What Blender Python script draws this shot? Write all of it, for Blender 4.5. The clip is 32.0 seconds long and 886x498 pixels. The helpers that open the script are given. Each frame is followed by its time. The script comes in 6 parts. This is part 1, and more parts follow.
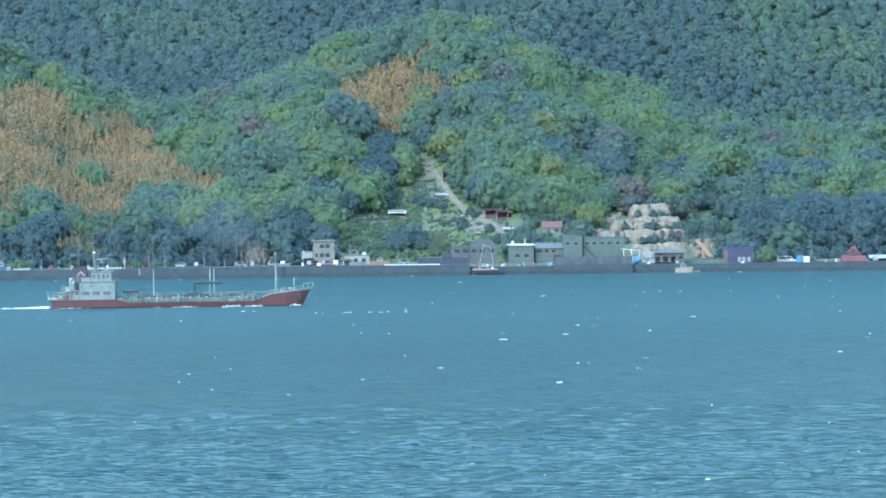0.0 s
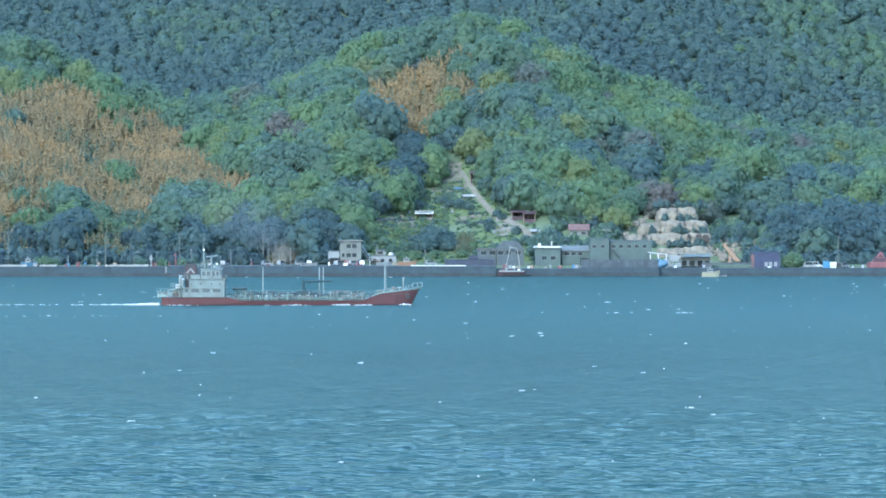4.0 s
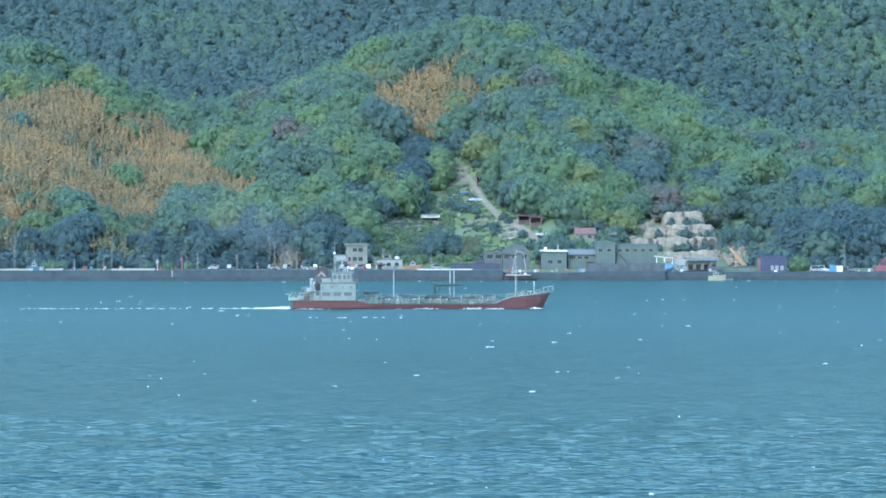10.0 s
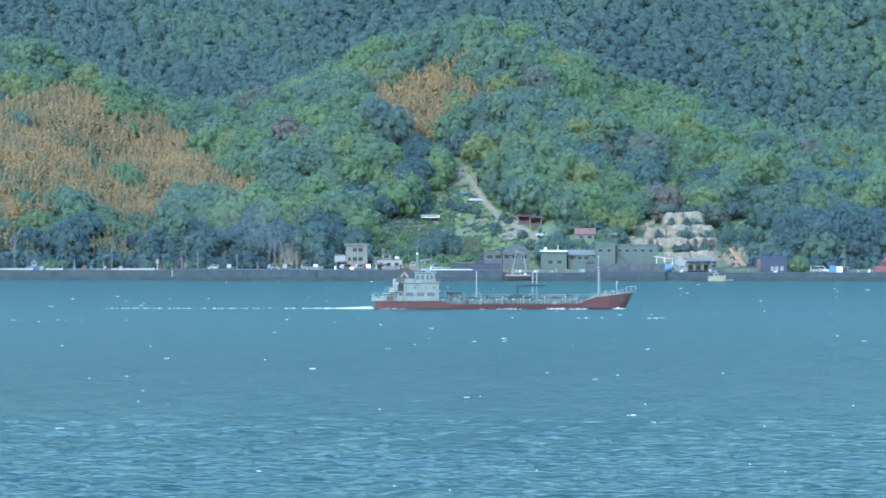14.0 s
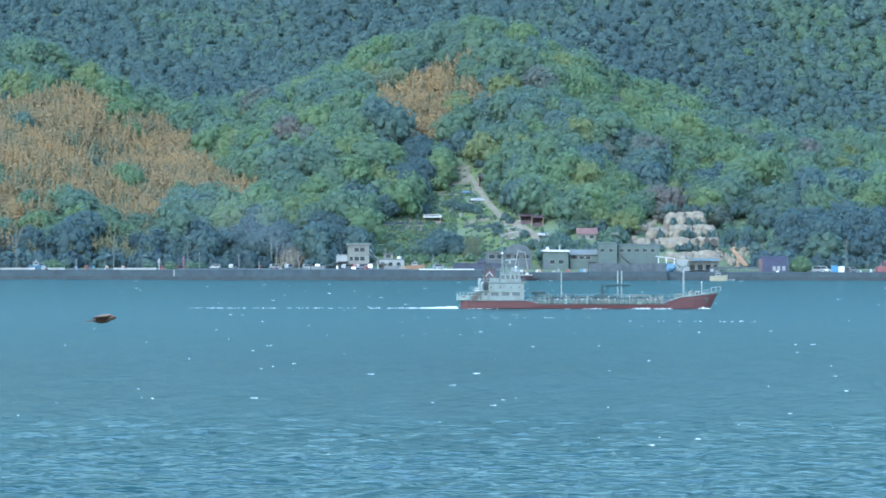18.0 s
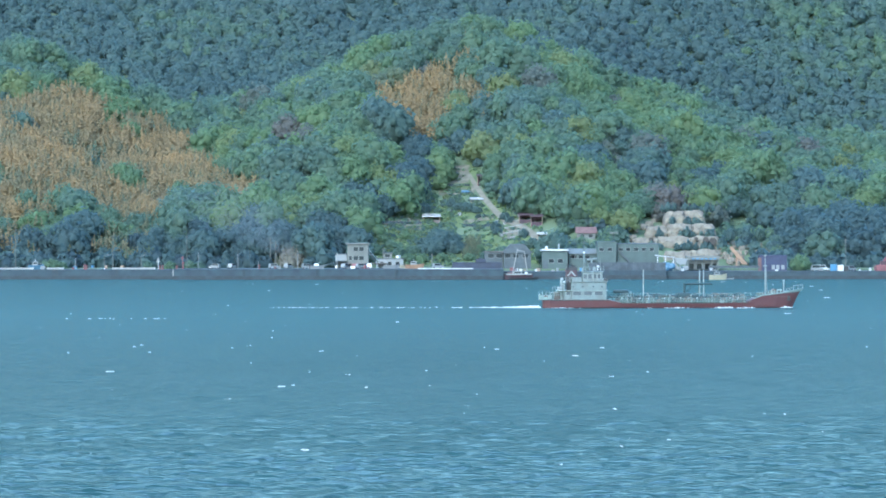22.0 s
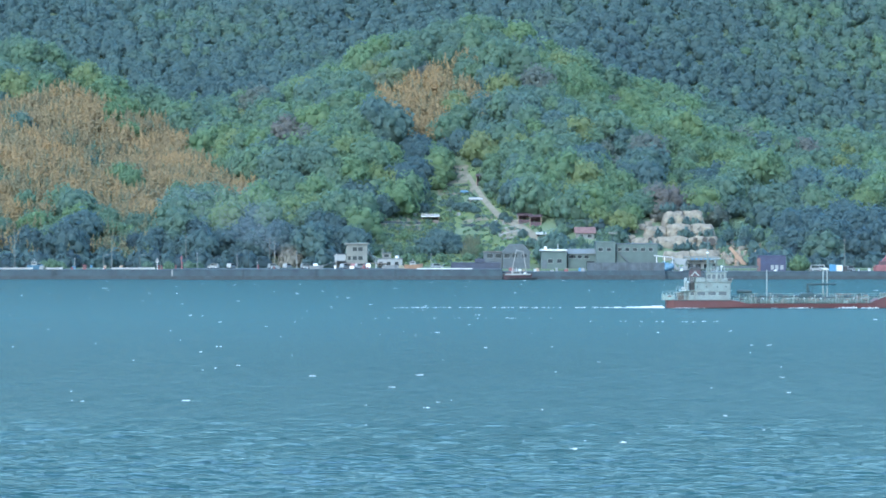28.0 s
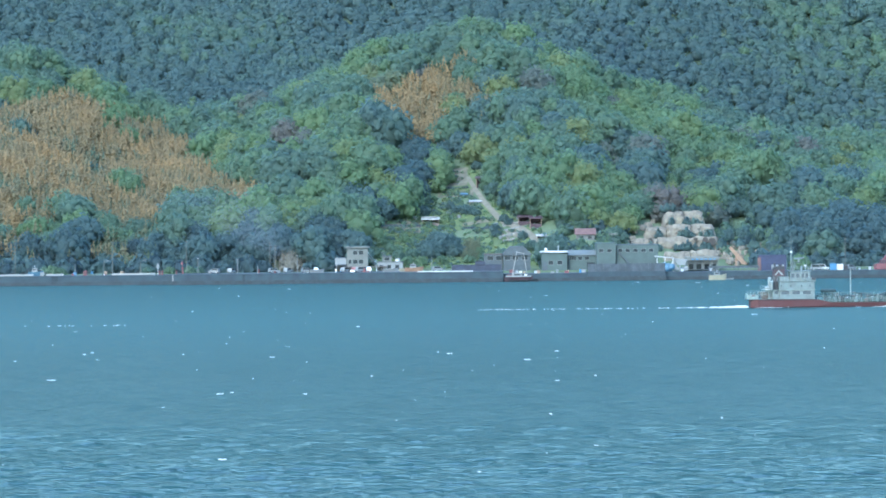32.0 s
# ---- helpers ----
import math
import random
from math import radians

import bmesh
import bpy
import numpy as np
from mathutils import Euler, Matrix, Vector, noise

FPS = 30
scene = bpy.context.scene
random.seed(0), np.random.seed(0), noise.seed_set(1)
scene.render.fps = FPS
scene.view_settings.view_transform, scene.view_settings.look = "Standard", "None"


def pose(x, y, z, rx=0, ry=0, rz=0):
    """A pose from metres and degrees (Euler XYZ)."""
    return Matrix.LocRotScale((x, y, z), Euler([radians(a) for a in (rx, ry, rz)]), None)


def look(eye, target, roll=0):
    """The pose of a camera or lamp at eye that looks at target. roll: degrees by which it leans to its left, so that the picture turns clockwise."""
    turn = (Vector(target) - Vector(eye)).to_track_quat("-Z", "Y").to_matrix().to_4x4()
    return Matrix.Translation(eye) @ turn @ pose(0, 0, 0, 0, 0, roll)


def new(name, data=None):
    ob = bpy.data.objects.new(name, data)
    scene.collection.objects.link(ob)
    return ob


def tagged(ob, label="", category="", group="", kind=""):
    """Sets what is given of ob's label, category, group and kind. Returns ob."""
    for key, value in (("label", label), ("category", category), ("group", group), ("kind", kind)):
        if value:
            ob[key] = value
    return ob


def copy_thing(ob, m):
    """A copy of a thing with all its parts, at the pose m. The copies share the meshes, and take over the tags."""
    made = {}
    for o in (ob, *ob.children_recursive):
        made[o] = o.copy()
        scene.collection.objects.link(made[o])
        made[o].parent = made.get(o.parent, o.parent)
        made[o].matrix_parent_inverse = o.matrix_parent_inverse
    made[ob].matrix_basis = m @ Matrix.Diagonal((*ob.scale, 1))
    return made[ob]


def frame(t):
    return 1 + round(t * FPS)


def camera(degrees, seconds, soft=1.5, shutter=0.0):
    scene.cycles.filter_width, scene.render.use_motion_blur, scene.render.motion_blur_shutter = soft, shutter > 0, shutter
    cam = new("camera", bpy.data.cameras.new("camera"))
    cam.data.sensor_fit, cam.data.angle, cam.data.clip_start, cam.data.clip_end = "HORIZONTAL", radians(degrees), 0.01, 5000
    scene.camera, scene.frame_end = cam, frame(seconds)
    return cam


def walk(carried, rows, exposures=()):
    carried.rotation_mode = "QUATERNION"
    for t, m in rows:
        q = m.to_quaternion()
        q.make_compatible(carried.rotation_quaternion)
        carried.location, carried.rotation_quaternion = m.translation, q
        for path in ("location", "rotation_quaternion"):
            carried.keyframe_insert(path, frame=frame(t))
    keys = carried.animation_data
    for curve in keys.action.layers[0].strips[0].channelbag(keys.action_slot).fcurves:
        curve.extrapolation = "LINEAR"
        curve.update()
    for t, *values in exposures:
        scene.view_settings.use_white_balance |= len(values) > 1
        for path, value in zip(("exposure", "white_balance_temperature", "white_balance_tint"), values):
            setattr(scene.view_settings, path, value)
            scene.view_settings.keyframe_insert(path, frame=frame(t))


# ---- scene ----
# The camera: a long lens on a hillside 25 m above the strait, swung by hand.
# seconds, turn to the right, tilt down and lean, in degrees
PATH = [
    (0, 0.467, 0.739, -0.717), (0.5, 0.504, 0.764, -0.623), (1, 0.541, 0.772, -0.479), (1.5, 0.534, 0.792, -0.422),
    (2, 0.467, 0.792, -0.276), (2.5, 0.396, 0.787, -0.186), (3, 0.195, 0.754, -0.131), (3.5, 0.104, 0.733, -0.033),
    (5.5, 0.031, 0.697, -0.077), (6, 0.022, 0.701, -0.070), (6.5, 0.011, 0.712, -0.069), (7, 0.008, 0.707, -0.052),
    (7.5, 0.001, 0.689, -0.044), (8, 0.003, 0.675, -0.039), (8.5, -0.000, 0.670, -0.040), (9, -0.001, 0.669, -0.041),
    (9.5, -0.001, 0.671, -0.049), (10, 0.000, 0.665, -0.043), (10.5, 0.001, 0.666, -0.027), (11, -0.000, 0.666, -0.009),
    (11.5, 0.000, 0.663, 0.013), (12, -0.000, 0.663, 0.027), (12.5, -0.000, 0.663, 0.037), (13, 0.000, 0.663, 0.038),
    (13.5, -0.000, 0.663, 0.038), (14, -0.000, 0.663, 0.038), (14.5, -0.000, 0.663, 0.038), (16.5, -0.024, 0.663, 0.044),
    (17, -0.024, 0.663, 0.054), (17.5, -0.024, 0.663, 0.057), (18, -0.026, 0.667, 0.055), (18.5, -0.031, 0.673, 0.051),
    (19, -0.013, 0.675, 0.033), (19.5, -0.013, 0.675, 0.011), (20, -0.018, 0.670, -0.011), (20.5, -0.025, 0.670, -0.025),
    (21, -0.026, 0.669, -0.045), (21.5, -0.014, 0.672, -0.041), (22, -0.013, 0.677, -0.030), (22.5, -0.013, 0.678, -0.014),
    (23, -0.013, 0.676, -0.003), (23.5, -0.012, 0.675, 0.021), (24, -0.013, 0.674, 0.033), (24.5, -0.013, 0.675, 0.036),
    (25, -0.013, 0.675, 0.037), (25.5, -0.012, 0.675, 0.041), (27.5, -0.012, 0.675, 0.037), (28, 0.001, 0.676, -0.009),
    (28.5, -0.000, 0.689, 0.023), (29, 0.008, 0.733, -0.146), (29.5, -0.005, 0.719, -0.248), (30, -0.001, 0.713, -0.325),
    (30.5, -0.023, 0.671, -0.431), (31, -0.014, 0.678, -0.445), (31.5, -0.032, 0.668, -0.480), (32, -0.005, 0.638, -0.567),
]
EYE = (0.0, 0.0, 25.0)


def aim(turn, tilt, lean):
    a, b = radians(turn), radians(tilt)
    way = Vector((math.sin(a) * math.cos(b), math.cos(a) * math.cos(b), -math.sin(b)))
    return look(EYE, Vector(EYE) + way * 1000.0, lean)


cam = camera(12.515, 32.0, soft=1.75)
walk(cam, [(t, aim(a, b, c)) for t, a, b, c in PATH], [(0, 2.0, 5000, 5), (32, 2.0, 5000, 5)])

# ---- light ----
SUN_WAY = Vector((-0.50, -0.86, 0.84)).normalized()      # towards the sun
world = bpy.data.worlds.new("sky")
scene.world = world
world.use_nodes = True
wn = world.node_tree.nodes
sky = wn.new("ShaderNodeTexSky")
sky.sky_type, sky.sun_disc = "NISHITA", False
sky.sun_elevation = math.asin(SUN_WAY.z)
sky.sun_rotation = math.atan2(SUN_WAY.x, SUN_WAY.y)
sky.air_density, sky.dust_density, sky.ozone_density = 1.6, 1.6, 1.5
world.node_tree.links.new(sky.outputs["Color"], wn["Background"].inputs["Color"])
wn["Background"].inputs["Strength"].default_value = 0.15
sun = new("sun", bpy.data.lights.new("sun", "SUN"))
sun.data.energy, sun.data.angle, sun.data.color = 0.80, radians(14.0), (1.0, 0.95, 0.83)
sun.matrix_world = look(SUN_WAY * 900, (0, 0, 0))

# ---- materials ----
def mat(name, base=(0.5, 0.5, 0.5), rough=0.6, metal=0.0, vary=0.25, scale=1.5, fine=14.0, bump=0.1, stain=None, amount=0.35):
    """A weathered surface: base colour broken up by broad stains and fine grain, with a slight relief."""
    m = bpy.data.materials.new(name)
    m.use_nodes = True
    nt = m.node_tree
    n, l = nt.nodes, nt.links
    b = n["Principled BSDF"]
    tc = n.new("ShaderNodeTexCoord")
    broad, grain = n.new("ShaderNodeTexNoise"), n.new("ShaderNodeTexNoise")
    broad.inputs["Scale"].default_value, broad.inputs["Detail"].default_value = scale, 5
    grain.inputs["Scale"].default_value, grain.inputs["Detail"].default_value = fine, 3
    l.new(tc.outputs["Object"], broad.inputs["Vector"])
    l.new(tc.outputs["Object"], grain.inputs["Vector"])
    dark = stain or tuple(c * (1 - vary) for c in base)
    light = tuple(min(1, c * (1 + vary * 0.6)) for c in base)
    r = n.new("ShaderNodeValToRGB")
    r.color_ramp.elements[0].position, r.color_ramp.elements[1].position = amount, 0.72
    r.color_ramp.elements[0].color, r.color_ramp.elements[1].color = (*dark, 1), (*light, 1)
    l.new(broad.outputs["Fac"], r.inputs["Fac"])
    g = n.new("ShaderNodeMapRange")
    g.inputs["To Min"].default_value, g.inputs["To Max"].default_value = 1 - vary * 0.5, 1 + vary * 0.5
    l.new(grain.outputs["Fac"], g.inputs["Value"])
    mix = n.new("ShaderNodeMix")
    mix.data_type, mix.blend_type = "RGBA", "MULTIPLY"
    mix.inputs["Factor"].default_value = 1.0
    l.new(r.outputs["Color"], mix.inputs["A"])
    l.new(g.outputs["Result"], mix.inputs["B"])
    l.new(mix.outputs["Result"], b.inputs["Base Color"])
    b.inputs["Roughness"].default_value, b.inputs["Metallic"].default_value = rough, metal
    if bump:
        bp = n.new("ShaderNodeBump")
        bp.inputs["Strength"].default_value, bp.inputs["Distance"].default_value = bump, 0.05
        l.new(grain.outputs["Fac"], bp.inputs["Height"])
        l.new(bp.outputs["Normal"], b.inputs["Normal"])
    return m


def leaf_mat(name, stops, thin=0.42):
    """Foliage: a plant's hue comes from its own 'tint', each leaf clump differs a little."""
    m = bpy.data.materials.new(name)
    m.use_nodes = True
    nt = m.node_tree
    n, l = nt.nodes, nt.links
    n.remove(n["Principled BSDF"])
    at = n.new("ShaderNodeAttribute")
    at.attribute_name = "tint"
    ramp = n.new("ShaderNodeValToRGB")
    e = ramp.color_ramp.elements
    while len(e) < len(stops):
        e.new(0.5)
    for el, (p, c) in zip(e, stops):
        el.position, el.color = p, (*c, 1)
    l.new(at.outputs["Fac"], ramp.inputs["Fac"])
    geo = n.new("ShaderNodeNewGeometry")
    hsv = n.new("ShaderNodeHueSaturation")
    v = n.new("ShaderNodeMapRange")
    v.inputs["To Min"].default_value, v.inputs["To Max"].default_value = 0.92, 1.09
    l.new(geo.outputs["Random Per Island"], v.inputs["Value"])
    l.new(v.outputs["Result"], hsv.inputs["Value"])
    l.new(ramp.outputs["Color"], hsv.inputs["Color"])
    d, tr, mx = n.new("ShaderNodeBsdfDiffuse"), n.new("ShaderNodeBsdfTranslucent"), n.new("ShaderNodeMixShader")
    mx.inputs["Fac"].default_value = thin
    l.new(hsv.outputs["Color"], d.inputs["Color"])
    l.new(hsv.outputs["Color"], tr.inputs["Color"])
    l.new(d.outputs["BSDF"], mx.inputs[1])
    l.new(tr.outputs["BSDF"], mx.inputs[2])
    l.new(mx.outputs["Shader"], n["Material Output"].inputs["Surface"])
    return m


def water_mat():
    m = bpy.data.materials.new("sea_water")
    m.use_nodes = True
    nt = m.node_tree
    n, l = nt.nodes, nt.links
    b = n["Principled BSDF"]
    tc = n.new("ShaderNodeTexCoord")
    mp = n.new("ShaderNodeMapping")
    mp.inputs["Scale"].default_value = (0.26, 0.9, 1.0)
    l.new(tc.outputs["Object"], mp.inputs["Vector"])
    # broad wind lanes: rougher and smoother water
    lane = n.new("ShaderNodeTexNoise")
    lane.inputs["Scale"].default_value, lane.inputs["Detail"].default_value = 0.018, 4
    l.new(mp.outputs["Vector"], lane.inputs["Vector"])
    col = n.new("ShaderNodeValToRGB")
    col.color_ramp.elements[0].position, col.color_ramp.elements[1].position = 0.35, 0.68
    col.color_ramp.elements[0].color, col.color_ramp.elements[1].color = (0.016, 0.042, 0.040, 1), (0.020, 0.048, 0.047, 1)
    l.new(lane.outputs["Fac"], col.inputs["Fac"])
    # paler water towards the far shore: sky reflection the waves lack, put into the colour
    split, far_sheen, pale = n.new("ShaderNodeSeparateXYZ"), n.new("ShaderNodeMapRange"), n.new("ShaderNodeMix")
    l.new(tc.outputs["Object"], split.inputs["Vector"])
    far_sheen.inputs["From Min"].default_value, far_sheen.inputs["From Max"].default_value = 620, 900
    l.new(split.outputs["Y"], far_sheen.inputs["Value"])
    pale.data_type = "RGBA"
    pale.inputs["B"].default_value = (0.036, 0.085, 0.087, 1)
    l.new(far_sheen.outputs["Result"], pale.inputs["Factor"])
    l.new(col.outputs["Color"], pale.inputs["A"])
    n.remove(b)
    body, gloss, fres, mx = n.new("ShaderNodeBsdfDiffuse"), n.new("ShaderNodeBsdfGlossy"), n.new("ShaderNodeFresnel"), n.new("ShaderNodeMixShader")
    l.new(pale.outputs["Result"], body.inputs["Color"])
    gloss.inputs["Color"].default_value, gloss.inputs["Roughness"].default_value = (0.354, 0.410, 0.370, 1), 0.2
    fres.inputs["IOR"].default_value = 1.33
    l.new(fres.outputs["Fac"], mx.inputs["Fac"])
    l.new(body.outputs["BSDF"], mx.inputs[1])
    l.new(gloss.outputs["BSDF"], mx.inputs[2])
    l.new(mx.outputs["Shader"], n["Material Output"].inputs["Surface"])
    w1, w2 = n.new("ShaderNodeTexNoise"), n.new("ShaderNodeTexNoise")
    w1.inputs["Scale"].default_value, w1.inputs["Detail"].default_value, w1.inputs["Roughness"].default_value = 0.9, 2.0, 0.5
    w2.inputs["Scale"].default_value, w2.inputs["Detail"].default_value = 2.4, 2
    l.new(mp.outputs["Vector"], w1.inputs["Vector"])
    l.new(mp.outputs["Vector"], w2.inputs["Vector"])
    add = n.new("ShaderNodeMath")
    add.operation = "MULTIPLY_ADD"
    add.inputs[1].default_value = 0.22
    l.new(w2.outputs["Fac"], add.inputs[0])
    l.new(w1.outputs["Fac"], add.inputs[2])
    bp = n.new("ShaderNodeBump")
    bp.inputs["Strength"].default_value, bp.inputs["Distance"].default_value = 1.0, 1.35
    # steeper chop in the near half of the strait
    sep, chop = n.new("ShaderNodeSeparateXYZ"), n.new("ShaderNodeMapRange")
    l.new(tc.outputs["Object"], sep.inputs["Vector"])
    chop.inputs["From Min"].default_value, chop.inputs["From Max"].default_value = 465, 500
    chop.inputs["To Min"].default_value, chop.inputs["To Max"].default_value = 0.60, 0.44
    l.new(sep.outputs["Y"], chop.inputs["Value"])
    l.new(chop.outputs["Result"], bp.inputs["Strength"])
    l.new(add.outputs["Value"], bp.inputs["Height"])
    for node in (body, gloss, fres):
        l.new(bp.outputs["Normal"], node.inputs["Normal"])
    return m


SEA = water_mat()
# blue haze is mixed into these leaf colours; the lowest stops double as shade
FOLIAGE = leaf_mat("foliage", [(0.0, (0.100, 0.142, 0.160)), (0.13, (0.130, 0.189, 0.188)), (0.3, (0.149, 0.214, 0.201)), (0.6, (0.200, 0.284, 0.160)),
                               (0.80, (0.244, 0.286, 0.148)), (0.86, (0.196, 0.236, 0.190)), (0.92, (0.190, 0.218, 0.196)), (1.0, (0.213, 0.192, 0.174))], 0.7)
BAMBOO = leaf_mat("dry_bamboo", [(0.0, (0.13, 0.19, 0.135)), (0.45, (0.296, 0.248, 0.150)), (1.0, (0.440, 0.308, 0.154))], 0.6)
SCREEN = mat("grey_sheet_screen", (0.056, 0.068, 0.080), 0.85, vary=0.35, scale=0.5, fine=5, bump=0.15)
TWIGS = leaf_mat("bare_twigs", [(0.0, (0.17, 0.17, 0.15)), (1.0, (0.27, 0.255, 0.205))], 0.4)
SHED_ROOF = mat("pale_grey_green_sheet", (0.112, 0.122, 0.110), 0.6, vary=0.2, scale=0.5)
CAVE_SHADE = mat("cave_shade_dark", (0.05, 0.045, 0.04), 0.95, vary=0.3)
BARK = mat("bark", (0.09, 0.075, 0.055), 0.9, vary=0.5, scale=2, bump=0.4)
SOIL = mat("hill_soil", (0.074, 0.098, 0.056), 0.95, vary=0.5, scale=0.12, fine=1.5, bump=0.5, stain=(0.060, 0.087, 0.043))
FIELD = mat("field_grass", (0.074, 0.100, 0.035), 0.95, vary=0.4, scale=0.25, fine=2.5, bump=0.4, stain=(0.053, 0.077, 0.029))
DRY_SOIL = mat("dry_soil", (0.121, 0.115, 0.080), 0.95, vary=0.35, scale=0.4, fine=4, bump=0.3)
CONCRETE = mat("quay_concrete", (0.030, 0.047, 0.055), 0.9, vary=0.45, scale=0.35, fine=5, bump=0.2, stain=(0.026, 0.037, 0.048))
TIDE = mat("wet_weed", (0.021, 0.031, 0.037), 0.7, vary=0.4, scale=0.6)
PALE_CONCRETE = mat("pale_concrete", (0.22, 0.22, 0.21), 0.9, vary=0.3, scale=0.5, fine=6)
HULL_RED = mat("hull_red_paint", (0.061, 0.025, 0.027), 0.55, vary=0.4, scale=0.5, fine=6, bump=0.05, stain=(0.074, 0.025, 0.025))
SHIP_WHITE = mat("ship_white_paint", (0.212, 0.25, 0.245), 0.45, vary=0.2, scale=0.8, fine=8, bump=0.03, stain=(0.16, 0.175, 0.165))
HOUSE_GREY = mat("deckhouse_off_white_paint", (0.121, 0.158, 0.156), 0.5, vary=0.2, scale=0.8, fine=8, bump=0.03, stain=(0.098, 0.118, 0.112))
MAST_GREEN = mat("weathered_grey_green_paint", (0.090, 0.128, 0.124), 0.5, vary=0.3, scale=0.9, fine=8, bump=0.03, stain=(0.06, 0.075, 0.07))
SHIP_GREEN = mat("ship_pale_green_paint", (0.180, 0.240, 0.222), 0.5, vary=0.25, scale=1, fine=8, bump=0.03)
DECK_GREEN = mat("deck_green_paint", (0.055, 0.085, 0.078), 0.6, vary=0.35, scale=0.9)
PIPE_BROWN = mat("pipe_rusty_paint", (0.095, 0.09, 0.08), 0.6, vary=0.5, scale=2, stain=(0.08, 0.06, 0.05))
BLACK = mat("black_paint", (0.025, 0.027, 0.03), 0.55, vary=0.4)
TEAL = mat("crane_dark_teal", (0.012, 0.035, 0.04), 0.6, vary=0.3)
SHIP_GLASS = mat("salt_hazed_glass", (0.062, 0.078, 0.090), 0.2, vary=0.15, bump=0)
GLASS_DARK = mat("dark_window_glass", (0.02, 0.028, 0.032), 0.08, vary=0.2, bump=0)
STEEL = mat("galvanised_steel", (0.55, 0.57, 0.58), 0.45, 0.4, vary=0.2)
FOAM = mat("sea_foam", (0.42, 0.455, 0.46), 0.9, vary=0.12, scale=3, fine=9, bump=0.3)
PALE_GREEN = mat("pale_green_cladding", (0.058, 0.083, 0.077), 0.7, vary=0.15, scale=0.4, fine=5, bump=0.03)
CREAM = mat("cream_render", (0.130, 0.139, 0.125), 0.8, vary=0.2, scale=0.5, fine=6)
WHITE_ROOF = mat("white_sheet_roof", (0.289, 0.297, 0.297), 0.5, vary=0.1, scale=0.6)
GREY_ROOF = mat("grey_sheet_roof", (0.053, 0.068, 0.076), 0.6, vary=0.25, scale=0.5)
RED_TILE = mat("red_roof_tile", (0.120, 0.072, 0.066), 0.8, vary=0.25, scale=0.8)
MAROON = mat("maroon_sheet", (0.056, 0.032, 0.040), 0.7, vary=0.35, scale=0.6)
VIOLET = mat("violet_blue_cladding", (0.025, 0.032, 0.070), 0.6, vary=0.25, scale=0.5)
NAVY = mat("navy_paint", (0.022, 0.030, 0.052), 0.6, vary=0.35, scale=0.6)
BLUE = mat("blue_paint", (0.06, 0.17, 0.30), 0.5, vary=0.2, scale=0.8)
TARP = mat("blue_tarpaulin", (0.07, 0.14, 0.20), 0.5, vary=0.25, scale=2)
YELLOW = mat("faded_yellow_paint", (0.27, 0.255, 0.185), 0.5, vary=0.15, scale=1)
ORANGE = mat("orange_paint", (0.24, 0.155, 0.10), 0.5, vary=0.2, scale=1)
RED = mat("red_paint", (0.15, 0.055, 0.06), 0.5, vary=0.25, scale=1)
WHITE = mat("white_paint", (0.176, 0.190, 0.194), 0.4, vary=0.08, scale=1, bump=0.02)
SILVER = mat("silver_paint", (0.50, 0.52, 0.54), 0.35, 0.5, vary=0.1, scale=1, bump=0.02)
RUBBER = mat("tyre_rubber", (0.03, 0.03, 0.03), 0.85)
ROCK = mat("quarry_rock", (0.166, 0.151, 0.112), 0.95, vary=0.5, scale=0.35, fine=2.5, bump=0.9, stain=(0.112, 0.100, 0.080))
RUST_SOIL = mat("orange_soil", (0.24, 0.165, 0.105), 0.95, vary=0.35, scale=0.4, fine=3, bump=0.4)
WOOD = mat("weathered_wood", (0.28, 0.22, 0.16), 0.85, vary=0.3, scale=2)
SMOKE = mat("smoke_flakes", (0.20, 0.235, 0.265), 1.0, vary=0.05, bump=0)
FEATHER = mat("brown_feathers", (0.075, 0.042, 0.024), 0.85, vary=0.5, scale=9, fine=60, bump=0.2)
FEATHER_PALE = mat("tawny_sunlit_feathers", (0.20, 0.115, 0.05), 0.85, vary=0.4, scale=9, fine=60, bump=0.2)
BRIGHT_ROOF = mat("fresh_white_sheet", (0.423, 0.432, 0.427), 0.5, vary=0.1, scale=0.6)
TRACK = mat("sandy_track", (0.140, 0.131, 0.097), 0.95, vary=0.25, scale=0.5, fine=4, bump=0.3)

# ---- building blocks ----
def part(name, bm, material, parent=None, label="", smooth=False):
    """Links a bmesh as one mesh object, under a thing or a part."""
    me = bpy.data.meshes.new(name)
    bmesh.ops.recalc_face_normals(bm, faces=bm.faces)
    bm.to_mesh(me)
    bm.free()
    if smooth:
        me.polygons.foreach_set("use_smooth", [True] * len(me.polygons))
    me.materials.append(material)
    ob = new(name, me)
    if parent:
        ob.parent = parent
    if label:
        ob["label"] = label
    return ob


def thing(name, m, label, category, group="", kind=""):
    ob = new(name)
    ob.matrix_world = m
    return tagged(ob, label, category, group, kind)


def box(bm, x0, x1, y0, y1, z0, z1, bevel=0.0):
    v = [bm.verts.new(p) for p in ((x0, y0, z0), (x1, y0, z0), (x1, y1, z0), (x0, y1, z0),
                                   (x0, y0, z1), (x1, y0, z1), (x1, y1, z1), (x0, y1, z1))]
    f = [bm.faces.new([v[i] for i in q]) for q in ((3, 2, 1, 0), (4, 5, 6, 7), (0, 1, 5, 4), (1, 2, 6, 5), (2, 3, 7, 6), (3, 0, 4, 7))]
    if bevel:
        edges = list({e for a in f for e in a.edges})
        bmesh.ops.bevel(bm, geom=edges, offset=bevel, segments=2, profile=0.5, affect="EDGES")
    return bm


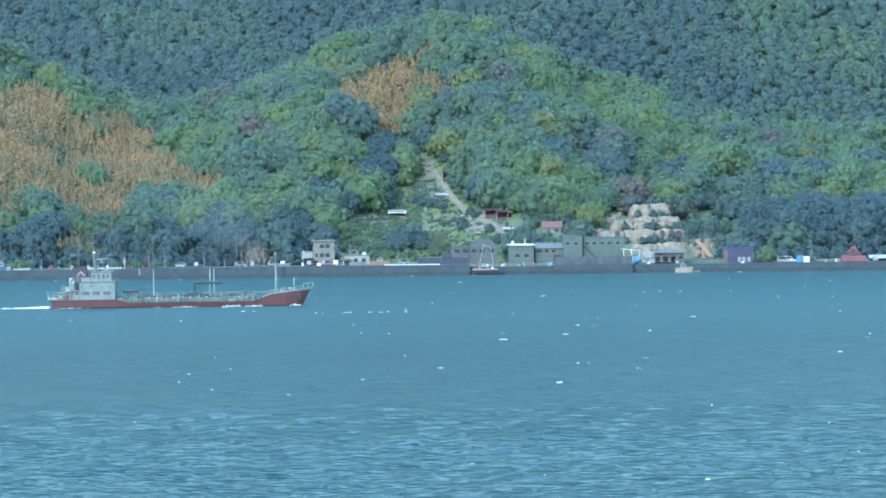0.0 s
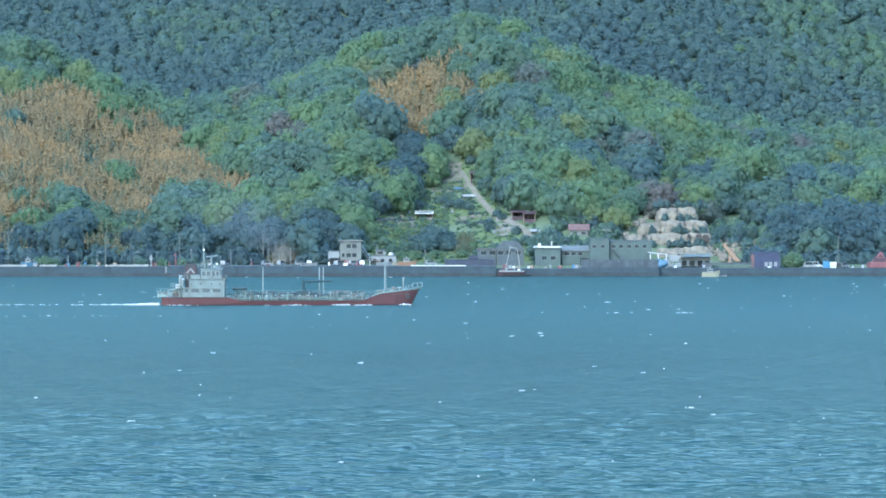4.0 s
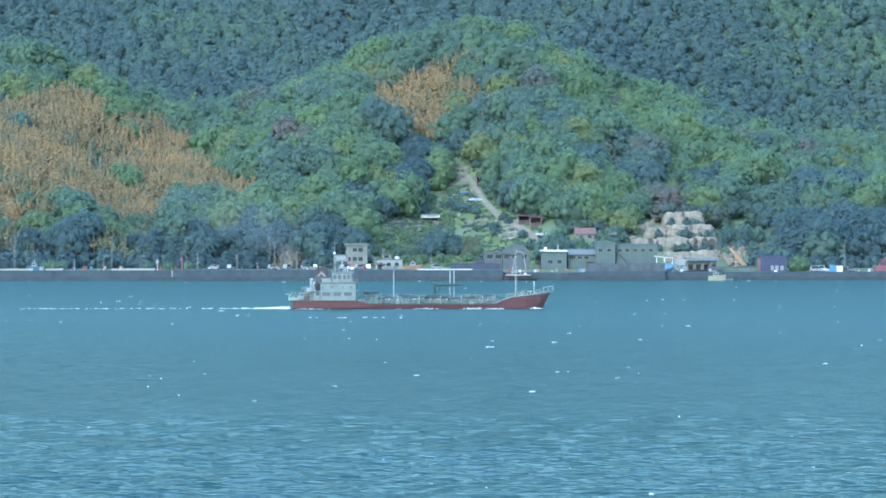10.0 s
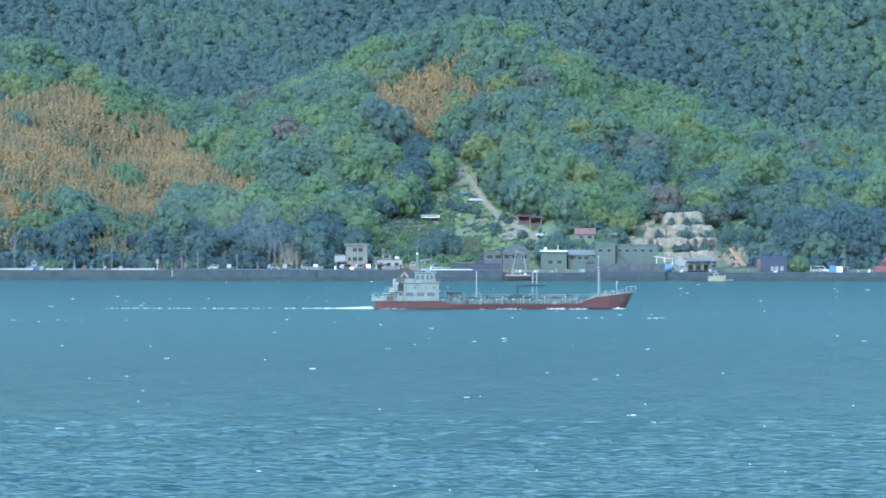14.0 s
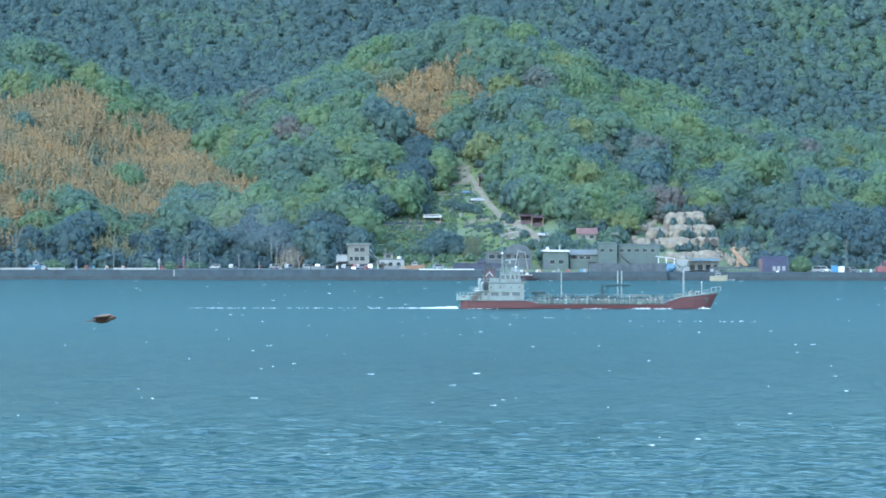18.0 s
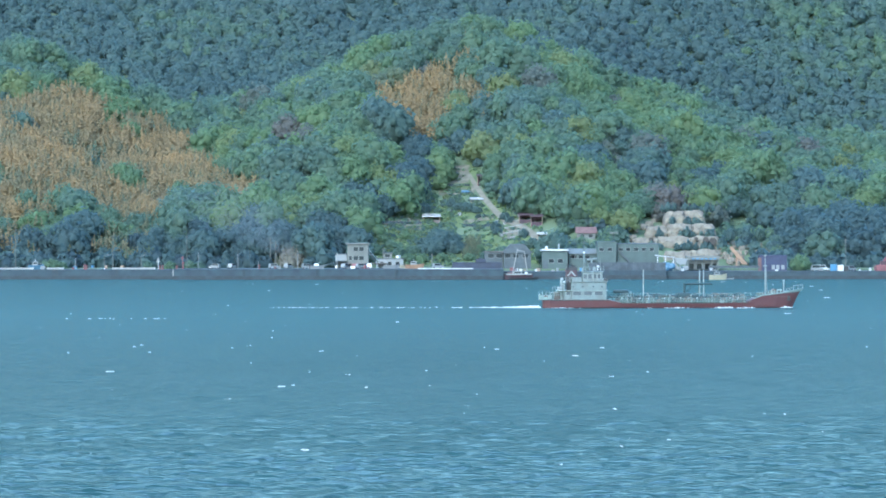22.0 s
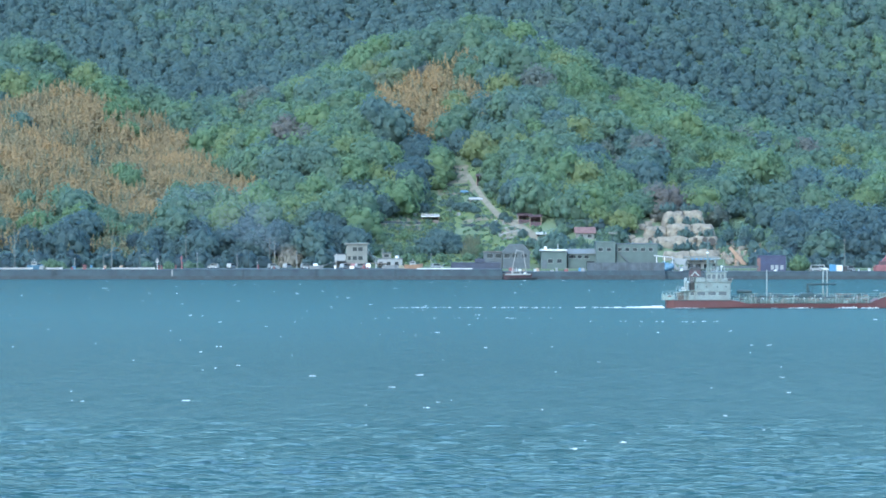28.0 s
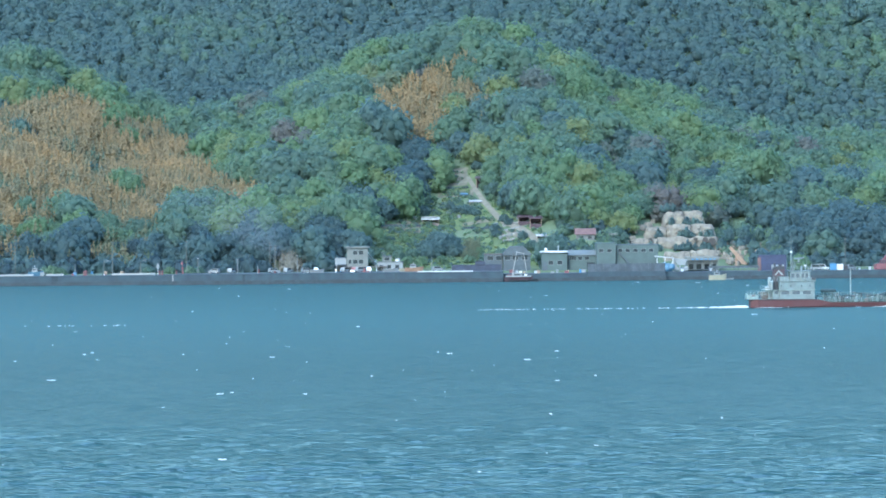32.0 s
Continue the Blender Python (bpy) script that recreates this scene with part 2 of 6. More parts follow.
def rod(bm, p, q, r, r2=None, n=7):
    p, q = Vector(p), Vector(q)
    r2 = r if r2 is None else r2
    d = (q - p).normalized()
    a = d.orthogonal().normalized()
    b = d.cross(a)
    lo, hi = [], []
    for i in range(n):
        c, s = math.cos(i * math.tau / n), math.sin(i * math.tau / n)
        lo.append(bm.verts.new(p + (a * c + b * s) * r))
        hi.append(bm.verts.new(q + (a * c + b * s) * r2))
    for i in range(n):
        j = (i + 1) % n
        bm.faces.new((lo[i], lo[j], hi[j], hi[i]))
    bm.faces.new(lo[::-1])
    bm.faces.new(hi)
    return bm


def prism(bm, outline, y0, y1):
    """A closed outline of (x, z) drawn out from y0 to y1."""
    a = [bm.verts.new((x, y0, z)) for x, z in outline]
    b = [bm.verts.new((x, y1, z)) for x, z in outline]
    k = len(a)
    for i in range(k):
        j = (i + 1) % k
        bm.faces.new((a[i], a[j], b[j], b[i]))
    bm.faces.new(a[::-1])
    bm.faces.new(b)
    return bm


def B(*boxes, bevel=0.0):
    bm = bmesh.new()
    for q in boxes:
        box(bm, *q, bevel=bevel)
    return bm


def R(*rods):
    bm = bmesh.new()
    for q in rods:
        rod(bm, *q)
    return bm


def P(outline, y0, y1):
    return prism(bmesh.new(), outline, y0, y1)


def sheet_mesh(name, verts, faces, material, tint=None, smooth=False):
    """A mesh from arrays of vertices and triangles or quads."""
    me = bpy.data.meshes.new(name)
    verts, faces = np.asarray(verts, np.float32), np.asarray(faces, np.int32)
    k, c = len(faces), faces.shape[1]
    me.vertices.add(len(verts))
    me.vertices.foreach_set("co", verts.ravel())
    me.loops.add(k * c)
    me.loops.foreach_set("vertex_index", faces.ravel())
    me.polygons.add(k)
    me.polygons.foreach_set("loop_start", np.arange(0, k * c, c, dtype=np.int32))
    me.polygons.foreach_set("use_smooth", np.full(k, smooth))
    if tint is not None:
        me.attributes.new("tint", "FLOAT", "POINT").data.foreach_set("value", np.asarray(tint, np.float32))
    me.update(calc_edges=True)
    me.materials.append(material)
    return me


def grid_faces(nx, ny):
    i = np.arange(nx * ny).reshape(ny, nx)
    return np.stack([i[:-1, :-1], i[:-1, 1:], i[1:, 1:], i[1:, :-1]], -1).reshape(-1, 4)


# ---- sea ----
def lines(*spans):
    out = [np.arange(a, b, s) for a, b, s in spans]
    return np.concatenate(out)


def build_sea():
    rng = np.random.default_rng(4)
    xs = lines((-4600, -600, 500), (-600, -190, 30), (-190, -64, 2.2), (-64, 64, 0.9), (64, 190, 2.2), (190, 600, 30), (600, 4601, 500))
    ys = lines((-3000, 240, 180), (240, 420, 0.75), (420, 700, 1.4), (700, 1320, 5.5), (1320, 4700, 260))
    X, Y = np.meshgrid(xs, ys)
    Z = np.zeros_like(X)
    inner = np.clip((200 - np.abs(X)) / 15, 0, 1) * np.clip((Y - 240) / 20, 0, 1) * np.clip((1310 - Y) / 40, 0, 1) * np.clip((790 - Y) / 220, 0.15, 1)
    for i in range(34):
        wl = 1.5 * 1.038 ** i
        th = rng.normal(-1.5, 0.27)
        k = math.tau / wl
        amp = 0.0105 * wl ** 0.5
        ph = rng.uniform(0, math.tau)
        env = 0.6 + 0.4 * np.sin(X * rng.uniform(-.03, .03) + Y * rng.uniform(-.03, .03) + ph)
        Z += amp * env * np.sin(k * (X * math.cos(th) + Y * math.sin(th)) + ph)
    Z = np.where(Z > 0, Z * 1.25, Z) * inner * (0.45 + 0.95 * np.clip((490 - Y) / 20, 0, 1))
    me = sheet_mesh("water", np.stack([X, Y, Z], -1).reshape(-1, 3), grid_faces(len(xs), len(ys)), SEA, smooth=True)
    return tagged(new("water", me), "wind-ruffled blue sea water of a strait", "water", kind="structure")


water = build_sea()

# ---- land ----
CREST_X = (-420, -190, -169, -156, -141, -128, -108, -85, -65, -51, -40, -18, -1, 16, 34, 59, 69, 85, 92, 115, 135, 155, 197, 420)
CREST_Z = (60, 76, 76, 76, 72, 66, 56, 56, 60, 68, 74, 80, 84, 88, 81, 71, 66.5, 60, 57.5, 50, 46, 43, 40, 30)
SHORE_Z, FOOT_Y, CREST_Y = 3.0, 1345.0, 1540.0


def swell(x, y, s):
    """A smooth irregular swell between about -1 and 1."""
    return (np.sin(x / s + 1.3 * np.sin(y / s * 0.7)) + np.sin(y / s * 1.1 + 1.7 * np.sin(x / s * 0.6 + 2.0)) + np.sin((x + y) / s * 0.53 + 0.8)) / 3


# spurs and hollows of the front slope: place, reach across and along the slope, height
FOLDS = ((91, 1463, 15, 13, 6), (111, 1424, 15, 9, 5), (62, 1447, 12, 10, 4), (45, 1415, 10, 10, 4), (-22, 1454, 11, 9, 6), (-38, 1418, 14, 10, 5),
         (-30, 1408, 9, 8, 4), (-47, 1385, 12, 8, 3), (-68, 1450, 8, 8, 4), (-94, 1418, 7, 6, 3), (150, 1496, 12, 10, 4), (132, 1414, 10, 8, 3), (18, 1514, 16, 13, 3),
         (-155, 1532, 14, 10, 3), (116, 1471, 10, 6, -7), (93, 1433, 8, 5, -6), (-57, 1456, 7, 5, -6), (-12, 1426, 9, 9, -6), (-27, 1392, 10, 5, -4),
         (116, 1386, 14, 6, -4), (148, 1462, 10, 5, -5), (50, 1435, 8, 5, -5), (33, 1402, 6, 5, -3))


def folds(x, y):
    z = 0.0
    for fx, fy, rx, ry, h in FOLDS:
        z = z + h * np.exp(-((x - fx) / rx) ** 2 - ((y - fy) / ry) ** 2)
    # the terraces in the valley lie clear of them
    clear = np.clip(np.maximum(np.maximum(-14 - x, x - np.interp(y, (1380, 1410), (40, 24))) / 9, (y - 1440) / 8), 0, 1)
    return z * clear


def ground_height(x, y):
    x, y = np.asarray(x, float), np.asarray(y, float)
    top = np.interp(x, CREST_X, CREST_Z) * 0.5 + (np.interp(x - 5, CREST_X, CREST_Z) + np.interp(x + 5, CREST_X, CREST_Z)) * 0.25
    power = 0.82 + 0.33 * np.exp(-((x - 5) / 26) ** 2)
    s = np.clip((y - FOOT_Y) / (CREST_Y - FOOT_Y), 0, 1)
    front = SHORE_Z + (top - SHORE_Z) * s ** power
    wild = np.clip((np.abs(x - 5) - 25) / 20, 0.15, 1) * np.clip((y - FOOT_Y) / 30, 0, 1)
    front = front + 2.2 * swell(x, y, 13.0) * wild + folds(x, y)
    behind = front - np.clip(y - CREST_Y, 0, 70) * 0.30
    ridge = 20 + np.clip(y - 1545, 0, 430) * 0.56 + 5 * swell(x, y, 31.0) + 12 * np.sin(x / 74.0 + 1.0) - np.clip(y - 1975, 0, 700) * 0.35
    z = np.maximum(behind, ridge * np.clip((y - 1540) / 40, 0, 1))
    return np.where(y < FOOT_Y, SHORE_Z, z)


def build_land():
    xs = lines((-900, -300, 30), (-300, 300, 5), (300, 901, 30))
    ys = lines((1310, 1760, 5), (1760, 2600, 20))
    X, Y = np.meshgrid(xs, ys)
    Z = ground_height(X, Y) - np.where(Y < 1312, 6, 0)
    me = sheet_mesh("ground", np.stack([X, Y, Z], -1).reshape(-1, 3), grid_faces(len(xs), len(ys)), SOIL, smooth=True)
    return tagged(new("ground", me), "steep wooded hillside with green undergrowth and soil", "hillside", kind="structure")


build_land()


# ---- woods ----
ICO = None


def ico():
    global ICO
    if ICO is None:
        bm = bmesh.new()
        bmesh.ops.create_icosphere(bm, subdivisions=1, radius=1.0)
        ICO = (np.array([v.co for v in bm.verts]), np.array([[v.index for v in f.verts] for f in bm.faces]))
        bm.free()
    return ICO


def crown_shape(rng, lobes, leaves, leaf, spread=0.62, tall=0.8, fringe=0.05):
    """One leafy crown of unit radius standing on the origin: billowing lobes heaped into a dome, each clothed in leaf clumps."""
    V, T, n = [], [], 0
    iv, it = ico()
    cs = [(np.array([0, 0, 0.36 * tall]), 0.90), (np.array([*rng.normal(0, 0.15, 2), 0.98 * tall]), rng.uniform(0.28, 0.38))]
    low, mid = int(lobes * 0.42), int(lobes * 0.75)
    for i in range(lobes):
        k, m, rad, h = (i, low, 0.80, 0.24) if i < low else (i - low, mid - low, 0.66, 0.62) if i < mid else (i - mid, lobes - mid, 0.40, 0.84)
        a = k / max(1, m) * math.tau + rng.uniform(-0.4, 0.4) + h * 5
        rad *= spread * rng.uniform(0.9, 1.12)
        cs.append((np.array([math.cos(a) * rad, math.sin(a) * rad, (h + rng.uniform(-0.09, 0.09)) * tall]), rng.uniform(0.24, 0.38)))
    for c, r in cs:
        V.append(c + iv * r * 0.93 * rng.uniform(0.80, 1.08, (len(iv), 1)))
        T.append(it + n)
        n += len(iv)
    area = np.array([r * r for c, r in cs])
    for (c, r), share in zip(cs, area / area.sum()):
        per = max(4, int(leaves * share))
        d = rng.normal(size=(per, 3))
        d[:, 2] = np.abs(d[:, 2]) - 0.45
        d /= np.linalg.norm(d, axis=1, keepdims=True)
        p = c + d * r * rng.uniform(0.90, 1.02 + fringe * 2, (per, 1))
        nrm = d + rng.normal(size=(per, 3)) * 0.42 + (0, 0, 0.1)
        nrm /= np.linalg.norm(nrm, axis=1, keepdims=True)
        a = np.cross(nrm, rng.normal(size=(per, 3)))
        a /= np.linalg.norm(a, axis=1, keepdims=True)
        b = np.cross(nrm, a)
        s = leaf * rng.uniform(0.6, 1.4, (per, 1))
        q = np.stack([p - a * s, p + a * s * 0.8 - b * s * 0.7, p + a * s * 0.5 + b * s], 1).reshape(-1, 3)
        V.append(q)
        T.append(np.arange(per * 3).reshape(-1, 3) + n)
        n += per * 3
    V = np.concatenate(V)
    V[:, 2] += 0.1
    return V, np.concatenate(T)


def bamboo_shape(rng, culms=6):
    """A clump of dry feathery bamboo plumes, of unit height: soft nodding spires."""
    V, T, n = [], [], 0
    for i in range(culms):
        x0, y0 = rng.normal(size=2) * 0.24
        lean = rng.normal(size=2) * 0.10
        h = rng.uniform(0.62, 1.0)
        for j in range(21):
            s = 0.22 + 0.78 * (j + rng.random()) / 21
            w = 0.12 * math.sin(math.pi * (0.2 + 0.76 * (s - 0.22) / 0.78)) + 0.014
            a = rng.uniform(0, math.tau)
            out = np.array([math.cos(a), math.sin(a), 0.0])
            c = np.array([x0 + lean[0] * s * s, y0 + lean[1] * s * s, h * s]) + out * w * rng.uniform(0.2, 1.0)
            side = np.array([-math.sin(a), math.cos(a), rng.uniform(-0.3, 0.3)]) * w * 0.55
            V += [c - side, c + side, c + np.array([0, 0, rng.uniform(0.05, 0.10)]) - out * w * 0.4]
            T += [(n, n + 1, n + 2)]
            n += 3
    return np.array(V), np.array(T)


def scatter(name, shapes, spots, material, label, category):
    """Joins many plants of a few shapes. Spots: x, y, z, width, height, tint."""
    V, T, C, n = [], [], [], 0
    spots = np.asarray(spots)
    rng = np.random.default_rng(len(spots))
    which = rng.integers(0, len(shapes), len(spots))
    for i, (v, t) in enumerate(shapes):
        s = spots[which == i]
        if not len(s):
            continue
        a = rng.uniform(0, math.tau, len(s))
        ca, sa = np.cos(a)[:, None], np.sin(a)[:, None]
        x = (v[:, 0] * ca - v[:, 1] * sa) * s[:, 3:4] + s[:, 0:1]
        y = (v[:, 0] * sa + v[:, 1] * ca) * s[:, 3:4] + s[:, 1:2]
        z = v[:, 2] * s[:, 4:5] + s[:, 2:3]
        V.append(np.stack([x, y, z], -1).reshape(-1, 3))
        T.append((t[None] + (np.arange(len(s)) * len(v))[:, None, None] + n).reshape(-1, 3))
        C.append(np.repeat(s[:, 5], len(v)))
        n += len(s) * len(v)
    me = sheet_mesh(name, np.concatenate(V), np.concatenate(T), material, np.concatenate(C), smooth=True)
    return tagged(new(name, me), label, category, kind="stuff")


def in_field(x, y, z):
    """The cleared terraces in the valley."""
    mid = np.interp(z, (4, 20, 23, 29, 38), (3, 4, 6, 8, 7))
    half = np.interp(z, (4, 17, 20, 24, 29, 37, 40), (30, 30, 22, 14, 9, 6, 2))
    return (np.abs(x - mid) < half) & (z < 40) & (y < 1480)


def in_quarry(x, y, z):
    half = np.interp(z, (3, 10, 16, 22), (22, 19, 12, 5))
    return (np.abs(x - 79) < half) & (z < 20) & (y < 1380) | (x > 93) & (x < 116) & (z < np.interp(x, (93, 101, 108, 115), (13, 19, 16, 12))) & (y < 1392)


def bamboo_left(x, z):
    hi = np.interp(x, (-170, -128, -99, -64), (69, 67, 53, 31)) + 2.5 * np.sin(x / 6.0)
    lo = np.interp(x, (-170, -100, -64), (26, 25, 27)) + 3 * np.sin(x / 7.0 + 1)
    return (x < -64) & (z > lo) & (z < hi)


def bamboo_mid(x, z):
    left = np.interp(z, (49, 56, 63, 74, 79), (-10, -17, -21, -15, 3))
    right = np.interp(z, (49, 55, 61, 67, 72, 84), (-2, 6, 22, 24, 11, 13)) + 2 * np.sin(z * 1.3)
    return ((z > 49) & (z < 85) & (x > left) & (x < right)) | (((x - 15) / 4) ** 2 + ((z - 92) / 3) ** 2 < 1)


# stands of one kind of tree, and hollows whose shade is put in as tints of 0.17 to 0.21: place across, height, reach,
# tint
STANDS_AND_SHADE = ((-22, 73, 7, 4, 0.83), (75, 74, 6, 3, 0.78), (98, 34, 5, 3, 0.80), (51, 52, 5, 2.5, 0.78), (-14, 62, 4, 6, 0.52), (-30, 45, 5, 3, 0.70), (-26, 37, 4, 3, 0.68),
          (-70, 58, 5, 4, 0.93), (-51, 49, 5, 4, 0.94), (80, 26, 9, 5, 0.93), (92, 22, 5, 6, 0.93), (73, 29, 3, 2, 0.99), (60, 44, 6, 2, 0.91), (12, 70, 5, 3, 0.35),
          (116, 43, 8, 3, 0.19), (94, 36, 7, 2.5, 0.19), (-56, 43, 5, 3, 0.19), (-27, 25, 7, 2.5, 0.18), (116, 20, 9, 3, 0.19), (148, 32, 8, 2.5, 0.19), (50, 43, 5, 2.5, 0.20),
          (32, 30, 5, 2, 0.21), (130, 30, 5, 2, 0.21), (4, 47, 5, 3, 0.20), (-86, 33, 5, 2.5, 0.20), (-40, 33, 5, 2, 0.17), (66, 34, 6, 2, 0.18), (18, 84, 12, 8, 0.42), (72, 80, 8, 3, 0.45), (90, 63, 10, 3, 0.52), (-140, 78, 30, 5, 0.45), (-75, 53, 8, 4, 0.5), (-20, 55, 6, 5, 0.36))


SHED = (30.0, 1376.0)      # clearing of the maroon sheds
HOUSE = (47.8, 1360.5)      # clearing of the red-roofed house


def grow_woods():
    rng = np.random.default_rng(11)
    front, near, far, cane = [], [], [], []
    # front slopes, spaced on a jittered grid
    for y in np.arange(1349, 1562, 6.0):
        for x in np.arange(-192, 193, 6.2):
            px, py = x + rng.uniform(-2.8, 2.8), y + rng.uniform(-2.6, 2.6)
            z = float(ground_height(px, py))
            if in_field(px, py, z) or in_quarry(px, py, z) or (19 < px < 39 and z < 20 and SHED[1] - 26 < py < SHED[1] + 5 and abs(px - SHED[0]) < 8) or (abs(px - HOUSE[0]) < 9.5 and py < HOUSE[1] + 2) or (abs(px - HOUSE[0]) < 6 and py < HOUSE[1] + 7):
                continue
            left, mid = bamboo_left(px, z + 6), bamboo_mid(px, z + 6)
            foot = not left and px < -76 and 4 < z < 30 and bamboo_left(px, 27.0)
            if left or mid or foot:
                green = rng.random() < 0.72 if foot else swell(px, py, 5.0) > 0.6 if left else px > 4 and rng.random() < 0.5
                for _ in range(7 if not green else 2):
                    dry = (0.72 if mid else 0.60) + 0.2 * swell(px, py, 6.0) - (0.36 if foot else 0.2 if mid and px > 4 else 0) + 0.12 * swell(px, py, 2.6) + rng.normal(0, 0.06)
                    cane.append((px + rng.uniform(-3.6, 3.6), py + rng.uniform(-3.4, 3.4), z - 1.8, rng.uniform(6.5, 10), rng.uniform(6, 9.5), np.clip(dry - (0.4 if rng.random() < 0.15 else 0), 0, 1)))
                if not green:
                    continue
            big = 3.5 + 4.6 * rng.random() ** 1.7
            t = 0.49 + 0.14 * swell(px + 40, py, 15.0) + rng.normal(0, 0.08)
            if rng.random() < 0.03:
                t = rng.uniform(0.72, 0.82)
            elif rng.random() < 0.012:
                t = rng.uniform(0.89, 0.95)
            for sx, sz, rx, rz, hue in STANDS_AND_SHADE:
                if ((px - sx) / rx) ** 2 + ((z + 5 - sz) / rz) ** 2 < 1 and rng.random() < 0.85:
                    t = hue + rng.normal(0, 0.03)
            # shade of the hill foot and the gully, put into the leaf tint
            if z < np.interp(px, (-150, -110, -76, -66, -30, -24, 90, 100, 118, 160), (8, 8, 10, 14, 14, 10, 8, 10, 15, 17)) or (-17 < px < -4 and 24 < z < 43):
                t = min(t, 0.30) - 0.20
            if left or foot:
                big, t = big * 0.75, np.clip(t, 0.3, 0.6)
            if py < 1361:
                z -= 0.9
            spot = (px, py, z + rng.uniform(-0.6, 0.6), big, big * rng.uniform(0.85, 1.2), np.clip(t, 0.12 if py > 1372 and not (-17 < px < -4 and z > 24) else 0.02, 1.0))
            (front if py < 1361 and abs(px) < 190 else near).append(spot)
    for y in np.arange(1606, 1768, 3.9):
        for x in np.arange(-206, 207, 4.0):
            px, py = x + rng.uniform(-2.4, 2.4), y + rng.uniform(-2.4, 2.4)
            z = float(ground_height(px, py))
            w = rng.uniform(2.8, 4.2)
            # lower, bluer tints than the near wood: distance haze held in the colour
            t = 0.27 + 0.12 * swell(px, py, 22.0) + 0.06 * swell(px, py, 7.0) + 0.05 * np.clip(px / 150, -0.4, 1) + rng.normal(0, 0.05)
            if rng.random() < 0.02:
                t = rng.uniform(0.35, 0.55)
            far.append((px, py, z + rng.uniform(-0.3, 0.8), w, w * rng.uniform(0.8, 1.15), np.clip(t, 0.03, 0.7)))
    return front, near, far, cane


rng = np.random.default_rng(3)
CROWNS = [crown_shape(rng, int(rng.integers(12, 15)), 430, 0.098, 0.98, 1.0, 0.11) for _ in range(9)]
SMALL_CROWNS = [crown_shape(rng, 3, 56, 0.19, 0.95, 1.0, 0.08) for _ in range(9)]
TUFTS = [crown_shape(rng, 1, 22, 0.30, 0.8, 0.9, 0.1) for _ in range(7)]
PLUMES = [bamboo_shape(rng) for _ in range(6)]
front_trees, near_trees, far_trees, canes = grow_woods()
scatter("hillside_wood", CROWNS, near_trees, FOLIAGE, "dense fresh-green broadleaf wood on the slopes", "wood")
scatter("mountain_wood", SMALL_CROWNS, far_trees, FOLIAGE, "dark evergreen wood on the mountain behind, its tint blued for haze", "wood")
scatter("bamboo_grove", PLUMES, canes, BAMBOO, "dry straw-coloured bamboo on the slope", "bamboo")


def build_tree(shape, tint, m):
    tree = thing("tree", m, "leafy green broadleaf tree at the foot of the hill", "tree", "trees along the shore")
    v, t = shape
    crown = new("crown", sheet_mesh("crown", v * (1, 1, 1) + (0, 0, 0.25), t, FOLIAGE, np.full(len(v), tint), smooth=True))
    crown.parent = tree
    limbs = [((0, 0, -0.6), (0.02, 0, 0.75), 0.06, 0.035)]
    for a in range(4):
        c, s = math.cos(a * 1.7), math.sin(a * 1.7)
        limbs.append(((0.01, 0, 0.3 + 0.1 * a), (0.42 * c, 0.42 * s, 0.75 + 0.08 * a), 0.028, 0.01))
    part("trunk", R(*limbs), BARK, tree)
    return tree


protos = {False: [], True: []}
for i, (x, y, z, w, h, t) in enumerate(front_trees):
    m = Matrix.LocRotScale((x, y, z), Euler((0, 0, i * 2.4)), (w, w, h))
    # the darker kin carry hill-foot shade in their low leaf tint
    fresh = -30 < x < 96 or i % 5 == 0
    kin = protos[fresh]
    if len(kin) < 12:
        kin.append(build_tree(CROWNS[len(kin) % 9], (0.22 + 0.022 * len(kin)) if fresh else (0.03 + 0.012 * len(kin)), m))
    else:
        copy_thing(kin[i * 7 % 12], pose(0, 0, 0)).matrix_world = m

# first strip: tint near 0.1 keeps up the painted shade of the foot
low = []
for i in range(1000):
    px, py = rng.uniform(-210, 215), rng.uniform(1336, 1349)
    if (px < -29 or 34 < px) and not 52 < px < 104 and abs(px - -51.13) > 7:
        w = rng.uniform(1.4, 3.8)
        low.append((px, py, 2.8, w, w * rng.uniform(0.8, 1.4), np.clip(rng.normal(0.10, 0.07), 0, 0.35)))
for i in range(840):
    px, py = (rng.uniform(35, 61), rng.uniform(1346, 1386)) if i % 3 else (rng.uniform(92, 118), rng.uniform(1347, 1382))
    if abs(px - HOUSE[0]) < 4.8 and HOUSE[1] - 4.5 < py < HOUSE[1] + 6.5 or px < 39 and py > 1362 or 90 < px < 111 and rng.random() < (0.88 if py < 1366 else 0.5):
        continue
    w = rng.uniform(1.0, 2.8)
    low.append((px, py, float(ground_height(px, py)) - 0.2, w, w * rng.uniform(0.8, 1.3), np.clip(rng.normal(0.38, 0.14), 0.05, 0.7)))
scatter("undergrowth", TUFTS, low, FOLIAGE, "dark undergrowth along the foot of the hill", "undergrowth")

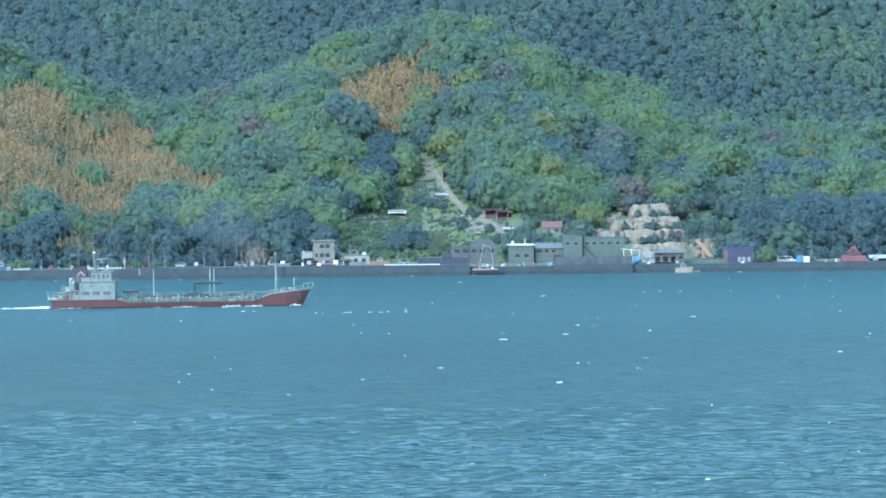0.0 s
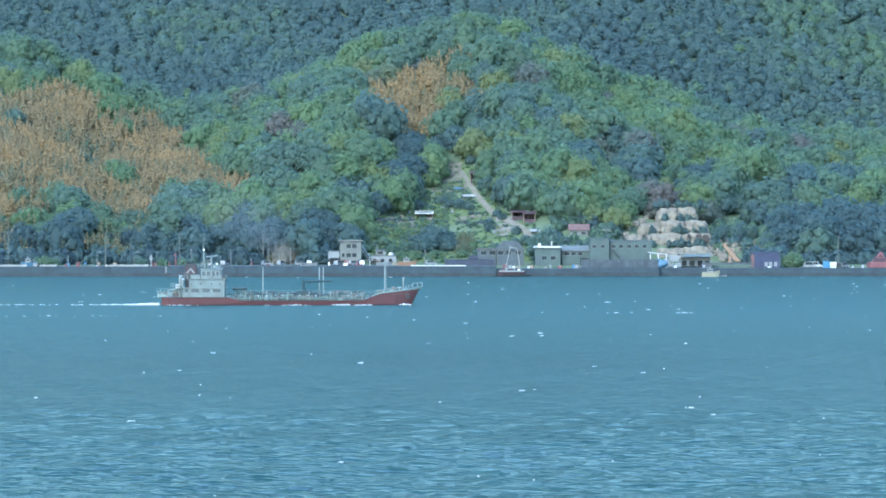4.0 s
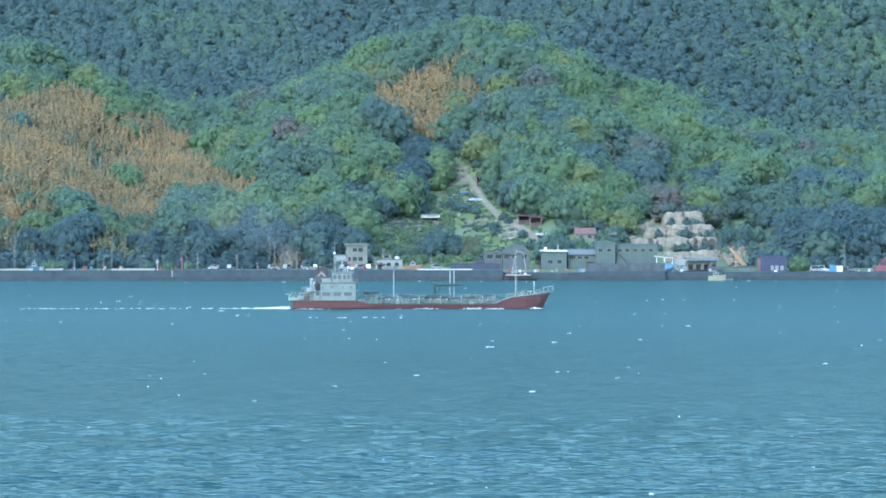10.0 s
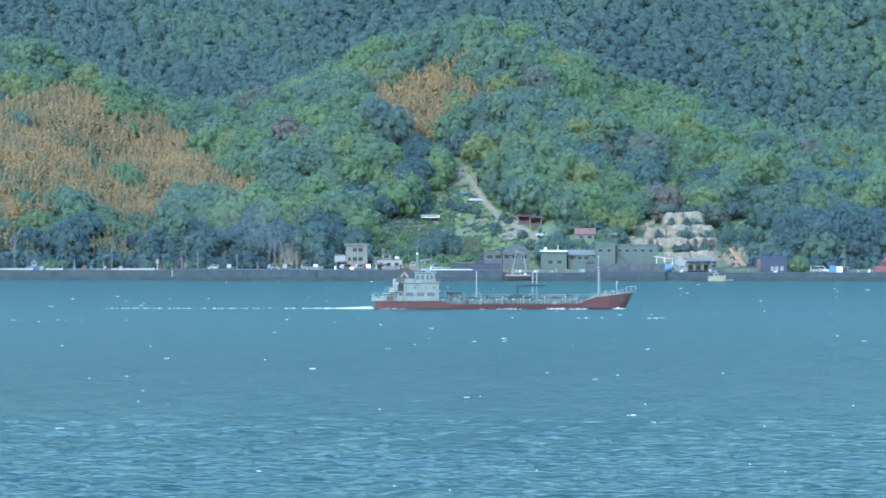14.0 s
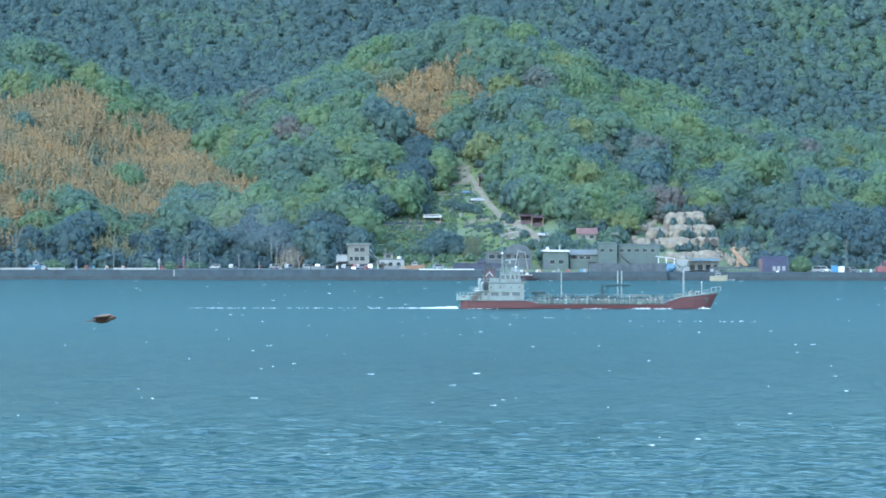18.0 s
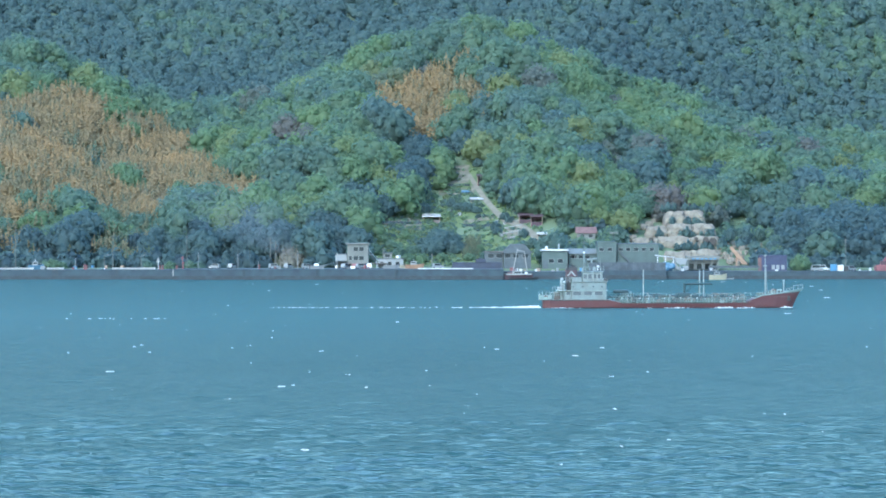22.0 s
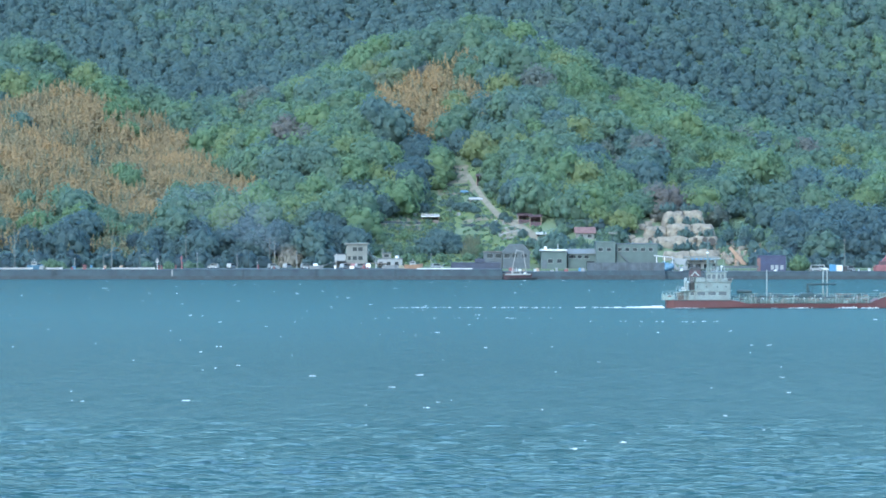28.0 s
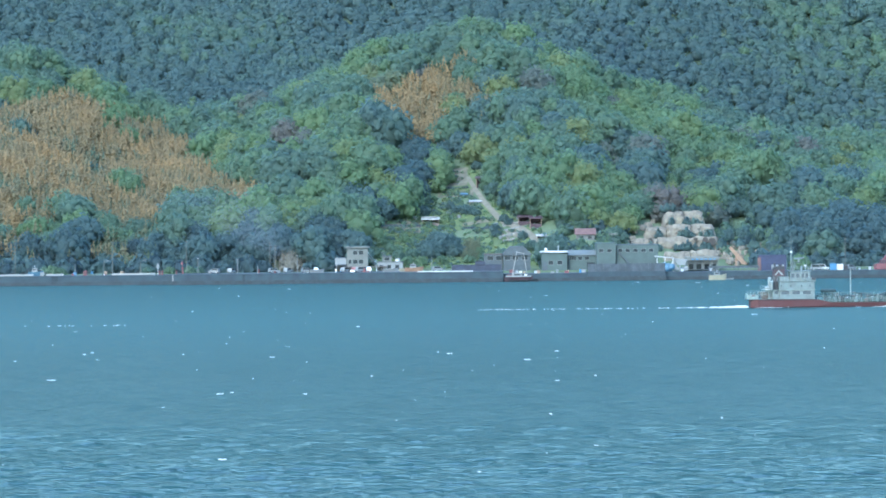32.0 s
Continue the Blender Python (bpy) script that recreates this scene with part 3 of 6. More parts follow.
# ---- quay ----
def build_quay():
    q = B((-900, -86.5, 1296, 1312, -5, 3.1), (-86.5, 19, 1289, 1312, -5, 3.3), (19, 46, 1293, 1312, -5, 2.4),
          (46, 71, 1291.5, 1296, -5, 2.9), (46, 900, 1294, 1312, -5, 2.5))
    quay = tagged(part("quay", q, CONCRETE), "grey concrete quay wall along the shore", "quay", kind="structure")
    tagged(part("tide_band", B((-900, -86.7, 1295.8, 1296.2, -4, 1.1), (-86.7, 18.9, 1288.8, 1289.2, -4, 1.2), (19.1, 45.8, 1292.8, 1293.2, -4, 1.0), (45.8, 71.2, 1291.3, 1291.7, -4, 1.3), (71.2, 900, 1293.8, 1294.2, -4, 1.1)), TIDE, quay), "dark weed-stained band at the water line")
    for x0, x1, y, z in ((-900, -86.5, 1296, 3.1), (-86.5, 19, 1289, 3.3), (19, 46, 1293, 2.4), (71, 900, 1294, 2.5)):
        part("coping", B((x0 + 0.02, x1 - 0.02, y - 0.06, y + 0.5, z - 0.28, z + 0.04)), CONCRETE, quay, "worn concrete coping")
    screen = part("screen_fence", B((46.1, 70.9, 1292.3, 1292.5, 2.9, 5.4)), SCREEN, quay, "weathered grey sheet screen above the quay")
    for x in np.arange(46.3, 71, 2.42):
        part("fence_post", B((x - 0.09, x + 0.09, 1292.1, 1292.3, 2.9, 5.55)), GREY_ROOF, screen)
    part("corner_edge", B((-86.62, -86.2, 1288.9, 1289.3, -1, 3.3)), PALE_CONCRETE, quay)
    for x in (-125.25, -124.16, -104.95, -63.82, -40.38, -15.14):
        lad = part("ladder", R(((x - 0.25, 1296 - 7.1 * (x > -86.5) - 0.12, -0.6), (x - 0.25, 1296 - 7.1 * (x > -86.5) - 0.12, 3.2), 0.07), ((x + 0.25, 1296 - 7.1 * (x > -86.5) - 0.12, -0.6), (x + 0.25, 1296 - 7.1 * (x > -86.5) - 0.12, 3.2), 0.07)), BLACK, quay)
    return quay


build_quay()

# ---- the tanker ----
def plate(ship, name, x0, x1, z0, z1, y, material, label=""):
    return part(name, B((x0, x1, y - 0.03, y + 0.03, z0, z1)), material, ship, label)


def ship_window(parent, x, y, z, w, h):
    f = part("window", B((x - w / 2 - 0.07, x + w / 2 + 0.07, y - 0.04, y + 0.02, z - 0.07, z), (x - w / 2 - 0.07, x + w / 2 + 0.07, y - 0.04, y + 0.02, z + h, z + h + 0.07),
                         (x - w / 2 - 0.07, x - w / 2, y - 0.04, y + 0.02, z, z + h), (x + w / 2, x + w / 2 + 0.07, y - 0.04, y + 0.02, z, z + h)), SHIP_WHITE, parent)
    part("pane", B((x - w / 2, x + w / 2, y - 0.015, y + 0.02, z, z + h)), SHIP_GLASS, f)


def railing(parent, pts, height, material, gap=1.5, bars=3, r=0.036):
    """Posts and bars along a run of points."""
    for p, q in zip(pts, pts[1:]):
        p, q = Vector(p), Vector(q)
        k = max(1, round((q - p).length / gap))
        bm = bmesh.new()
        for i in range(k + 1):
            a = p.lerp(q, i / k)
            rod(bm, a, a + Vector((0, 0, height)), r, n=4)
        for j in range(bars):
            up = Vector((0, 0, height * (j + 1) / bars))
            rod(bm, p + up, q + up, r * 0.8, n=4)
        part("railing", bm, material, parent)


def build_tanker():
    ship = thing("tanker_ship", pose(-53.85, 950, 0), "small laden coastal tanker with red hull and white deckhouse", "ship")
    # hull: half widths and deck heights along the length, raised at the stern and the forecastle
    st = [(-30.6, 3.2, 1.65), (-29, 4.2, 1.6), (-25, 4.6, 1.6), (-15.4, 4.6, 1.6), (-14.6, 4.6, 1.5), (-11.6, 4.6, 0.80), (0, 4.6, 0.74), (12, 4.6, 0.78),
          (17.6, 4.45, 0.95), (19.4, 4.3, 1.75), (21.4, 3.95, 2.45), (25, 3.1, 2.85), (28, 1.9, 3.1), (29.6, 1.0, 3.3), (30.6, 0.22, 3.45)]
    bm = bmesh.new()
    rows = []
    for x, w, d in st:
        rake = 2.4 if x > 30 else 1.7 if x > 29 else 1.0 if x > 27 else 0.4 if x > 24 else 0
        rows.append([bm.verts.new((x - rake, -w * 0.72, -1.5)), bm.verts.new((x - rake * 0.7, -w * 0.94, -0.1)), bm.verts.new((x, -w, d)),
                     bm.verts.new((x, w, d)), bm.verts.new((x - rake * 0.7, w * 0.94, -0.1)), bm.verts.new((x - rake, w * 0.72, -1.5))])
    for a, b in zip(rows, rows[1:]):
        for i in range(6):
            bm.faces.new((a[i], a[(i + 1) % 6], b[(i + 1) % 6], b[i]))
    bm.faces.new(rows[0][::-1])
    bm.faces.new(rows[-1])
    hull = part("hull", bm, HULL_RED, ship, "red-painted steel hull with worn plates")
    # rubbing strake and the row of unreadable letters at the bow, as bars
    part("strake", B((-29, -15, -4.66, -4.58, 1.44, 1.56)), BLACK, hull)
    for i in range(7):
        part("letter_bar", B((24.2 + i * 0.62, 24.5 + i * 0.62, -3.36 + i * 0.21, -3.14 + i * 0.21, 2.16, 2.32)), PIPE_BROWN, hull)
    part("main_deck", B((-14, 18.2, -4.5, 4.5, 0.80, 0.86)), DECK_GREEN, ship, "green-painted main deck")
    # bow bulwark, rising to the stem
    for side in (-1, 1):
        bm = bmesh.new()
        run = [(26.9, 2.40, 3.02, 3.45), (28.0, 1.95, 3.1, 3.6), (29.6, 1.05, 3.3, 3.85), (31.0, 0.10, 3.45, 4.05)]
        lo = [bm.verts.new((x, side * w, a)) for x, w, a, b in run] + [bm.verts.new((x, side * (w - 0.12), a)) for x, w, a, b in reversed(run)]
        hi = [bm.verts.new((x + 0.35, side * w, b)) for x, w, a, b in run] + [bm.verts.new((x + 0.35, side * (w - 0.12), b)) for x, w, a, b in reversed(run)]
        for i in range(len(lo)):
            j = (i + 1) % len(lo)
            bm.faces.new((lo[i], lo[j], hi[j], hi[i]))
        bm.faces.new(lo)
        bm.faces.new(hi)
        part("bow_bulwark", bm, SHIP_GREEN, ship, "pale green-white bulwark")
    # deckhouse
    house = part("deckhouse", B((-23.9, -15.5, -4.25, 4.25, 1.6, 5.75), (-25.5, -23.9, -4.0, 4.0, 1.6, 3.8), bevel=0.07), HOUSE_GREY, ship, "white-painted steel deckhouse")
    for x, w in ((-22.5, 1.9), (-19.9, 1.8), (-17.4, 1.9)):
        ship_window(house, x, -4.25, 2.75, w, 0.85)
    for x in (-23.4, -21.2, -18.6, -16.6):
        part("porthole", R(((x, -4.32, 4.75), (x, -4.2, 4.75), 0.16, 0.16, 10)), GLASS_DARK, house)
    ship_window(house, -24.6, -4.0, 2.8, 0.9, 0.8)
    part("deck_edge", B((-24.2, -15.2, -4.42, 4.42, 5.78, 5.92)), HOUSE_GREY, house)
    part("casing", B((-23.7, -21.3, -2.6, 2.6, 5.92, 6.9), bevel=0.05), HOUSE_GREY, house)
    part("deck_edge", B((-27.4, -15.2, -4.42, 4.42, 3.78, 3.86)), SHIP_GREEN, house)
    part("aft_housing", B((-28.0, -25.6, -2.6, 2.6, 1.6, 3.3), bevel=0.06), PIPE_BROWN, ship, "rusty brown engine casing at the stern")
    for i in range(6):
        x = -30.9 + i * 0.95
        part("awning_post", R(((x, -3.7, 1.65), (x + 0.25, -3.7, 3.4), 0.07)), (SHIP_GREEN, PIPE_BROWN, SHIP_WHITE)[i % 3], ship)
    part("awning_frame", R(((-29.0, -3.7, 3.3), (-25.6, -3.7, 3.75), 0.1), ((-30.9, -3.7, 2.75), (-25.6, -3.7, 2.75), 0.05)), SHIP_WHITE, ship)
    bridge = part("wheelhouse", B((-21.2, -16.4, -3.1, 3.1, 5.9, 8.15), bevel=0.07), HOUSE_GREY, ship, "off-white wheelhouse with dark windows")
    for i in range(4):
        ship_window(bridge, -20.55 + i * 1.13, -3.1, 6.65, 0.86, 1.05)
    part("bridge_roof", B((-21.4, -16.1, -3.3, 3.3, 8.15, 8.3)), HOUSE_GREY, bridge)
    part("awning_post", R(((-16.9, -3.35, 5.95), (-16.9, -3.35, 9.2), 0.09), ((-18.6, -3.35, 5.95), (-18.6, -3.35, 8.9), 0.09)), SHIP_WHITE, bridge)
    part("bridge_wing", B((-17.6, -15.2, -4.4, 4.4, 5.95, 6.6), bevel=0.05), HOUSE_GREY, bridge)
    part("bridge_wing_light", B((-16.2, -15.3, -4.5, -4.0, 6.2, 6.75)), BLACK, bridge)
    railing(ship, [(-22, -3.2, 8.46), (-16.1, -3.2, 8.46)], 0.95, SHIP_GREEN, 0.9)
    railing(ship, [(-26, -4.35, 5.92), (-21.8, -4.35, 5.92)], 1.0, SHIP_WHITE, 0.9)
    # mast on the bridge
    mast = part("mast", R(((-20.3, 0, 5.9), (-20.5, 0, 10.6), 0.62, 0.42, 9), ((-20.6, 0, 10.6), (-20.7, 0, 12.0), 0.34, 0.2, 9), ((-20.7, 0, 11.8), (-20.7, 0, 16.4), 0.14, 0.08)), MAST_GREEN, ship, "tall grey-green signal mast")
    part("yard", R(((-21.3, -0.1, 15.1), (-20.1, 0.1, 15.3), 0.13), ((-20.7, -1.1, 14.2), (-20.7, 1.1, 14.2), 0.06)), MAST_GREEN, mast)
    part("radar_platform", B((-20.7, -18.3, -0.6, 0.6, 10.2, 10.35), (-19.9, -19.6, -0.2, 0.2, 9.0, 10.2)), MAST_GREEN, mast)
    part("radar_scanner", R(((-20.0, -0.9, 11.1), (-17.6, 0.9, 11.35), 0.16), ((-18.9, 0, 10.3), (-18.9, 0, 11.2), 0.2)), SHIP_WHITE, mast)
    part("mast_light", B((-20.95, -20.45, -0.15, 0.25, 12.6, 13.0)), STEEL, mast)
    part("searchlight", R(((-17.5, -1.5, 8.46), (-17.5, -1.5, 9.3), 0.08), ((-17.7, -1.5, 9.5), (-17.2, -1.5, 9.5), 0.24)), STEEL, ship)
    part("antenna", R(((-16.8, 1.5, 8.4), (-16.8, 1.5, 11.2), 0.035, 0.02)), SHIP_WHITE, ship)
    part("dome", R(((-18.2, 1.2, 8.46), (-18.2, 1.2, 9.4), 0.4, 0.25, 9)), SHIP_WHITE, ship)
    # funnel with a plain chevron
    clutter = random.Random(41)
    fun = part("funnel", P([(-25.1, 7.2), (-22.35, 7.2), (-22.4, 8.65), (-25.0, 8.65)], -1.5, 1.5), MAROON, ship, "dark red funnel with white chevron and black top")
    part("funnel_base", P([(-25.0, 3.8), (-23.95, 3.8), (-23.95, 7.0), (-22.4, 7.0), (-22.35, 7.2), (-25.1, 7.2)], -1.6, 1.6), BLACK, fun)
    part("funnel_top", P([(-25.2, 8.65), (-22.3, 8.65), (-22.5, 9.35), (-23.6, 9.5), (-24.9, 9.2)], -1.55, 1.55), BLACK, fun)
    part("exhaust_pipe", R(((-24.4, 0.4, 8.9), (-24.7, 0.4, 10.2), 0.22)), BLACK, fun)
    part("exhaust_pipe", R(((-23.4, -0.3, 9.2), (-23.6, -0.3, 10.0), 0.2), ((-22.9, 0.3, 9.2), (-23.0, 0.3, 9.8), 0.14)), BLACK, fun)
    for s in (-1, 1):
        part("chevron", P([(-23.75 + s * 1.1, 7.3), (-23.75 + s * 0.65, 7.3), (-23.75, 8.1), (-23.75, 8.55)], -1.54, -1.47), SHIP_WHITE, fun, "white painted chevron")
    part("funnel_band", B((-25.2, -22.3, -1.53, 1.53, 7.2, 7.3)), HULL_RED, fun)
    # after deck
    for x, h in ((-26.2, 6.4), (-25.6, 5.6)):
        v = part("ventilator", R(((x, -2.6, 1.6), (x, -2.6, h), 0.28, 0.28, 9)), SHIP_WHITE, ship, "white ventilator pipe")
        part("cowl", R(((x - 0.1, -2.6, h), (x + 0.45, -2.6, h + 0.25), 0.42, 0.30, 9)), SHIP_WHITE, v)
    part("stern_bulwark", B((-31.5, -31.2, -3.2, 3.2, 1.65, 2.9), (-31.5, -29.2, -4.0, -3.85, 1.6, 2.3), (-31.5, -28.2, 3.85, 4.0, 1.6, 2.6)), SHIP_GREEN, ship, "pale green stern bulwark")
    part("stern_deck", B((-31.6, -25.6, -4.0, 4.0, 1.55, 1.68)), DECK_GREEN, ship)
    railing(ship, [(-31.6, -3.9, 2.6), (-28.2, -4.2, 2.6), (-25.7, -4.3, 2.6)], 1.1, SHIP_GREEN, 0.8)
    railing(ship, [(-28.3, -3.2, 3.86), (-25.6, -4.2, 3.86)], 1.0, SHIP_WHITE, 0.8)
    part("mooring_winch", R(((-29.8, -1.6, 2.2), (-29.8, 0.6, 2.2), 0.5, 0.5, 10)), PIPE_BROWN, ship)
    raft = part("life_raft", R(((-27.2, -3.5, 4.3), (-26.0, -3.5, 4.3), 0.38, 0.38, 10)), SHIP_WHITE, ship, "white life raft canister")
    part("cradle", B((-27.1, -26.1, -3.8, -3.2, 3.86, 4.0)), STEEL, raft)
    # cargo deck: pipes, valves, manifolds, cat walk, posts and hose crane
    for i, (y, z, r, x0, x1) in enumerate(((-3.0, 1.35, 0.16, -13, 17), (-2.5, 1.5, 0.20, -12.5, 16), (-1.9, 1.35, 0.16, -12.5, 17.5), (1.6, 1.4, 0.2, -12, 17), (2.4, 1.4, 0.16, -13, 17), (0.5, 2.25, 0.12, -15, 21))):
        part("cargo_pipe", R(((x0, y, z), (x1, y, z), r)), (DECK_GREEN, TEAL, PIPE_BROWN, DECK_GREEN, PIPE_BROWN, TEAL)[i], ship)
    bm = bmesh.new()
    for x in np.arange(-12, 17.5, 2.4):
        box(bm, x, x + 0.14, -3.4, 3.0, 0.85, 1.62)
        rod(bm, (x, 0.5, 0.85), (x, 0.5, 2.2), 0.07, n=5)
    part("pipe_supports", bm, DECK_GREEN, ship)
    part("tank_trunk", B((-12.2, 17.6, -3.3, 3.3, 0.86, 1.55), bevel=0.08), DECK_GREEN, ship, "dark green raised tank top")
    cat = part("catwalk", B((-15.2, 20.5, -0.5, 0.5, 2.05, 2.15)), DECK_GREEN, ship, "raised green gangway")
    railing(cat, [(-15.2, -0.5, 2.15), (2, -0.5, 2.15), (20.5, -0.5, 2.15)], 0.9, SHIP_GREEN, 1.6, 2)
    bm = bmesh.new()
    for x in np.arange(-14.5, 20.5, 3.1):
        rod(bm, (x, -0.45, 0.85), (x, -0.45, 2.05), 0.07, n=5)
        rod(bm, (x, 0.45, 0.85), (x, 0.45, 2.05), 0.07, n=5)
    part("catwalk_legs", bm, SHIP_GREEN, ship)
    rr = random.Random(5)
    for i in range(15):
        x, y = -11.5 + i * 1.95, rr.choice((-3.6, -2.2, -1.3, 1.0, 2.9))
        k = part("tank_hatch", R(((x, y, 0.85), (x, y, 1.35 + rr.random() * 0.5), 0.42, 0.42, 9)), rr.choice((SHIP_GREEN, PIPE_BROWN, DECK_GREEN)), ship)
        part("hatch_wheel", R(((x, y, 1.6), (x, y, 2.0), 0.05), ((x - 0.25, y, 2.0), (x + 0.25, y, 2.0), 0.05)), STEEL, k)
    for i in range(8):
        x = -9.5 + i * 3.3
        part("valve", R(((x, -2.5, 1.4), (x, -2.5, 2.3), 0.07), ((x - 0.3, -2.5, 2.3), (x + 0.3, -2.5, 2.3), 0.07), ((x, -2.8, 1.5), (x, -2.2, 1.5), 0.3)), PIPE_BROWN, ship)
    for i in range(6):
        x = -10.5 + i * 5.0
        part("vent_post", R(((x, -3.9, 0.85), (x, -3.9, 2.5), 0.08), ((x, -3.9, 2.5), (x, -3.9, 2.8), 0.2)), SHIP_WHITE, ship)
    railing(ship, [(-14.8, -4.45, 0.85), (-7, -4.45, 0.8), (2, -4.45, 0.8), (10, -4.45, 0.8), (18.4, -4.3, 0.9)], 1.15, SHIP_GREEN, 1.35, 3, 0.055)
    railing(ship, [(-14.8, 4.45, 0.85), (2, 4.45, 0.8), (18.4, 4.3, 0.9)], 1.15, SHIP_GREEN, 1.6, 2, 0.05)
    boat = part("rescue_boat", B((-13.8, -10.2, -2.0, -0.2, 3.15, 3.95), bevel=0.3), TEAL, ship, "dark grey covered boat on davits")
    part("davit", R(((-13.2, -1.1, 0.85), (-13.2, -1.1, 3.2), 0.1), ((-10.8, -1.1, 0.85), (-10.8, -1.1, 3.2), 0.1), ((-13.2, -1.1, 0.9), (-10.8, -1.1, 3.1), 0.07), ((-14.4, -1.1, 2.3), (-9.6, -1.1, 2.3), 0.07), ((-9.6, -1.1, 0.85), (-9.6, -1.1, 3.4), 0.06)), SHIP_GREEN, boat)
    part("derrick_post", R(((-6.6, 0, 0.85), (-6.6, 0, 8.7), 0.15, 0.12, 9)), SHIP_WHITE, ship, "white steel post")
    for x in (6.8, 7.75):
        part("king_post", R(((x, 0, 0.85), (x, 0, 8.7), 0.15, 0.13, 9)), SHIP_WHITE, ship, "white steel post")
    crane = part("hose_crane", B((-0.2, 1.4, -2.2, 1.4, 0.9, 2.7), (1.4, 4.6, -2.2, 1.4, 0.9, 3.2), (4.6, 6.4, -1.8, 1.0, 0.9, 2.7), (6.4, 9.6, -1.6, 1.0, 0.9, 2.3), bevel=0.25), TEAL, ship, "dark teal hose-handling crane")
    part("boom", R(((3.0, -0.6, 5.25), (9.7, -0.6, 5.35), 0.30, 0.24)), TEAL, crane)
    part("boom_leg", R(((3.1, -0.6, 2.4), (3.1, -0.6, 5.5), 0.36, 0.3, 9)), TEAL, crane)
    part("crane_ram", R(((3.4, -0.6, 3.2), (5.0, -0.6, 5.2), 0.1)), TEAL, crane)
    man = part("manifold", R(((3.2, -4.0, 1.7), (3.2, 4, 1.7), 0.25), ((4.2, -4.0, 1.6), (4.2, 4, 1.6), 0.25), ((5.2, -4.0, 1.7), (5.2, 4, 1.7), 0.25)), PIPE_BROWN, ship, "rusty cross-deck cargo manifold")
    for x in (3.2, 4.2, 5.2):
        part("flange", R(((x, -4.1, 1.65), (x, -3.95, 1.65), 0.36, 0.36, 10)), PIPE_BROWN, man)
    for x, w, h in ((-4.6, 1.6, 2.1), (9.4, 2.0, 2.2), (12.6, 1.4, 2.0), (-1.8, 1.2, 1.9), (15.2, 1.6, 2.3), (-8.6, 1.8, 1.9), (11.0, 1.0, 2.6), (17.0, 1.2, 1.9), (14.0, 0.8, 2.4)):
        part("deck_locker", B((x - w / 2, x + w / 2, -1.8, 0.2, 0.85, h), bevel=0.06), rr.choice((PIPE_BROWN, DECK_GREEN, TEAL)), ship)
    fit = random.Random(77)
    for i in range(44):
        x, y = fit.uniform(-13.5, 18), fit.uniform(-4.1, -2.4)
        h = fit.uniform(1.5, 2.5)
        if i % 3:
            bm = R(((x, y, 0.86), (x, y, h), 0.06 + 0.05 * fit.random()), ((x, y, h - 0.1), (x + fit.uniform(-1.6, 1.6), y, h - 0.1), 0.07))
        else:
            bm = B((x - 0.3, x + 0.3 + fit.random() * 0.5, y - 0.3, y + 0.3, 0.86, h - 0.3), bevel=0.05)
        part("deck_fitting", bm, fit.choice((SHIP_GREEN, SHIP_GREEN, TEAL, DECK_GREEN, PIPE_BROWN, BLACK)), ship)
    for i in range(46):
        x, y, h = -13.0 + 31 * (i + clutter.random()) / 46, clutter.uniform(-2.2, 2.0), clutter.uniform(2.2, 3.3)
        shape = R(((x, y, 0.86), (x, y, h), clutter.uniform(0.07, 0.16)), ((x - clutter.uniform(0.2, 1.4), y, h - 0.15), (x + clutter.uniform(0.2, 1.4), y, h - 0.15), clutter.uniform(0.07, 0.13))) if i % 4 else \
            B((x - 0.5, x + 0.5, y - 0.4, y + 0.4, 1.5, h - 0.4), bevel=0.08)
        part("deck_gear", shape, clutter.choice((TEAL, DECK_GREEN, DECK_GREEN, BLACK, PIPE_BROWN, MAST_GREEN)), ship)
    # forecastle
    for side in (-1, 1):
        edge = [(x, side * (w - 0.05), d + 0.1) for x, w, d in st if 18 < x < 27] + [(27.2, side * 2.2, 3.3)]
        part("bulwark_cap", R(*[(p, q, 0.15, 0.15, 6) for p, q in zip(edge, edge[1:])]), SHIP_GREEN, ship, "pale green bulwark rail")
    fore = part("foremast", R(((22.4, 0, 2.4), (22.4, 0, 9.4), 0.14, 0.11, 9), ((22.4, 0, 9.4), (22.4, 0, 12.4), 0.10, 0.06)), SHIP_WHITE, ship, "white foremast")
    part("crosstree", R(((21.9, -0.5, 9.5), (22.9, 0.5, 9.5), 0.12), ((22.1, 0, 11.9), (22.7, 0, 12.0), 0.16)), SHIP_WHITE, fore)
    part("ladder", R(((22.8, -0.2, 2.6), (22.65, -0.2, 9.3), 0.04), ((22.8, 0.2, 2.6), (22.65, 0.2, 9.3), 0.04)), SHIP_WHITE, fore)
    part("windlass", R(((24.4, -1.5, 3.5), (24.4, 1.5, 3.5), 0.55, 0.55, 10)), PIPE_BROWN, ship)
    part("windlass_motor", B((25.2, 26.4, -0.8, 0.8, 2.9, 3.9), bevel=0.1), SHIP_GREEN, ship)
    part("store_housing", B((20.4, 21.8, -2.2, 2.2, 1.9, 3.2), bevel=0.08), DECK_GREEN, ship)
    part("bow_light_post", R(((26.8, 0, 3.0), (26.8, 0, 6.0), 0.14), ((26.8, 0, 5.8), (26.8, 0, 6.2), 0.22)), SHIP_WHITE, ship)
    railing(ship, [(20.0, -4.2, 2.0), (22.2, -3.9, 2.6), (24.4, -3.2, 2.85)], 1.0, SHIP_GREEN, 0.8)
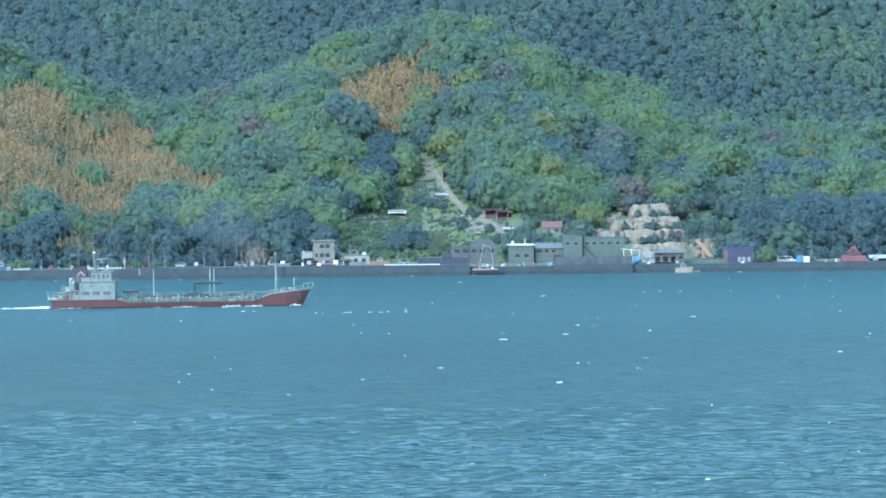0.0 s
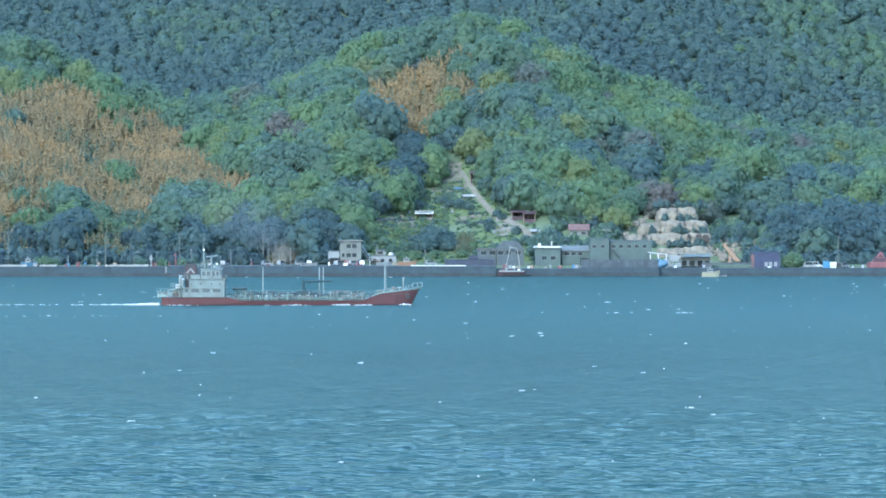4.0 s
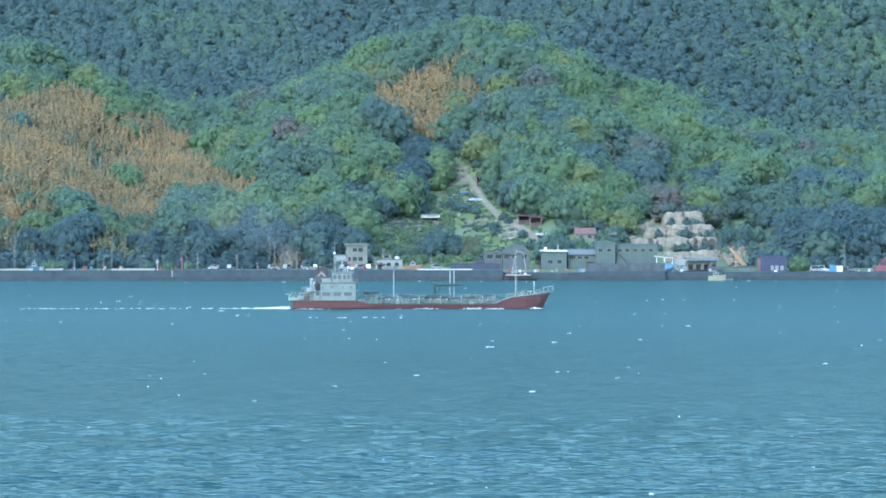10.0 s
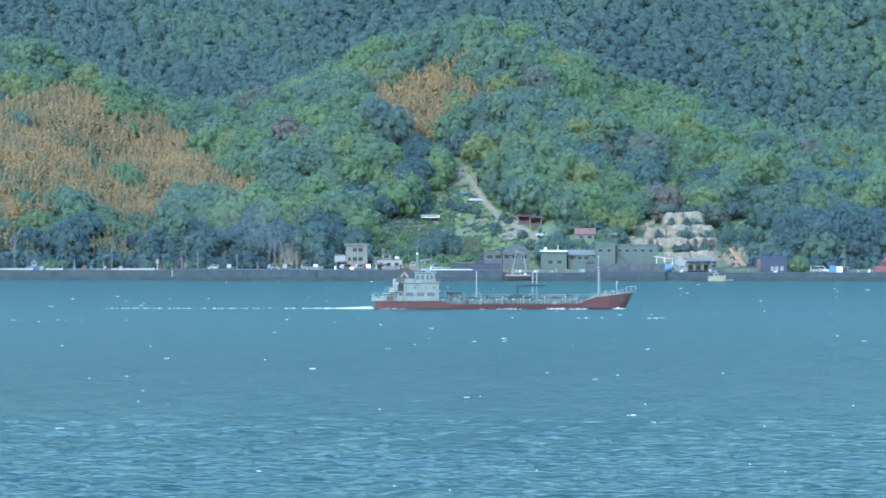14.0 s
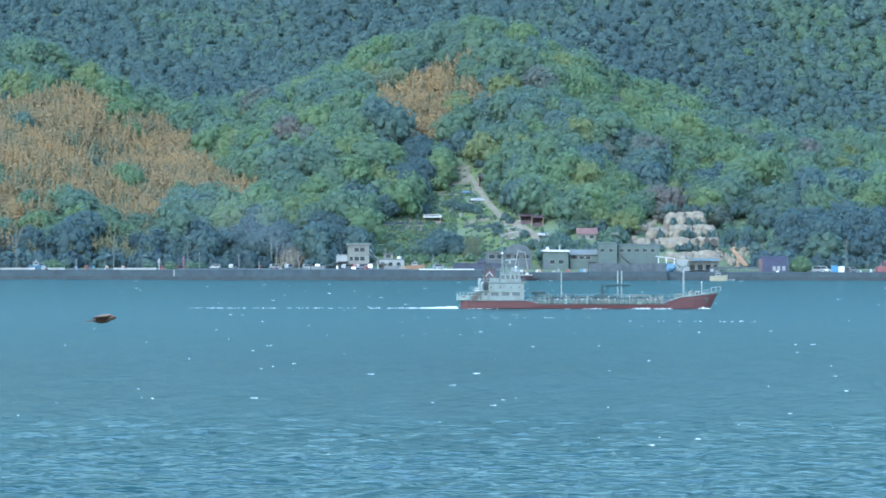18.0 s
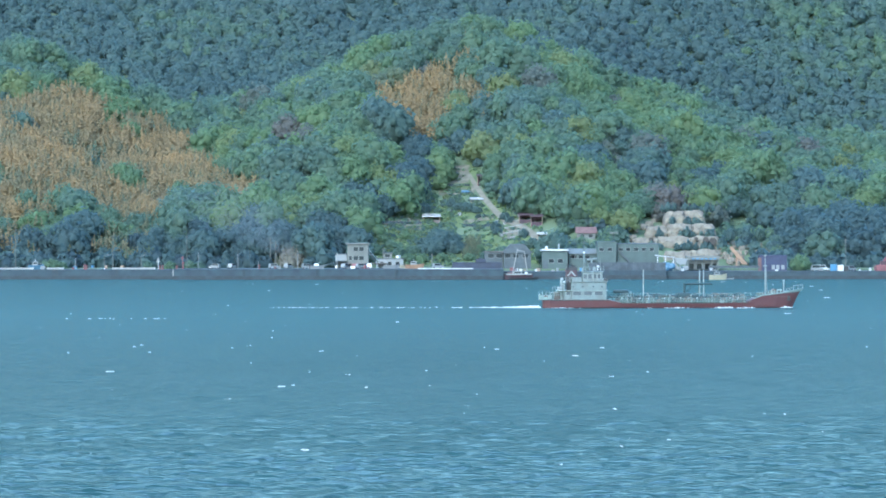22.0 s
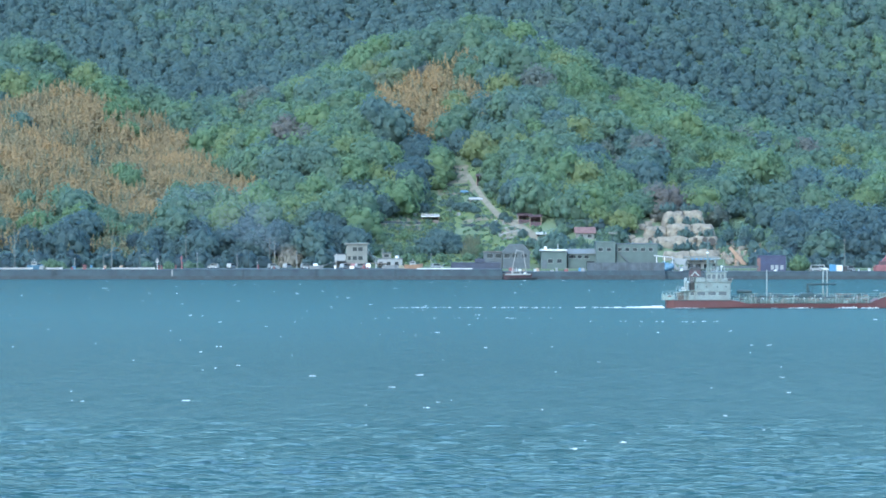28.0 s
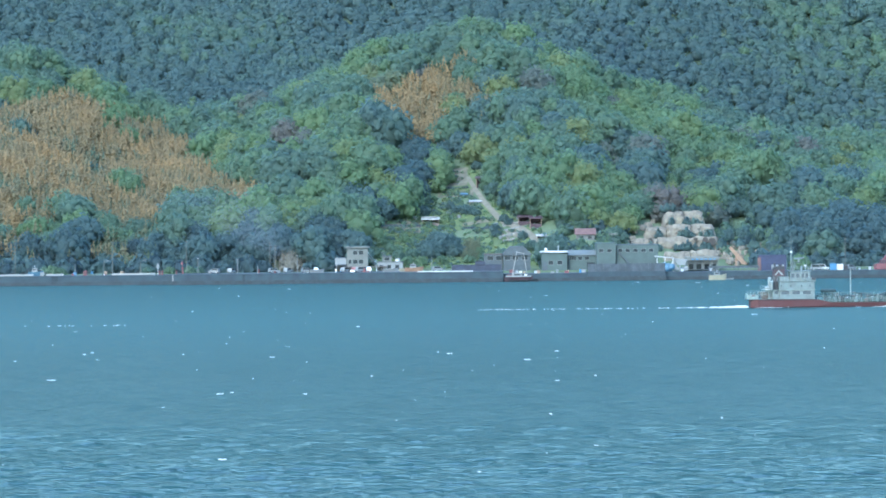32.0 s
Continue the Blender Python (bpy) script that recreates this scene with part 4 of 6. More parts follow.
    railing(ship, [(29.0, -1.6, 3.85), (31.3, -0.1, 4.05)], 0.95, SHIP_WHITE, 1.2, 1, 0.11)
    railing(ship, [(27.2, -2.3, 3.5), (29.0, -1.6, 3.85)], 0.6, SHIP_WHITE, 0.9, 1, 0.08)
    for x, w in ((25.6, 2.4), (28.2, 1.4)):
        part("bollard", R(((x, -w, 3.0), (x, -w, 3.7), 0.16), ((x + 0.6, -w, 3.0), (x + 0.6, -w, 3.7), 0.16)), BLACK, ship)
    gear = random.Random(14)
    for i in range(22):
        x = 21.6 + i * 0.27
        h = gear.uniform(0.2, 0.9)
        part("mooring_gear", R(((x, -2.9 + (x - 22) * 0.22, 2.6), (x + gear.uniform(-0.3, 0.3), -2.8 + (x - 22) * 0.22, 2.9 + h), gear.uniform(0.07, 0.2))), gear.choice((SHIP_GREEN, DECK_GREEN, DECK_GREEN, PIPE_BROWN, WOOD)), ship)
    part("anchor", B((27.6, 28.1, -1.95, -1.6, 1.5, 2.4), (27.3, 28.4, -1.98, -1.7, 1.3, 1.55)), BLACK, ship)
    # brought to its true length
    for ob in ship.children_recursive:
        ob.data.transform(Matrix.Scale(0.988, 4))
    return ship


def foam_patch(bm, x, y, w, d, h, rng, n=9):
    """A low ragged hump of foam lying on the water."""
    ring = []
    for i in range(n):
        a = i * math.tau / n
        k = rng.uniform(0.7, 1.25)
        ring.append(bm.verts.new((x + math.cos(a) * w * k, y + math.sin(a) * d * k, -0.12)))
    top = [bm.verts.new((x + math.cos(i * math.tau / n) * w * rng.uniform(0.35, 0.6), y + math.sin(i * math.tau / n) * d * 0.5, h * rng.uniform(0.6, 1.1))) for i in range(n)]
    for i in range(n):
        j = (i + 1) % n
        bm.faces.new((ring[i], ring[j], top[j], top[i]))
    bm.faces.new(top)


def build_wake():
    """The foam that the ship drags along: bow wave, side foam and a thinning trail."""
    w = thing("ship_wake", pose(-53.85, 950, 0), "white foam wake trailing behind the tanker", "wake")
    rng = random.Random(8)
    bm = bmesh.new()
    for i in range(26):
        x = rng.uniform(25.2, 28.6)
        top = 0.12 + 0.35 * math.exp(-((x - 26.6) / 0.5) ** 2) + 0.3 * math.exp(-((x - 29.6) / 0.6) ** 2)
        foam_patch(bm, x, -4.2 + (x - 20) * 0.32 - rng.random() * 0.5, rng.uniform(0.12, 0.4), 0.25, top * rng.random(), rng)
    tagged(part("bow_wave", bm, FOAM, w), kind="stuff")
    bm = bmesh.new()
    for x0, x1, k, hh in ((8.5, 15.4, 60, 0.26), (12.0, 14.5, 14, 0.42), (14.3, 20.5, 46, 0.22), (-2.5, 5.3, 36, 0.18), (-30, -21, 26, 0.12), (-6, -4.5, 5, 0.14)):
        for i in range(k):
            x = rng.triangular(x0, x1)
            foam_patch(bm, x, -4.75 - rng.random() * 0.9, rng.uniform(0.06, 0.28), 0.12, hh * rng.random() ** 1.8, rng)
    tagged(part("side_foam", bm, FOAM, w), kind="stuff")
    bm = bmesh.new()
    for i in range(120):
        d = abs(rng.gauss(0, 5.0))
        foam_patch(bm, -31.2 - d, rng.uniform(-3, 3), rng.uniform(0.2, 0.8), 0.4, max(0.08, 0.5 - d * 0.05) * rng.uniform(0.1, 1.0), rng)
    tagged(part("stern_foam", bm, FOAM, w), kind="stuff")
    bm = bmesh.new()
    for i in range(290):
        d = rng.random() ** 1.8 * 61
        foam_patch(bm, -34 - d, rng.uniform(-1.5, 1.5) + rng.gauss(0, 0.4), rng.uniform(0.15, 0.6), 0.10, rng.uniform(-0.12, 0.035) * max(0.2, 1.2 - d / 58), rng, 6)
    tagged(part("trail_foam", bm, FOAM, w), kind="stuff")
    return w


tanker = build_tanker()
wake = build_wake()


# ---- along the shore ----
def window(parent, x, y, z, w, h, material=None):
    """A framed pane, lower edge at z, in a wall that faces the strait at y."""
    f = part("window", B((x - w / 2 - 0.08, x + w / 2 + 0.08, y - 0.08, y + 0.05, z - 0.1, z), (x - w / 2 - 0.08, x + w / 2 + 0.08, y - 0.06, y + 0.05, z + h, z + h + 0.08),
                         (x - w / 2 - 0.08, x - w / 2, y - 0.06, y + 0.05, z, z + h), (x + w / 2, x + w / 2 + 0.08, y - 0.06, y + 0.05, z, z + h)), material or WHITE, parent)
    part("pane", B((x - w / 2, x + w / 2, y - 0.02, y + 0.05, z, z + h)), GLASS_DARK, f)


def slab_roof(parent, x0, x1, y0, y1, z, t, material, over=0.4):
    return part("roof", B((x0 - over, x1 + over, y0 - over, y1 + over, z, z + t)), material, parent)


def gable_roof(parent, x0, x1, y0, y1, z, rise, material, over=0.4):
    """A ridge along x, with sheets that have thickness."""
    ym, t = (y0 + y1) / 2, 0.14
    bm = bmesh.new()
    for a, b in ((y0 - over, ym), (y1 + over, ym)):
        pts = [(a, z - 0.1), (b, z + rise), (b, z + rise + t), (a, z - 0.1 + t)]
        lo = [bm.verts.new((x0 - over, p, q)) for p, q in pts]
        hi = [bm.verts.new((x1 + over, p, q)) for p, q in pts]
        for i in range(4):
            bm.faces.new((lo[i], lo[(i + 1) % 4], hi[(i + 1) % 4], hi[i]))
        bm.faces.new(lo)
        bm.faces.new(hi)
    r = part("roof", bm, material, parent)
    for x in (x0, x1 - 0.12):
        bm = bmesh.new()
        a = [bm.verts.new((x, *p)) for p in ((y0, z - 0.05), (y1, z - 0.05), (ym, z + rise))]
        b = [bm.verts.new((x + 0.12, *p)) for p in ((y0, z - 0.05), (y1, z - 0.05), (ym, z + rise))]
        for i in range(3):
            bm.faces.new((a[i], a[(i + 1) % 3], b[(i + 1) % 3], b[i]))
        bm.faces.new(a)
        bm.faces.new(b)
        part("gable", bm, PALE_GREEN, parent)
    return r


def walls(parent, x0, x1, y0, y1, z0, z1, material, t=0.25):
    part("wall", B((x0, x1, y0, y0 + t, z0, z1)), material, parent)
    part("wall", B((x0, x1, y1 - t, y1, z0, z1)), material, parent)
    part("wall", B((x0, x0 + t, y0 + t, y1 - t, z0, z1)), material, parent)
    part("wall", B((x1 - t, x1, y0 + t, y1 - t, z0, z1)), material, parent)


def ribs(parent, x0, x1, y, z0, z1, material, gap=1.2):
    for x in np.arange(x0 + gap, x1 - 0.2, gap):
        part("rib", B((x - 0.05, x + 0.05, y - 0.05, y + 0.02, z0, z1)), material, parent)


def building(label, x0, x1, y0, y1, z0, z1, material, name="building"):
    b = thing(name, pose(0, 0, 0), label, "building")
    walls(b, x0, x1, y0, y1, z0, z1, material)
    return b


def shore_buildings():
    # harbour house of two storeys with its lean-to
    h = building("cream two-storey harbour house with flat overhanging roof", -31.52, -24.70, 1318, 1326, 3, 10.99, CREAM, "house")
    slab_roof(h, -31.52, -24.70, 1318, 1326, 10.99, 0.35, CREAM, 0.6)
    slab_roof(h, -31.52, -24.70, 1318, 1326, 7.86, 0.15, CREAM, 0.15)
    for u0, u1, v0, v1 in ((-29.49, -28.02, 8.78, 10.07), (-27.65, -26.18, 8.78, 10.07),
                           (-29.49, -28.02, 5.83, 7.12), (-27.65, -26.18, 5.83, 7.12), (-30.97, -30.05, 5.83, 7.12)):
        window(h, (u0 + u1) / 2, 1318, v0, u1 - u0, v1 - v0)
    walls(h, -35.39, -31.71, 1319, 1326, 3, 7.67, WHITE)
    slab_roof(h, -35.39, -31.71, 1319, 1326, 7.67, 0.2, GREY_ROOF, 0.2)
    part("lean_to_roof", P([(-39.08, 3.99), (-34.66, 5.64), (-31.71, 5.64), (-31.71, 5.46), (-34.66, 5.46), (-39.08, 3.80)], 1312.6, 1318.8), GREY_ROOF, h)
    part("canopy", B((-31.66, -18.41, 1312.5, 1317.8, 4.75, 4.94)), PIPE_BROWN, h, "weathered brown sheet canopy")
    for x in (-31.24, -28.30, -24.99, -21.69, -18.75):
        part("canopy_post", B((x - 0.08, x + 0.08, 1313, 1313.2, 3, 4.75)), STEEL, h)
    # hut and store beside it
    h = building("small white waterside hut with square upper room", -21.37, -13.26, 1317, 1323, 3, 6.21, WHITE, "hut")
    slab_roof(h, -21.37, -13.26, 1317, 1323, 6.21, 0.2, GREY_ROOF, 0.2)
    walls(h, -19.89, -16.95, 1318, 1322, 6.40, 8.05, CREAM)
    slab_roof(h, -19.89, -16.95, 1318, 1322, 8.05, 0.2, GREY_ROOF, 0.3)
    window(h, -18.42, 1318, 6.76, 1.6, 1.0)
    for x in (-20.26, -17.68, -15.10):
        window(h, x, 1317, 4.19, 1.2, 1.1)
    part("water_tank", R(((-14.93, 1319, 6.21), (-14.93, 1319, 7.32), 0.8, 0.8, 10)), SILVER, h)
    st = thing("outdoor_stair", pose(0, 0, 0), "pale concrete stair climbing the bank", "stair")
    for i in range(9):
        part("step", B((-24.81 + i * 0.42, -24.81 + i * 0.42 + 0.46, 1328, 1329.2, 3 + (8 - i) * 0.6, 3.7 + (8 - i) * 0.6)), PALE_CONCRETE, st)
    part("handrail", R(((-24.81, 1327.9, 9.5), (-21.48, 1327.9, 5.2), 0.06)), STEEL, st)
    # grey net shed behind the fishing boat
    h = building("grey weathered sheet-metal net shed", 19.57, 28.43, 1320, 1330, 3, 8.20, GREY_ROOF, "shed")
    part("roof", P([(18.83, 8.02), (21.78, 10.97), (26.22, 10.97), (29.17, 8.02)], 1319.6, 1330.4), GREY_ROOF, h)
    for x in (20.86, 23.45, 26.58):
        window(h, x, 1320, 6.54, 1.8, 1.3)
    ribs(h, 19.57, 28.43, 1320, 3, 8.02, GREY_ROOF, 1.6)
    h = building("low grey store with two square windows", 13.31, 19.41, 1322, 1329, 3, 8.36, GREY_ROOF, "shed")
    slab_roof(h, 13.31, 19.41, 1322, 1329, 8.36, 0.2, PIPE_BROWN, 0.3)
    for x in (15.35, 18.12):
        window(h, x, 1322, 6.51, 2.0, 1.3)
    # workshop with the white roof and its neighbour
    h = building("pale green workshop under a white sheet roof", 32.03, 40.31, 1316, 1328, 3, 8.80, PALE_GREEN)
    part("roof", P([(31.47, 8.92), (32.39, 9.36), (40.31, 9.30), (40.86, 8.84), (37.00, 8.80)], 1315.4, 1328), BRIGHT_ROOF, h, "sunlit white sheet roof")
    part("vent", R(((33.50, 1320, 9.36), (33.50, 1320, 10.28), 0.5)), STEEL, h)
    part("vent", R(((37.55, 1320, 9.36), (37.55, 1320, 11.01), 0.12)), STEEL, h)
    for x in (34.97, 37.92):
        window(h, x, 1316, 4.94, 1.6, 1.2)
    part("door", B((32.39, 33.87, 1315.94, 1316.05, 3, 5.86)), GREY_ROOF, h)
    h = building("pale green shed with grey pitched roof", 40.74, 49.95, 1318, 1330, 3, 7.86, PALE_GREEN)
    gable_roof(h, 40.74, 49.77, 1318, 1330, 7.86, 1.5, SHED_ROOF)
    for x in (40.00 + 1.8, 42.58, 44.61, 46.82):
        window(h, x, 1318, 6.38, 1.4, 1.0)
    part("sliding_door", B((46.82, 49.40, 1317.9, 1318.05, 3, 5.46)), GLASS_DARK, h)
    # the works building
    h = building("long pale green works building with flat roofs", 56.15, 69.73, 1312, 1326, 3, 11.05, PALE_GREEN)
    walls(h, 49.87, 55.92, 1310.5, 1327, 3, 11.61, PALE_GREEN)
    slab_roof(h, 49.87, 55.92, 1310.5, 1327, 11.61, 0.25, PALE_GREEN, 0.15)
    slab_roof(h, 56.33, 69.55, 1312, 1326, 11.05, 0.2, GREY_ROOF, 0.12)
    for x in (51.16, 53.91):
        window(h, x, 1310.5, 8.86, 1.4, 1.0)
    for x in (57.43, 59.82, 62.39, 64.96, 67.53):
        window(h, x, 1312, 8.85, 1.4, 1.0)
    ribs(h, 49.87, 55.92, 1310.5, 3, 11.61, PALE_GREEN, 1.5)
    ribs(h, 56.15, 69.73, 1312, 3, 11.05, PALE_GREEN, 1.5)
    part("outside_stair", P([(56.84, 8.50), (57.39, 8.50), (60.51, 5.20), (59.96, 5.20)], 1311, 1311.9), GREY_ROOF, h)
    part("floodlight_mast", R(((55.42, 1318, 11.61), (55.42, 1318, 14.73), 0.1), ((54.13, 1318, 14.55), (56.70, 1318, 14.55), 0.06)), GREY_ROOF, h)
    for x in (54.31, 55.05, 55.78, 56.52):
        part("floodlight", B((x - 0.25, x + 0.25, 1317.6, 1318, 14.37, 14.92)), CREAM, h)
    # open shelter, white crusher and office
    s = thing("open_shelter", pose(0, 0, 0), "open shelter with a white lean-to roof on posts", "shelter")
    part("roof", P([(68.42, 7.62), (74.64, 6.89), (74.64, 6.71), (68.42, 7.26)], 1304, 1310), WHITE_ROOF, s)
    for x in (68.97, 71.53, 74.09):
        part("post", B((x - 0.1, x + 0.1, 1304.2, 1304.4, 2.5, 7.07)), STEEL, s)
    c = thing("loading_hopper", pose(0, 0, 0), "white steel hopper and frame on the quay", "hopper")
    for x in (74.71, 76.35, 78.18):
        part("leg", B((x - 0.25, x + 0.25, 1305, 1305.5, 2.5, 6.00)), WHITE, c)
    part("bin", P([(74.16, 6.73), (78.91, 6.37), (77.99, 4.54), (75.62, 4.54)], 1304.5, 1307), WHITE, c)
    part("chute", P([(73.43, 5.27), (74.16, 5.82), (76.35, 3.08), (75.44, 2.72)], 1304.8, 1305.6), WHITE, c)
    part("cab", B((77.08, 78.91, 1303.6, 1305, 2.72, 3.99), bevel=0.1), WHITE, c)
    t = thing("tarpaulin_heap", pose(0, 0, 0), "heap of goods under a blue tarpaulin", "tarpaulin")
    bm = bmesh.new()
    foam = random.Random(2)
    for i in range(5):
        bmesh.ops.create_icosphere(bm, subdivisions=2, radius=1.1, matrix=pose(72.17 + i * 0.6 - 1.0, 1302 + foam.random(), 3.2 + foam.random() * 1.3))
    part("cover", bm, TARP, t)
    o = building("white office with a long grey eave and posts", 79.27, 88.81, 1312, 1320, 3, 6.65, WHITE)
    part("eave", B((78.72, 89.36, 1309, 1320.5, 5.92, 7.02)), CREAM, o, "grey-white eave board")
    for i in range(6):
        part("sign_bar", B((80.37 + i * 1.4, 80.37 + i * 1.4 + 0.9, 1308.94, 1309, 6.10, 6.47)), BLUE, o)
    for x in (79.27, 81.47, 84.22, 86.98, 89.00):
        part("post", B((x - 0.1, x + 0.1, 1309.2, 1309.4, 2.5, 5.92)), CREAM, o)
    for x in (80.37, 82.94, 85.51, 87.71):
        window(o, x, 1312, 2.98, 1.6, 1.7)
    # conveyor gallery along the quay
    g = thing("conveyor_gallery", pose(0, 0, 0), "low grey conveyor gallery on posts along the quay", "conveyor")
    part("deck", B((85.35, 101.77, 1302, 1303.4, 3.48, 3.84)), GREY_ROOF, g)
    part("side_rail", B((85.35, 101.77, 1301.9, 1302, 3.84, 4.21)), GREY_ROOF, g)
    for i in range(13):
        x = 85.54 + i * 1.35
        part("post", B((x, x + 0.18, 1302.1, 1302.3, 2.5, 3.66)), GREY_ROOF, g)
    # violet-blue store
    v = building("violet-blue sheet-metal store with white doors", 102.11, 110.87, 1306, 1314, 2.5, 7.28, VIOLET)
    slab_roof(v, 102.11, 110.87, 1306, 1314, 7.28, 0.2, VIOLET, 0.1)
    ribs(v, 102.11, 110.87, 1306, 2.5, 7.28, VIOLET, 1.0)
    for x in (106.49, 107.95, 109.59):
        part("door", B((x - 0.5, x + 0.5, 1305.93, 1306.03, 2.90, 4.36)), WHITE, v)
    part("end_panel", B((101.56, 102.65, 1305.8, 1306, 2.5, 6.73)), RED_TILE, v, "faded pink end panel")
    # containers and plant on the right-hand quay
    for x0, x1, z1, m, lab in ((124.47, 126.47, 4.59, BLUE, "blue steel freight container"), (126.66, 128.66, 4.41, SILVER, "pale grey steel freight container"),
                               (128.84, 130.12, 4.04, BLACK, "dark generator box on the quay")):
        c = thing("container", pose(0, 0, 0), lab, "container", "containers on the quay")
        part("box_body", B((x0, x1, 1300, 1302.4, 2.5, z1), bevel=0.05), m, c)
        for i in range(6):
            part("corrugation", B((x0 + 0.1 + i * (x1 - x0) / 6.2, x0 + 0.24 + i * (x1 - x0) / 6.2, 1299.95, 1300, 2.6, z1 - 0.1)), m, c)
    k = thing("derrick", pose(0, 0, 0), "red lattice derrick and plant on the quay", "derrick")
    a, b, top = (138.87, 1301, 2.5), (145.43, 1301, 2.5), (143.24, 1302, 7.51)
    part("leg", R((a, top, 0.3)), RED, k)
    part("leg", R((b, top, 0.35)), RED, k)
    part("leg", R(((144.15, 1305, 2.5), top, 0.3)), RED, k)
    for i in range(1, 6):
        s = i / 6
        p, q = Vector(a).lerp(Vector(top), s), Vector(b).lerp(Vector(top), s)
        part("brace", R((p, q, 0.16)), RED, k)
        part("brace", R((p, Vector(b).lerp(Vector(top), min(1, s + 0.16)), 0.12)), RED, k)
    part("machine_house", B((139.23, 146.88, 1300.6, 1303, 2.5, 4.41), bevel=0.15), RED, k)
    part("machine_house", B((140.69, 145.06, 1300.8, 1303, 4.41, 5.68), bevel=0.15), MAROON, k)
    h = building("small grey shed with a white gable roof", 149.50, 155.00, 1310, 1316, 3, 3.38, GREY_ROOF, "shed")
    gable_roof(h, 149.50, 155.00, 1310, 1316, 3.38, 0.9, WHITE_ROOF)
    # red-roofed house on the bank
    x, y = HOUSE
    z = float(ground_height(x, y))
    h = thing("house", pose(0, 0, 0), "small house with red tiled roof and cream walls", "house")
    walls(h, x - 3.0, x + 3.2, y, y + 5, z - 1, z + 2.0, CREAM)
    gable_roof(h, x - 3.1, x + 3.3, y, y + 5, z + 2.0, 1.9, RED_TILE)
    window(h, x + 1.6, y, z + 0.5, 1.4, 1.0)
    window(h, x - 1.2, y, z + 0.5, 1.2, 1.0)


shore_buildings()


# ---- lamps, poles and wires ----
def street_lamp(x, y, z, h, arm=1.0, label="slim grey street lamp with a curved arm"):
    s = thing("street_lamp", pose(x, y, z), label, "lamp", "lamps along the quay")
    part("base", R(((0, 0, 0), (0, 0, 0.5), 0.2, 0.18)), STEEL, s)
    part("pole", R(((0, 0, 0.4), (0, 0, h), 0.11, 0.08)), CREAM, s)
    part("arm", R(((0, 0, h), (arm * 0.5, -0.1, h + 0.35), 0.07), ((arm * 0.5, -0.1, h + 0.35), (arm, -0.2, h + 0.35), 0.07)), CREAM, s)
    part("lamp_head", B((arm - 0.2, arm + 0.7, -0.4, 0.0, h + 0.22, h + 0.45), bevel=0.06), WHITE, s)


for x, top in ((-109.52, 7.69), (-97.68, 7.69)):
    street_lamp(x, 1303, 3.0, top - 3.3)
for x, y, top, r in ((-138.24, 1304, 16.06, 0.11), (-106.87, 1304, 13.87, 0.12), (-82.98, 1304, 13.87, 0.12), (129.87, 1306, 12.76, 0.12)):
    s = thing("flood_pole", pose(x, y, 2.5), "tall pale steel lighting pole", "pole", "tall poles on the quay")
    part("pole", R(((0, 0, 0), (0, 0, top - 2.6), r, r * 0.6)), CREAM, s)
    part("bracket", R(((-0.5, 0, top - 2.9), (0.5, 0, top - 2.9), 0.07)), CREAM, s)
    part("lamp_head", B((-0.22, 0.22, -0.2, 0.1, top - 2.8, top - 2.5), bevel=0.05), CREAM, s)
for x, top in ((-78.97, 8.30), (-66.26, 7.75), (-47.02, 9.02), (-34.31, 7.94), (-21.60, 7.21), (-3.81, 7.94), (-59.77, 5.38), (-118.45, 6.47)):
    s = thing("marker_pole", pose(x, 1299, 3.0), "thin white pole on the quay edge", "pole", "thin poles on the quay")
    part("pole", R(((0, 0, 0), (0, 0, top - 3.0), 0.1, 0.08)), WHITE, s)
    part("cap", R(((0, 0, top - 3.0), (0, 0, top - 2.85), 0.14)), STEEL, s)
for x, y, top in ((-57.45, 1338, 13.02), (-55.77, 1338, 12.09), (-19.93, 1332, 9.72)):
    s = thing("utility_pole", pose(x, y, 3.0), "grey concrete utility pole with crossarms", "pole", "utility poles behind the road")
    part("pole", R(((0, 0, 0), (0, 0, top - 3.0), 0.16, 0.11)), CREAM, s)
    part("crossarm", B((-1.0, 1.0, -0.08, 0.08, top - 3.7, top - 3.55)), GREY_ROOF, s)
    part("transformer", R(((0.4, -0.1, top - 5.2), (0.4, -0.1, top - 4.3), 0.3)), GREY_ROOF, s)
s = thing("pipe_gantry", pose(0, 0, 0), "pale steel cross pipe on two posts", "gantry")
part("cross_pipe", R(((-68.08, 1330, 8.63), (-63.62, 1330, 8.63), 0.06)), GREY_ROOF, s)
part("post", R(((-67.71, 1330, 3), (-67.71, 1330, 8.63), 0.06)), GREY_ROOF, s)
part("post", R(((-63.99, 1330, 3), (-63.99, 1330, 8.63), 0.06)), GREY_ROOF, s)

# red marker posts and small lights on the quay
for u, z1 in ((-115.55, 4.65), (-115.00, 4.65), (-91.38, 4.47), (-90.48, 4.47), (-85.93, 4.47), (-83.94, 5.56), (-59.41, 4.65), (-54.32, 4.11), (138.62, 4.11)):
    s = thing("marker_post", pose(u, 1299.5, 2.9), "red and white striped marker post", "post", "red posts along the quay")
    h = z1 - 2.9
    for i in range(4):
        part("band", R(((0, 0, h * i / 4), (0, 0, h * (i + 1) / 4), 0.3, 0.3, 8)), RED if i != 2 else RED_TILE, s)
s = thing("beacon", pose(-84.12, 1300, 3), "red harbour beacon on a post", "beacon")
part("post", R(((0, 0, 0), (0, 0, 3.4), 0.12)), RED, s)
part("lantern", R(((0, 0, 3.4), (0, 0, 4.4), 0.42, 0.2)), RED, s)
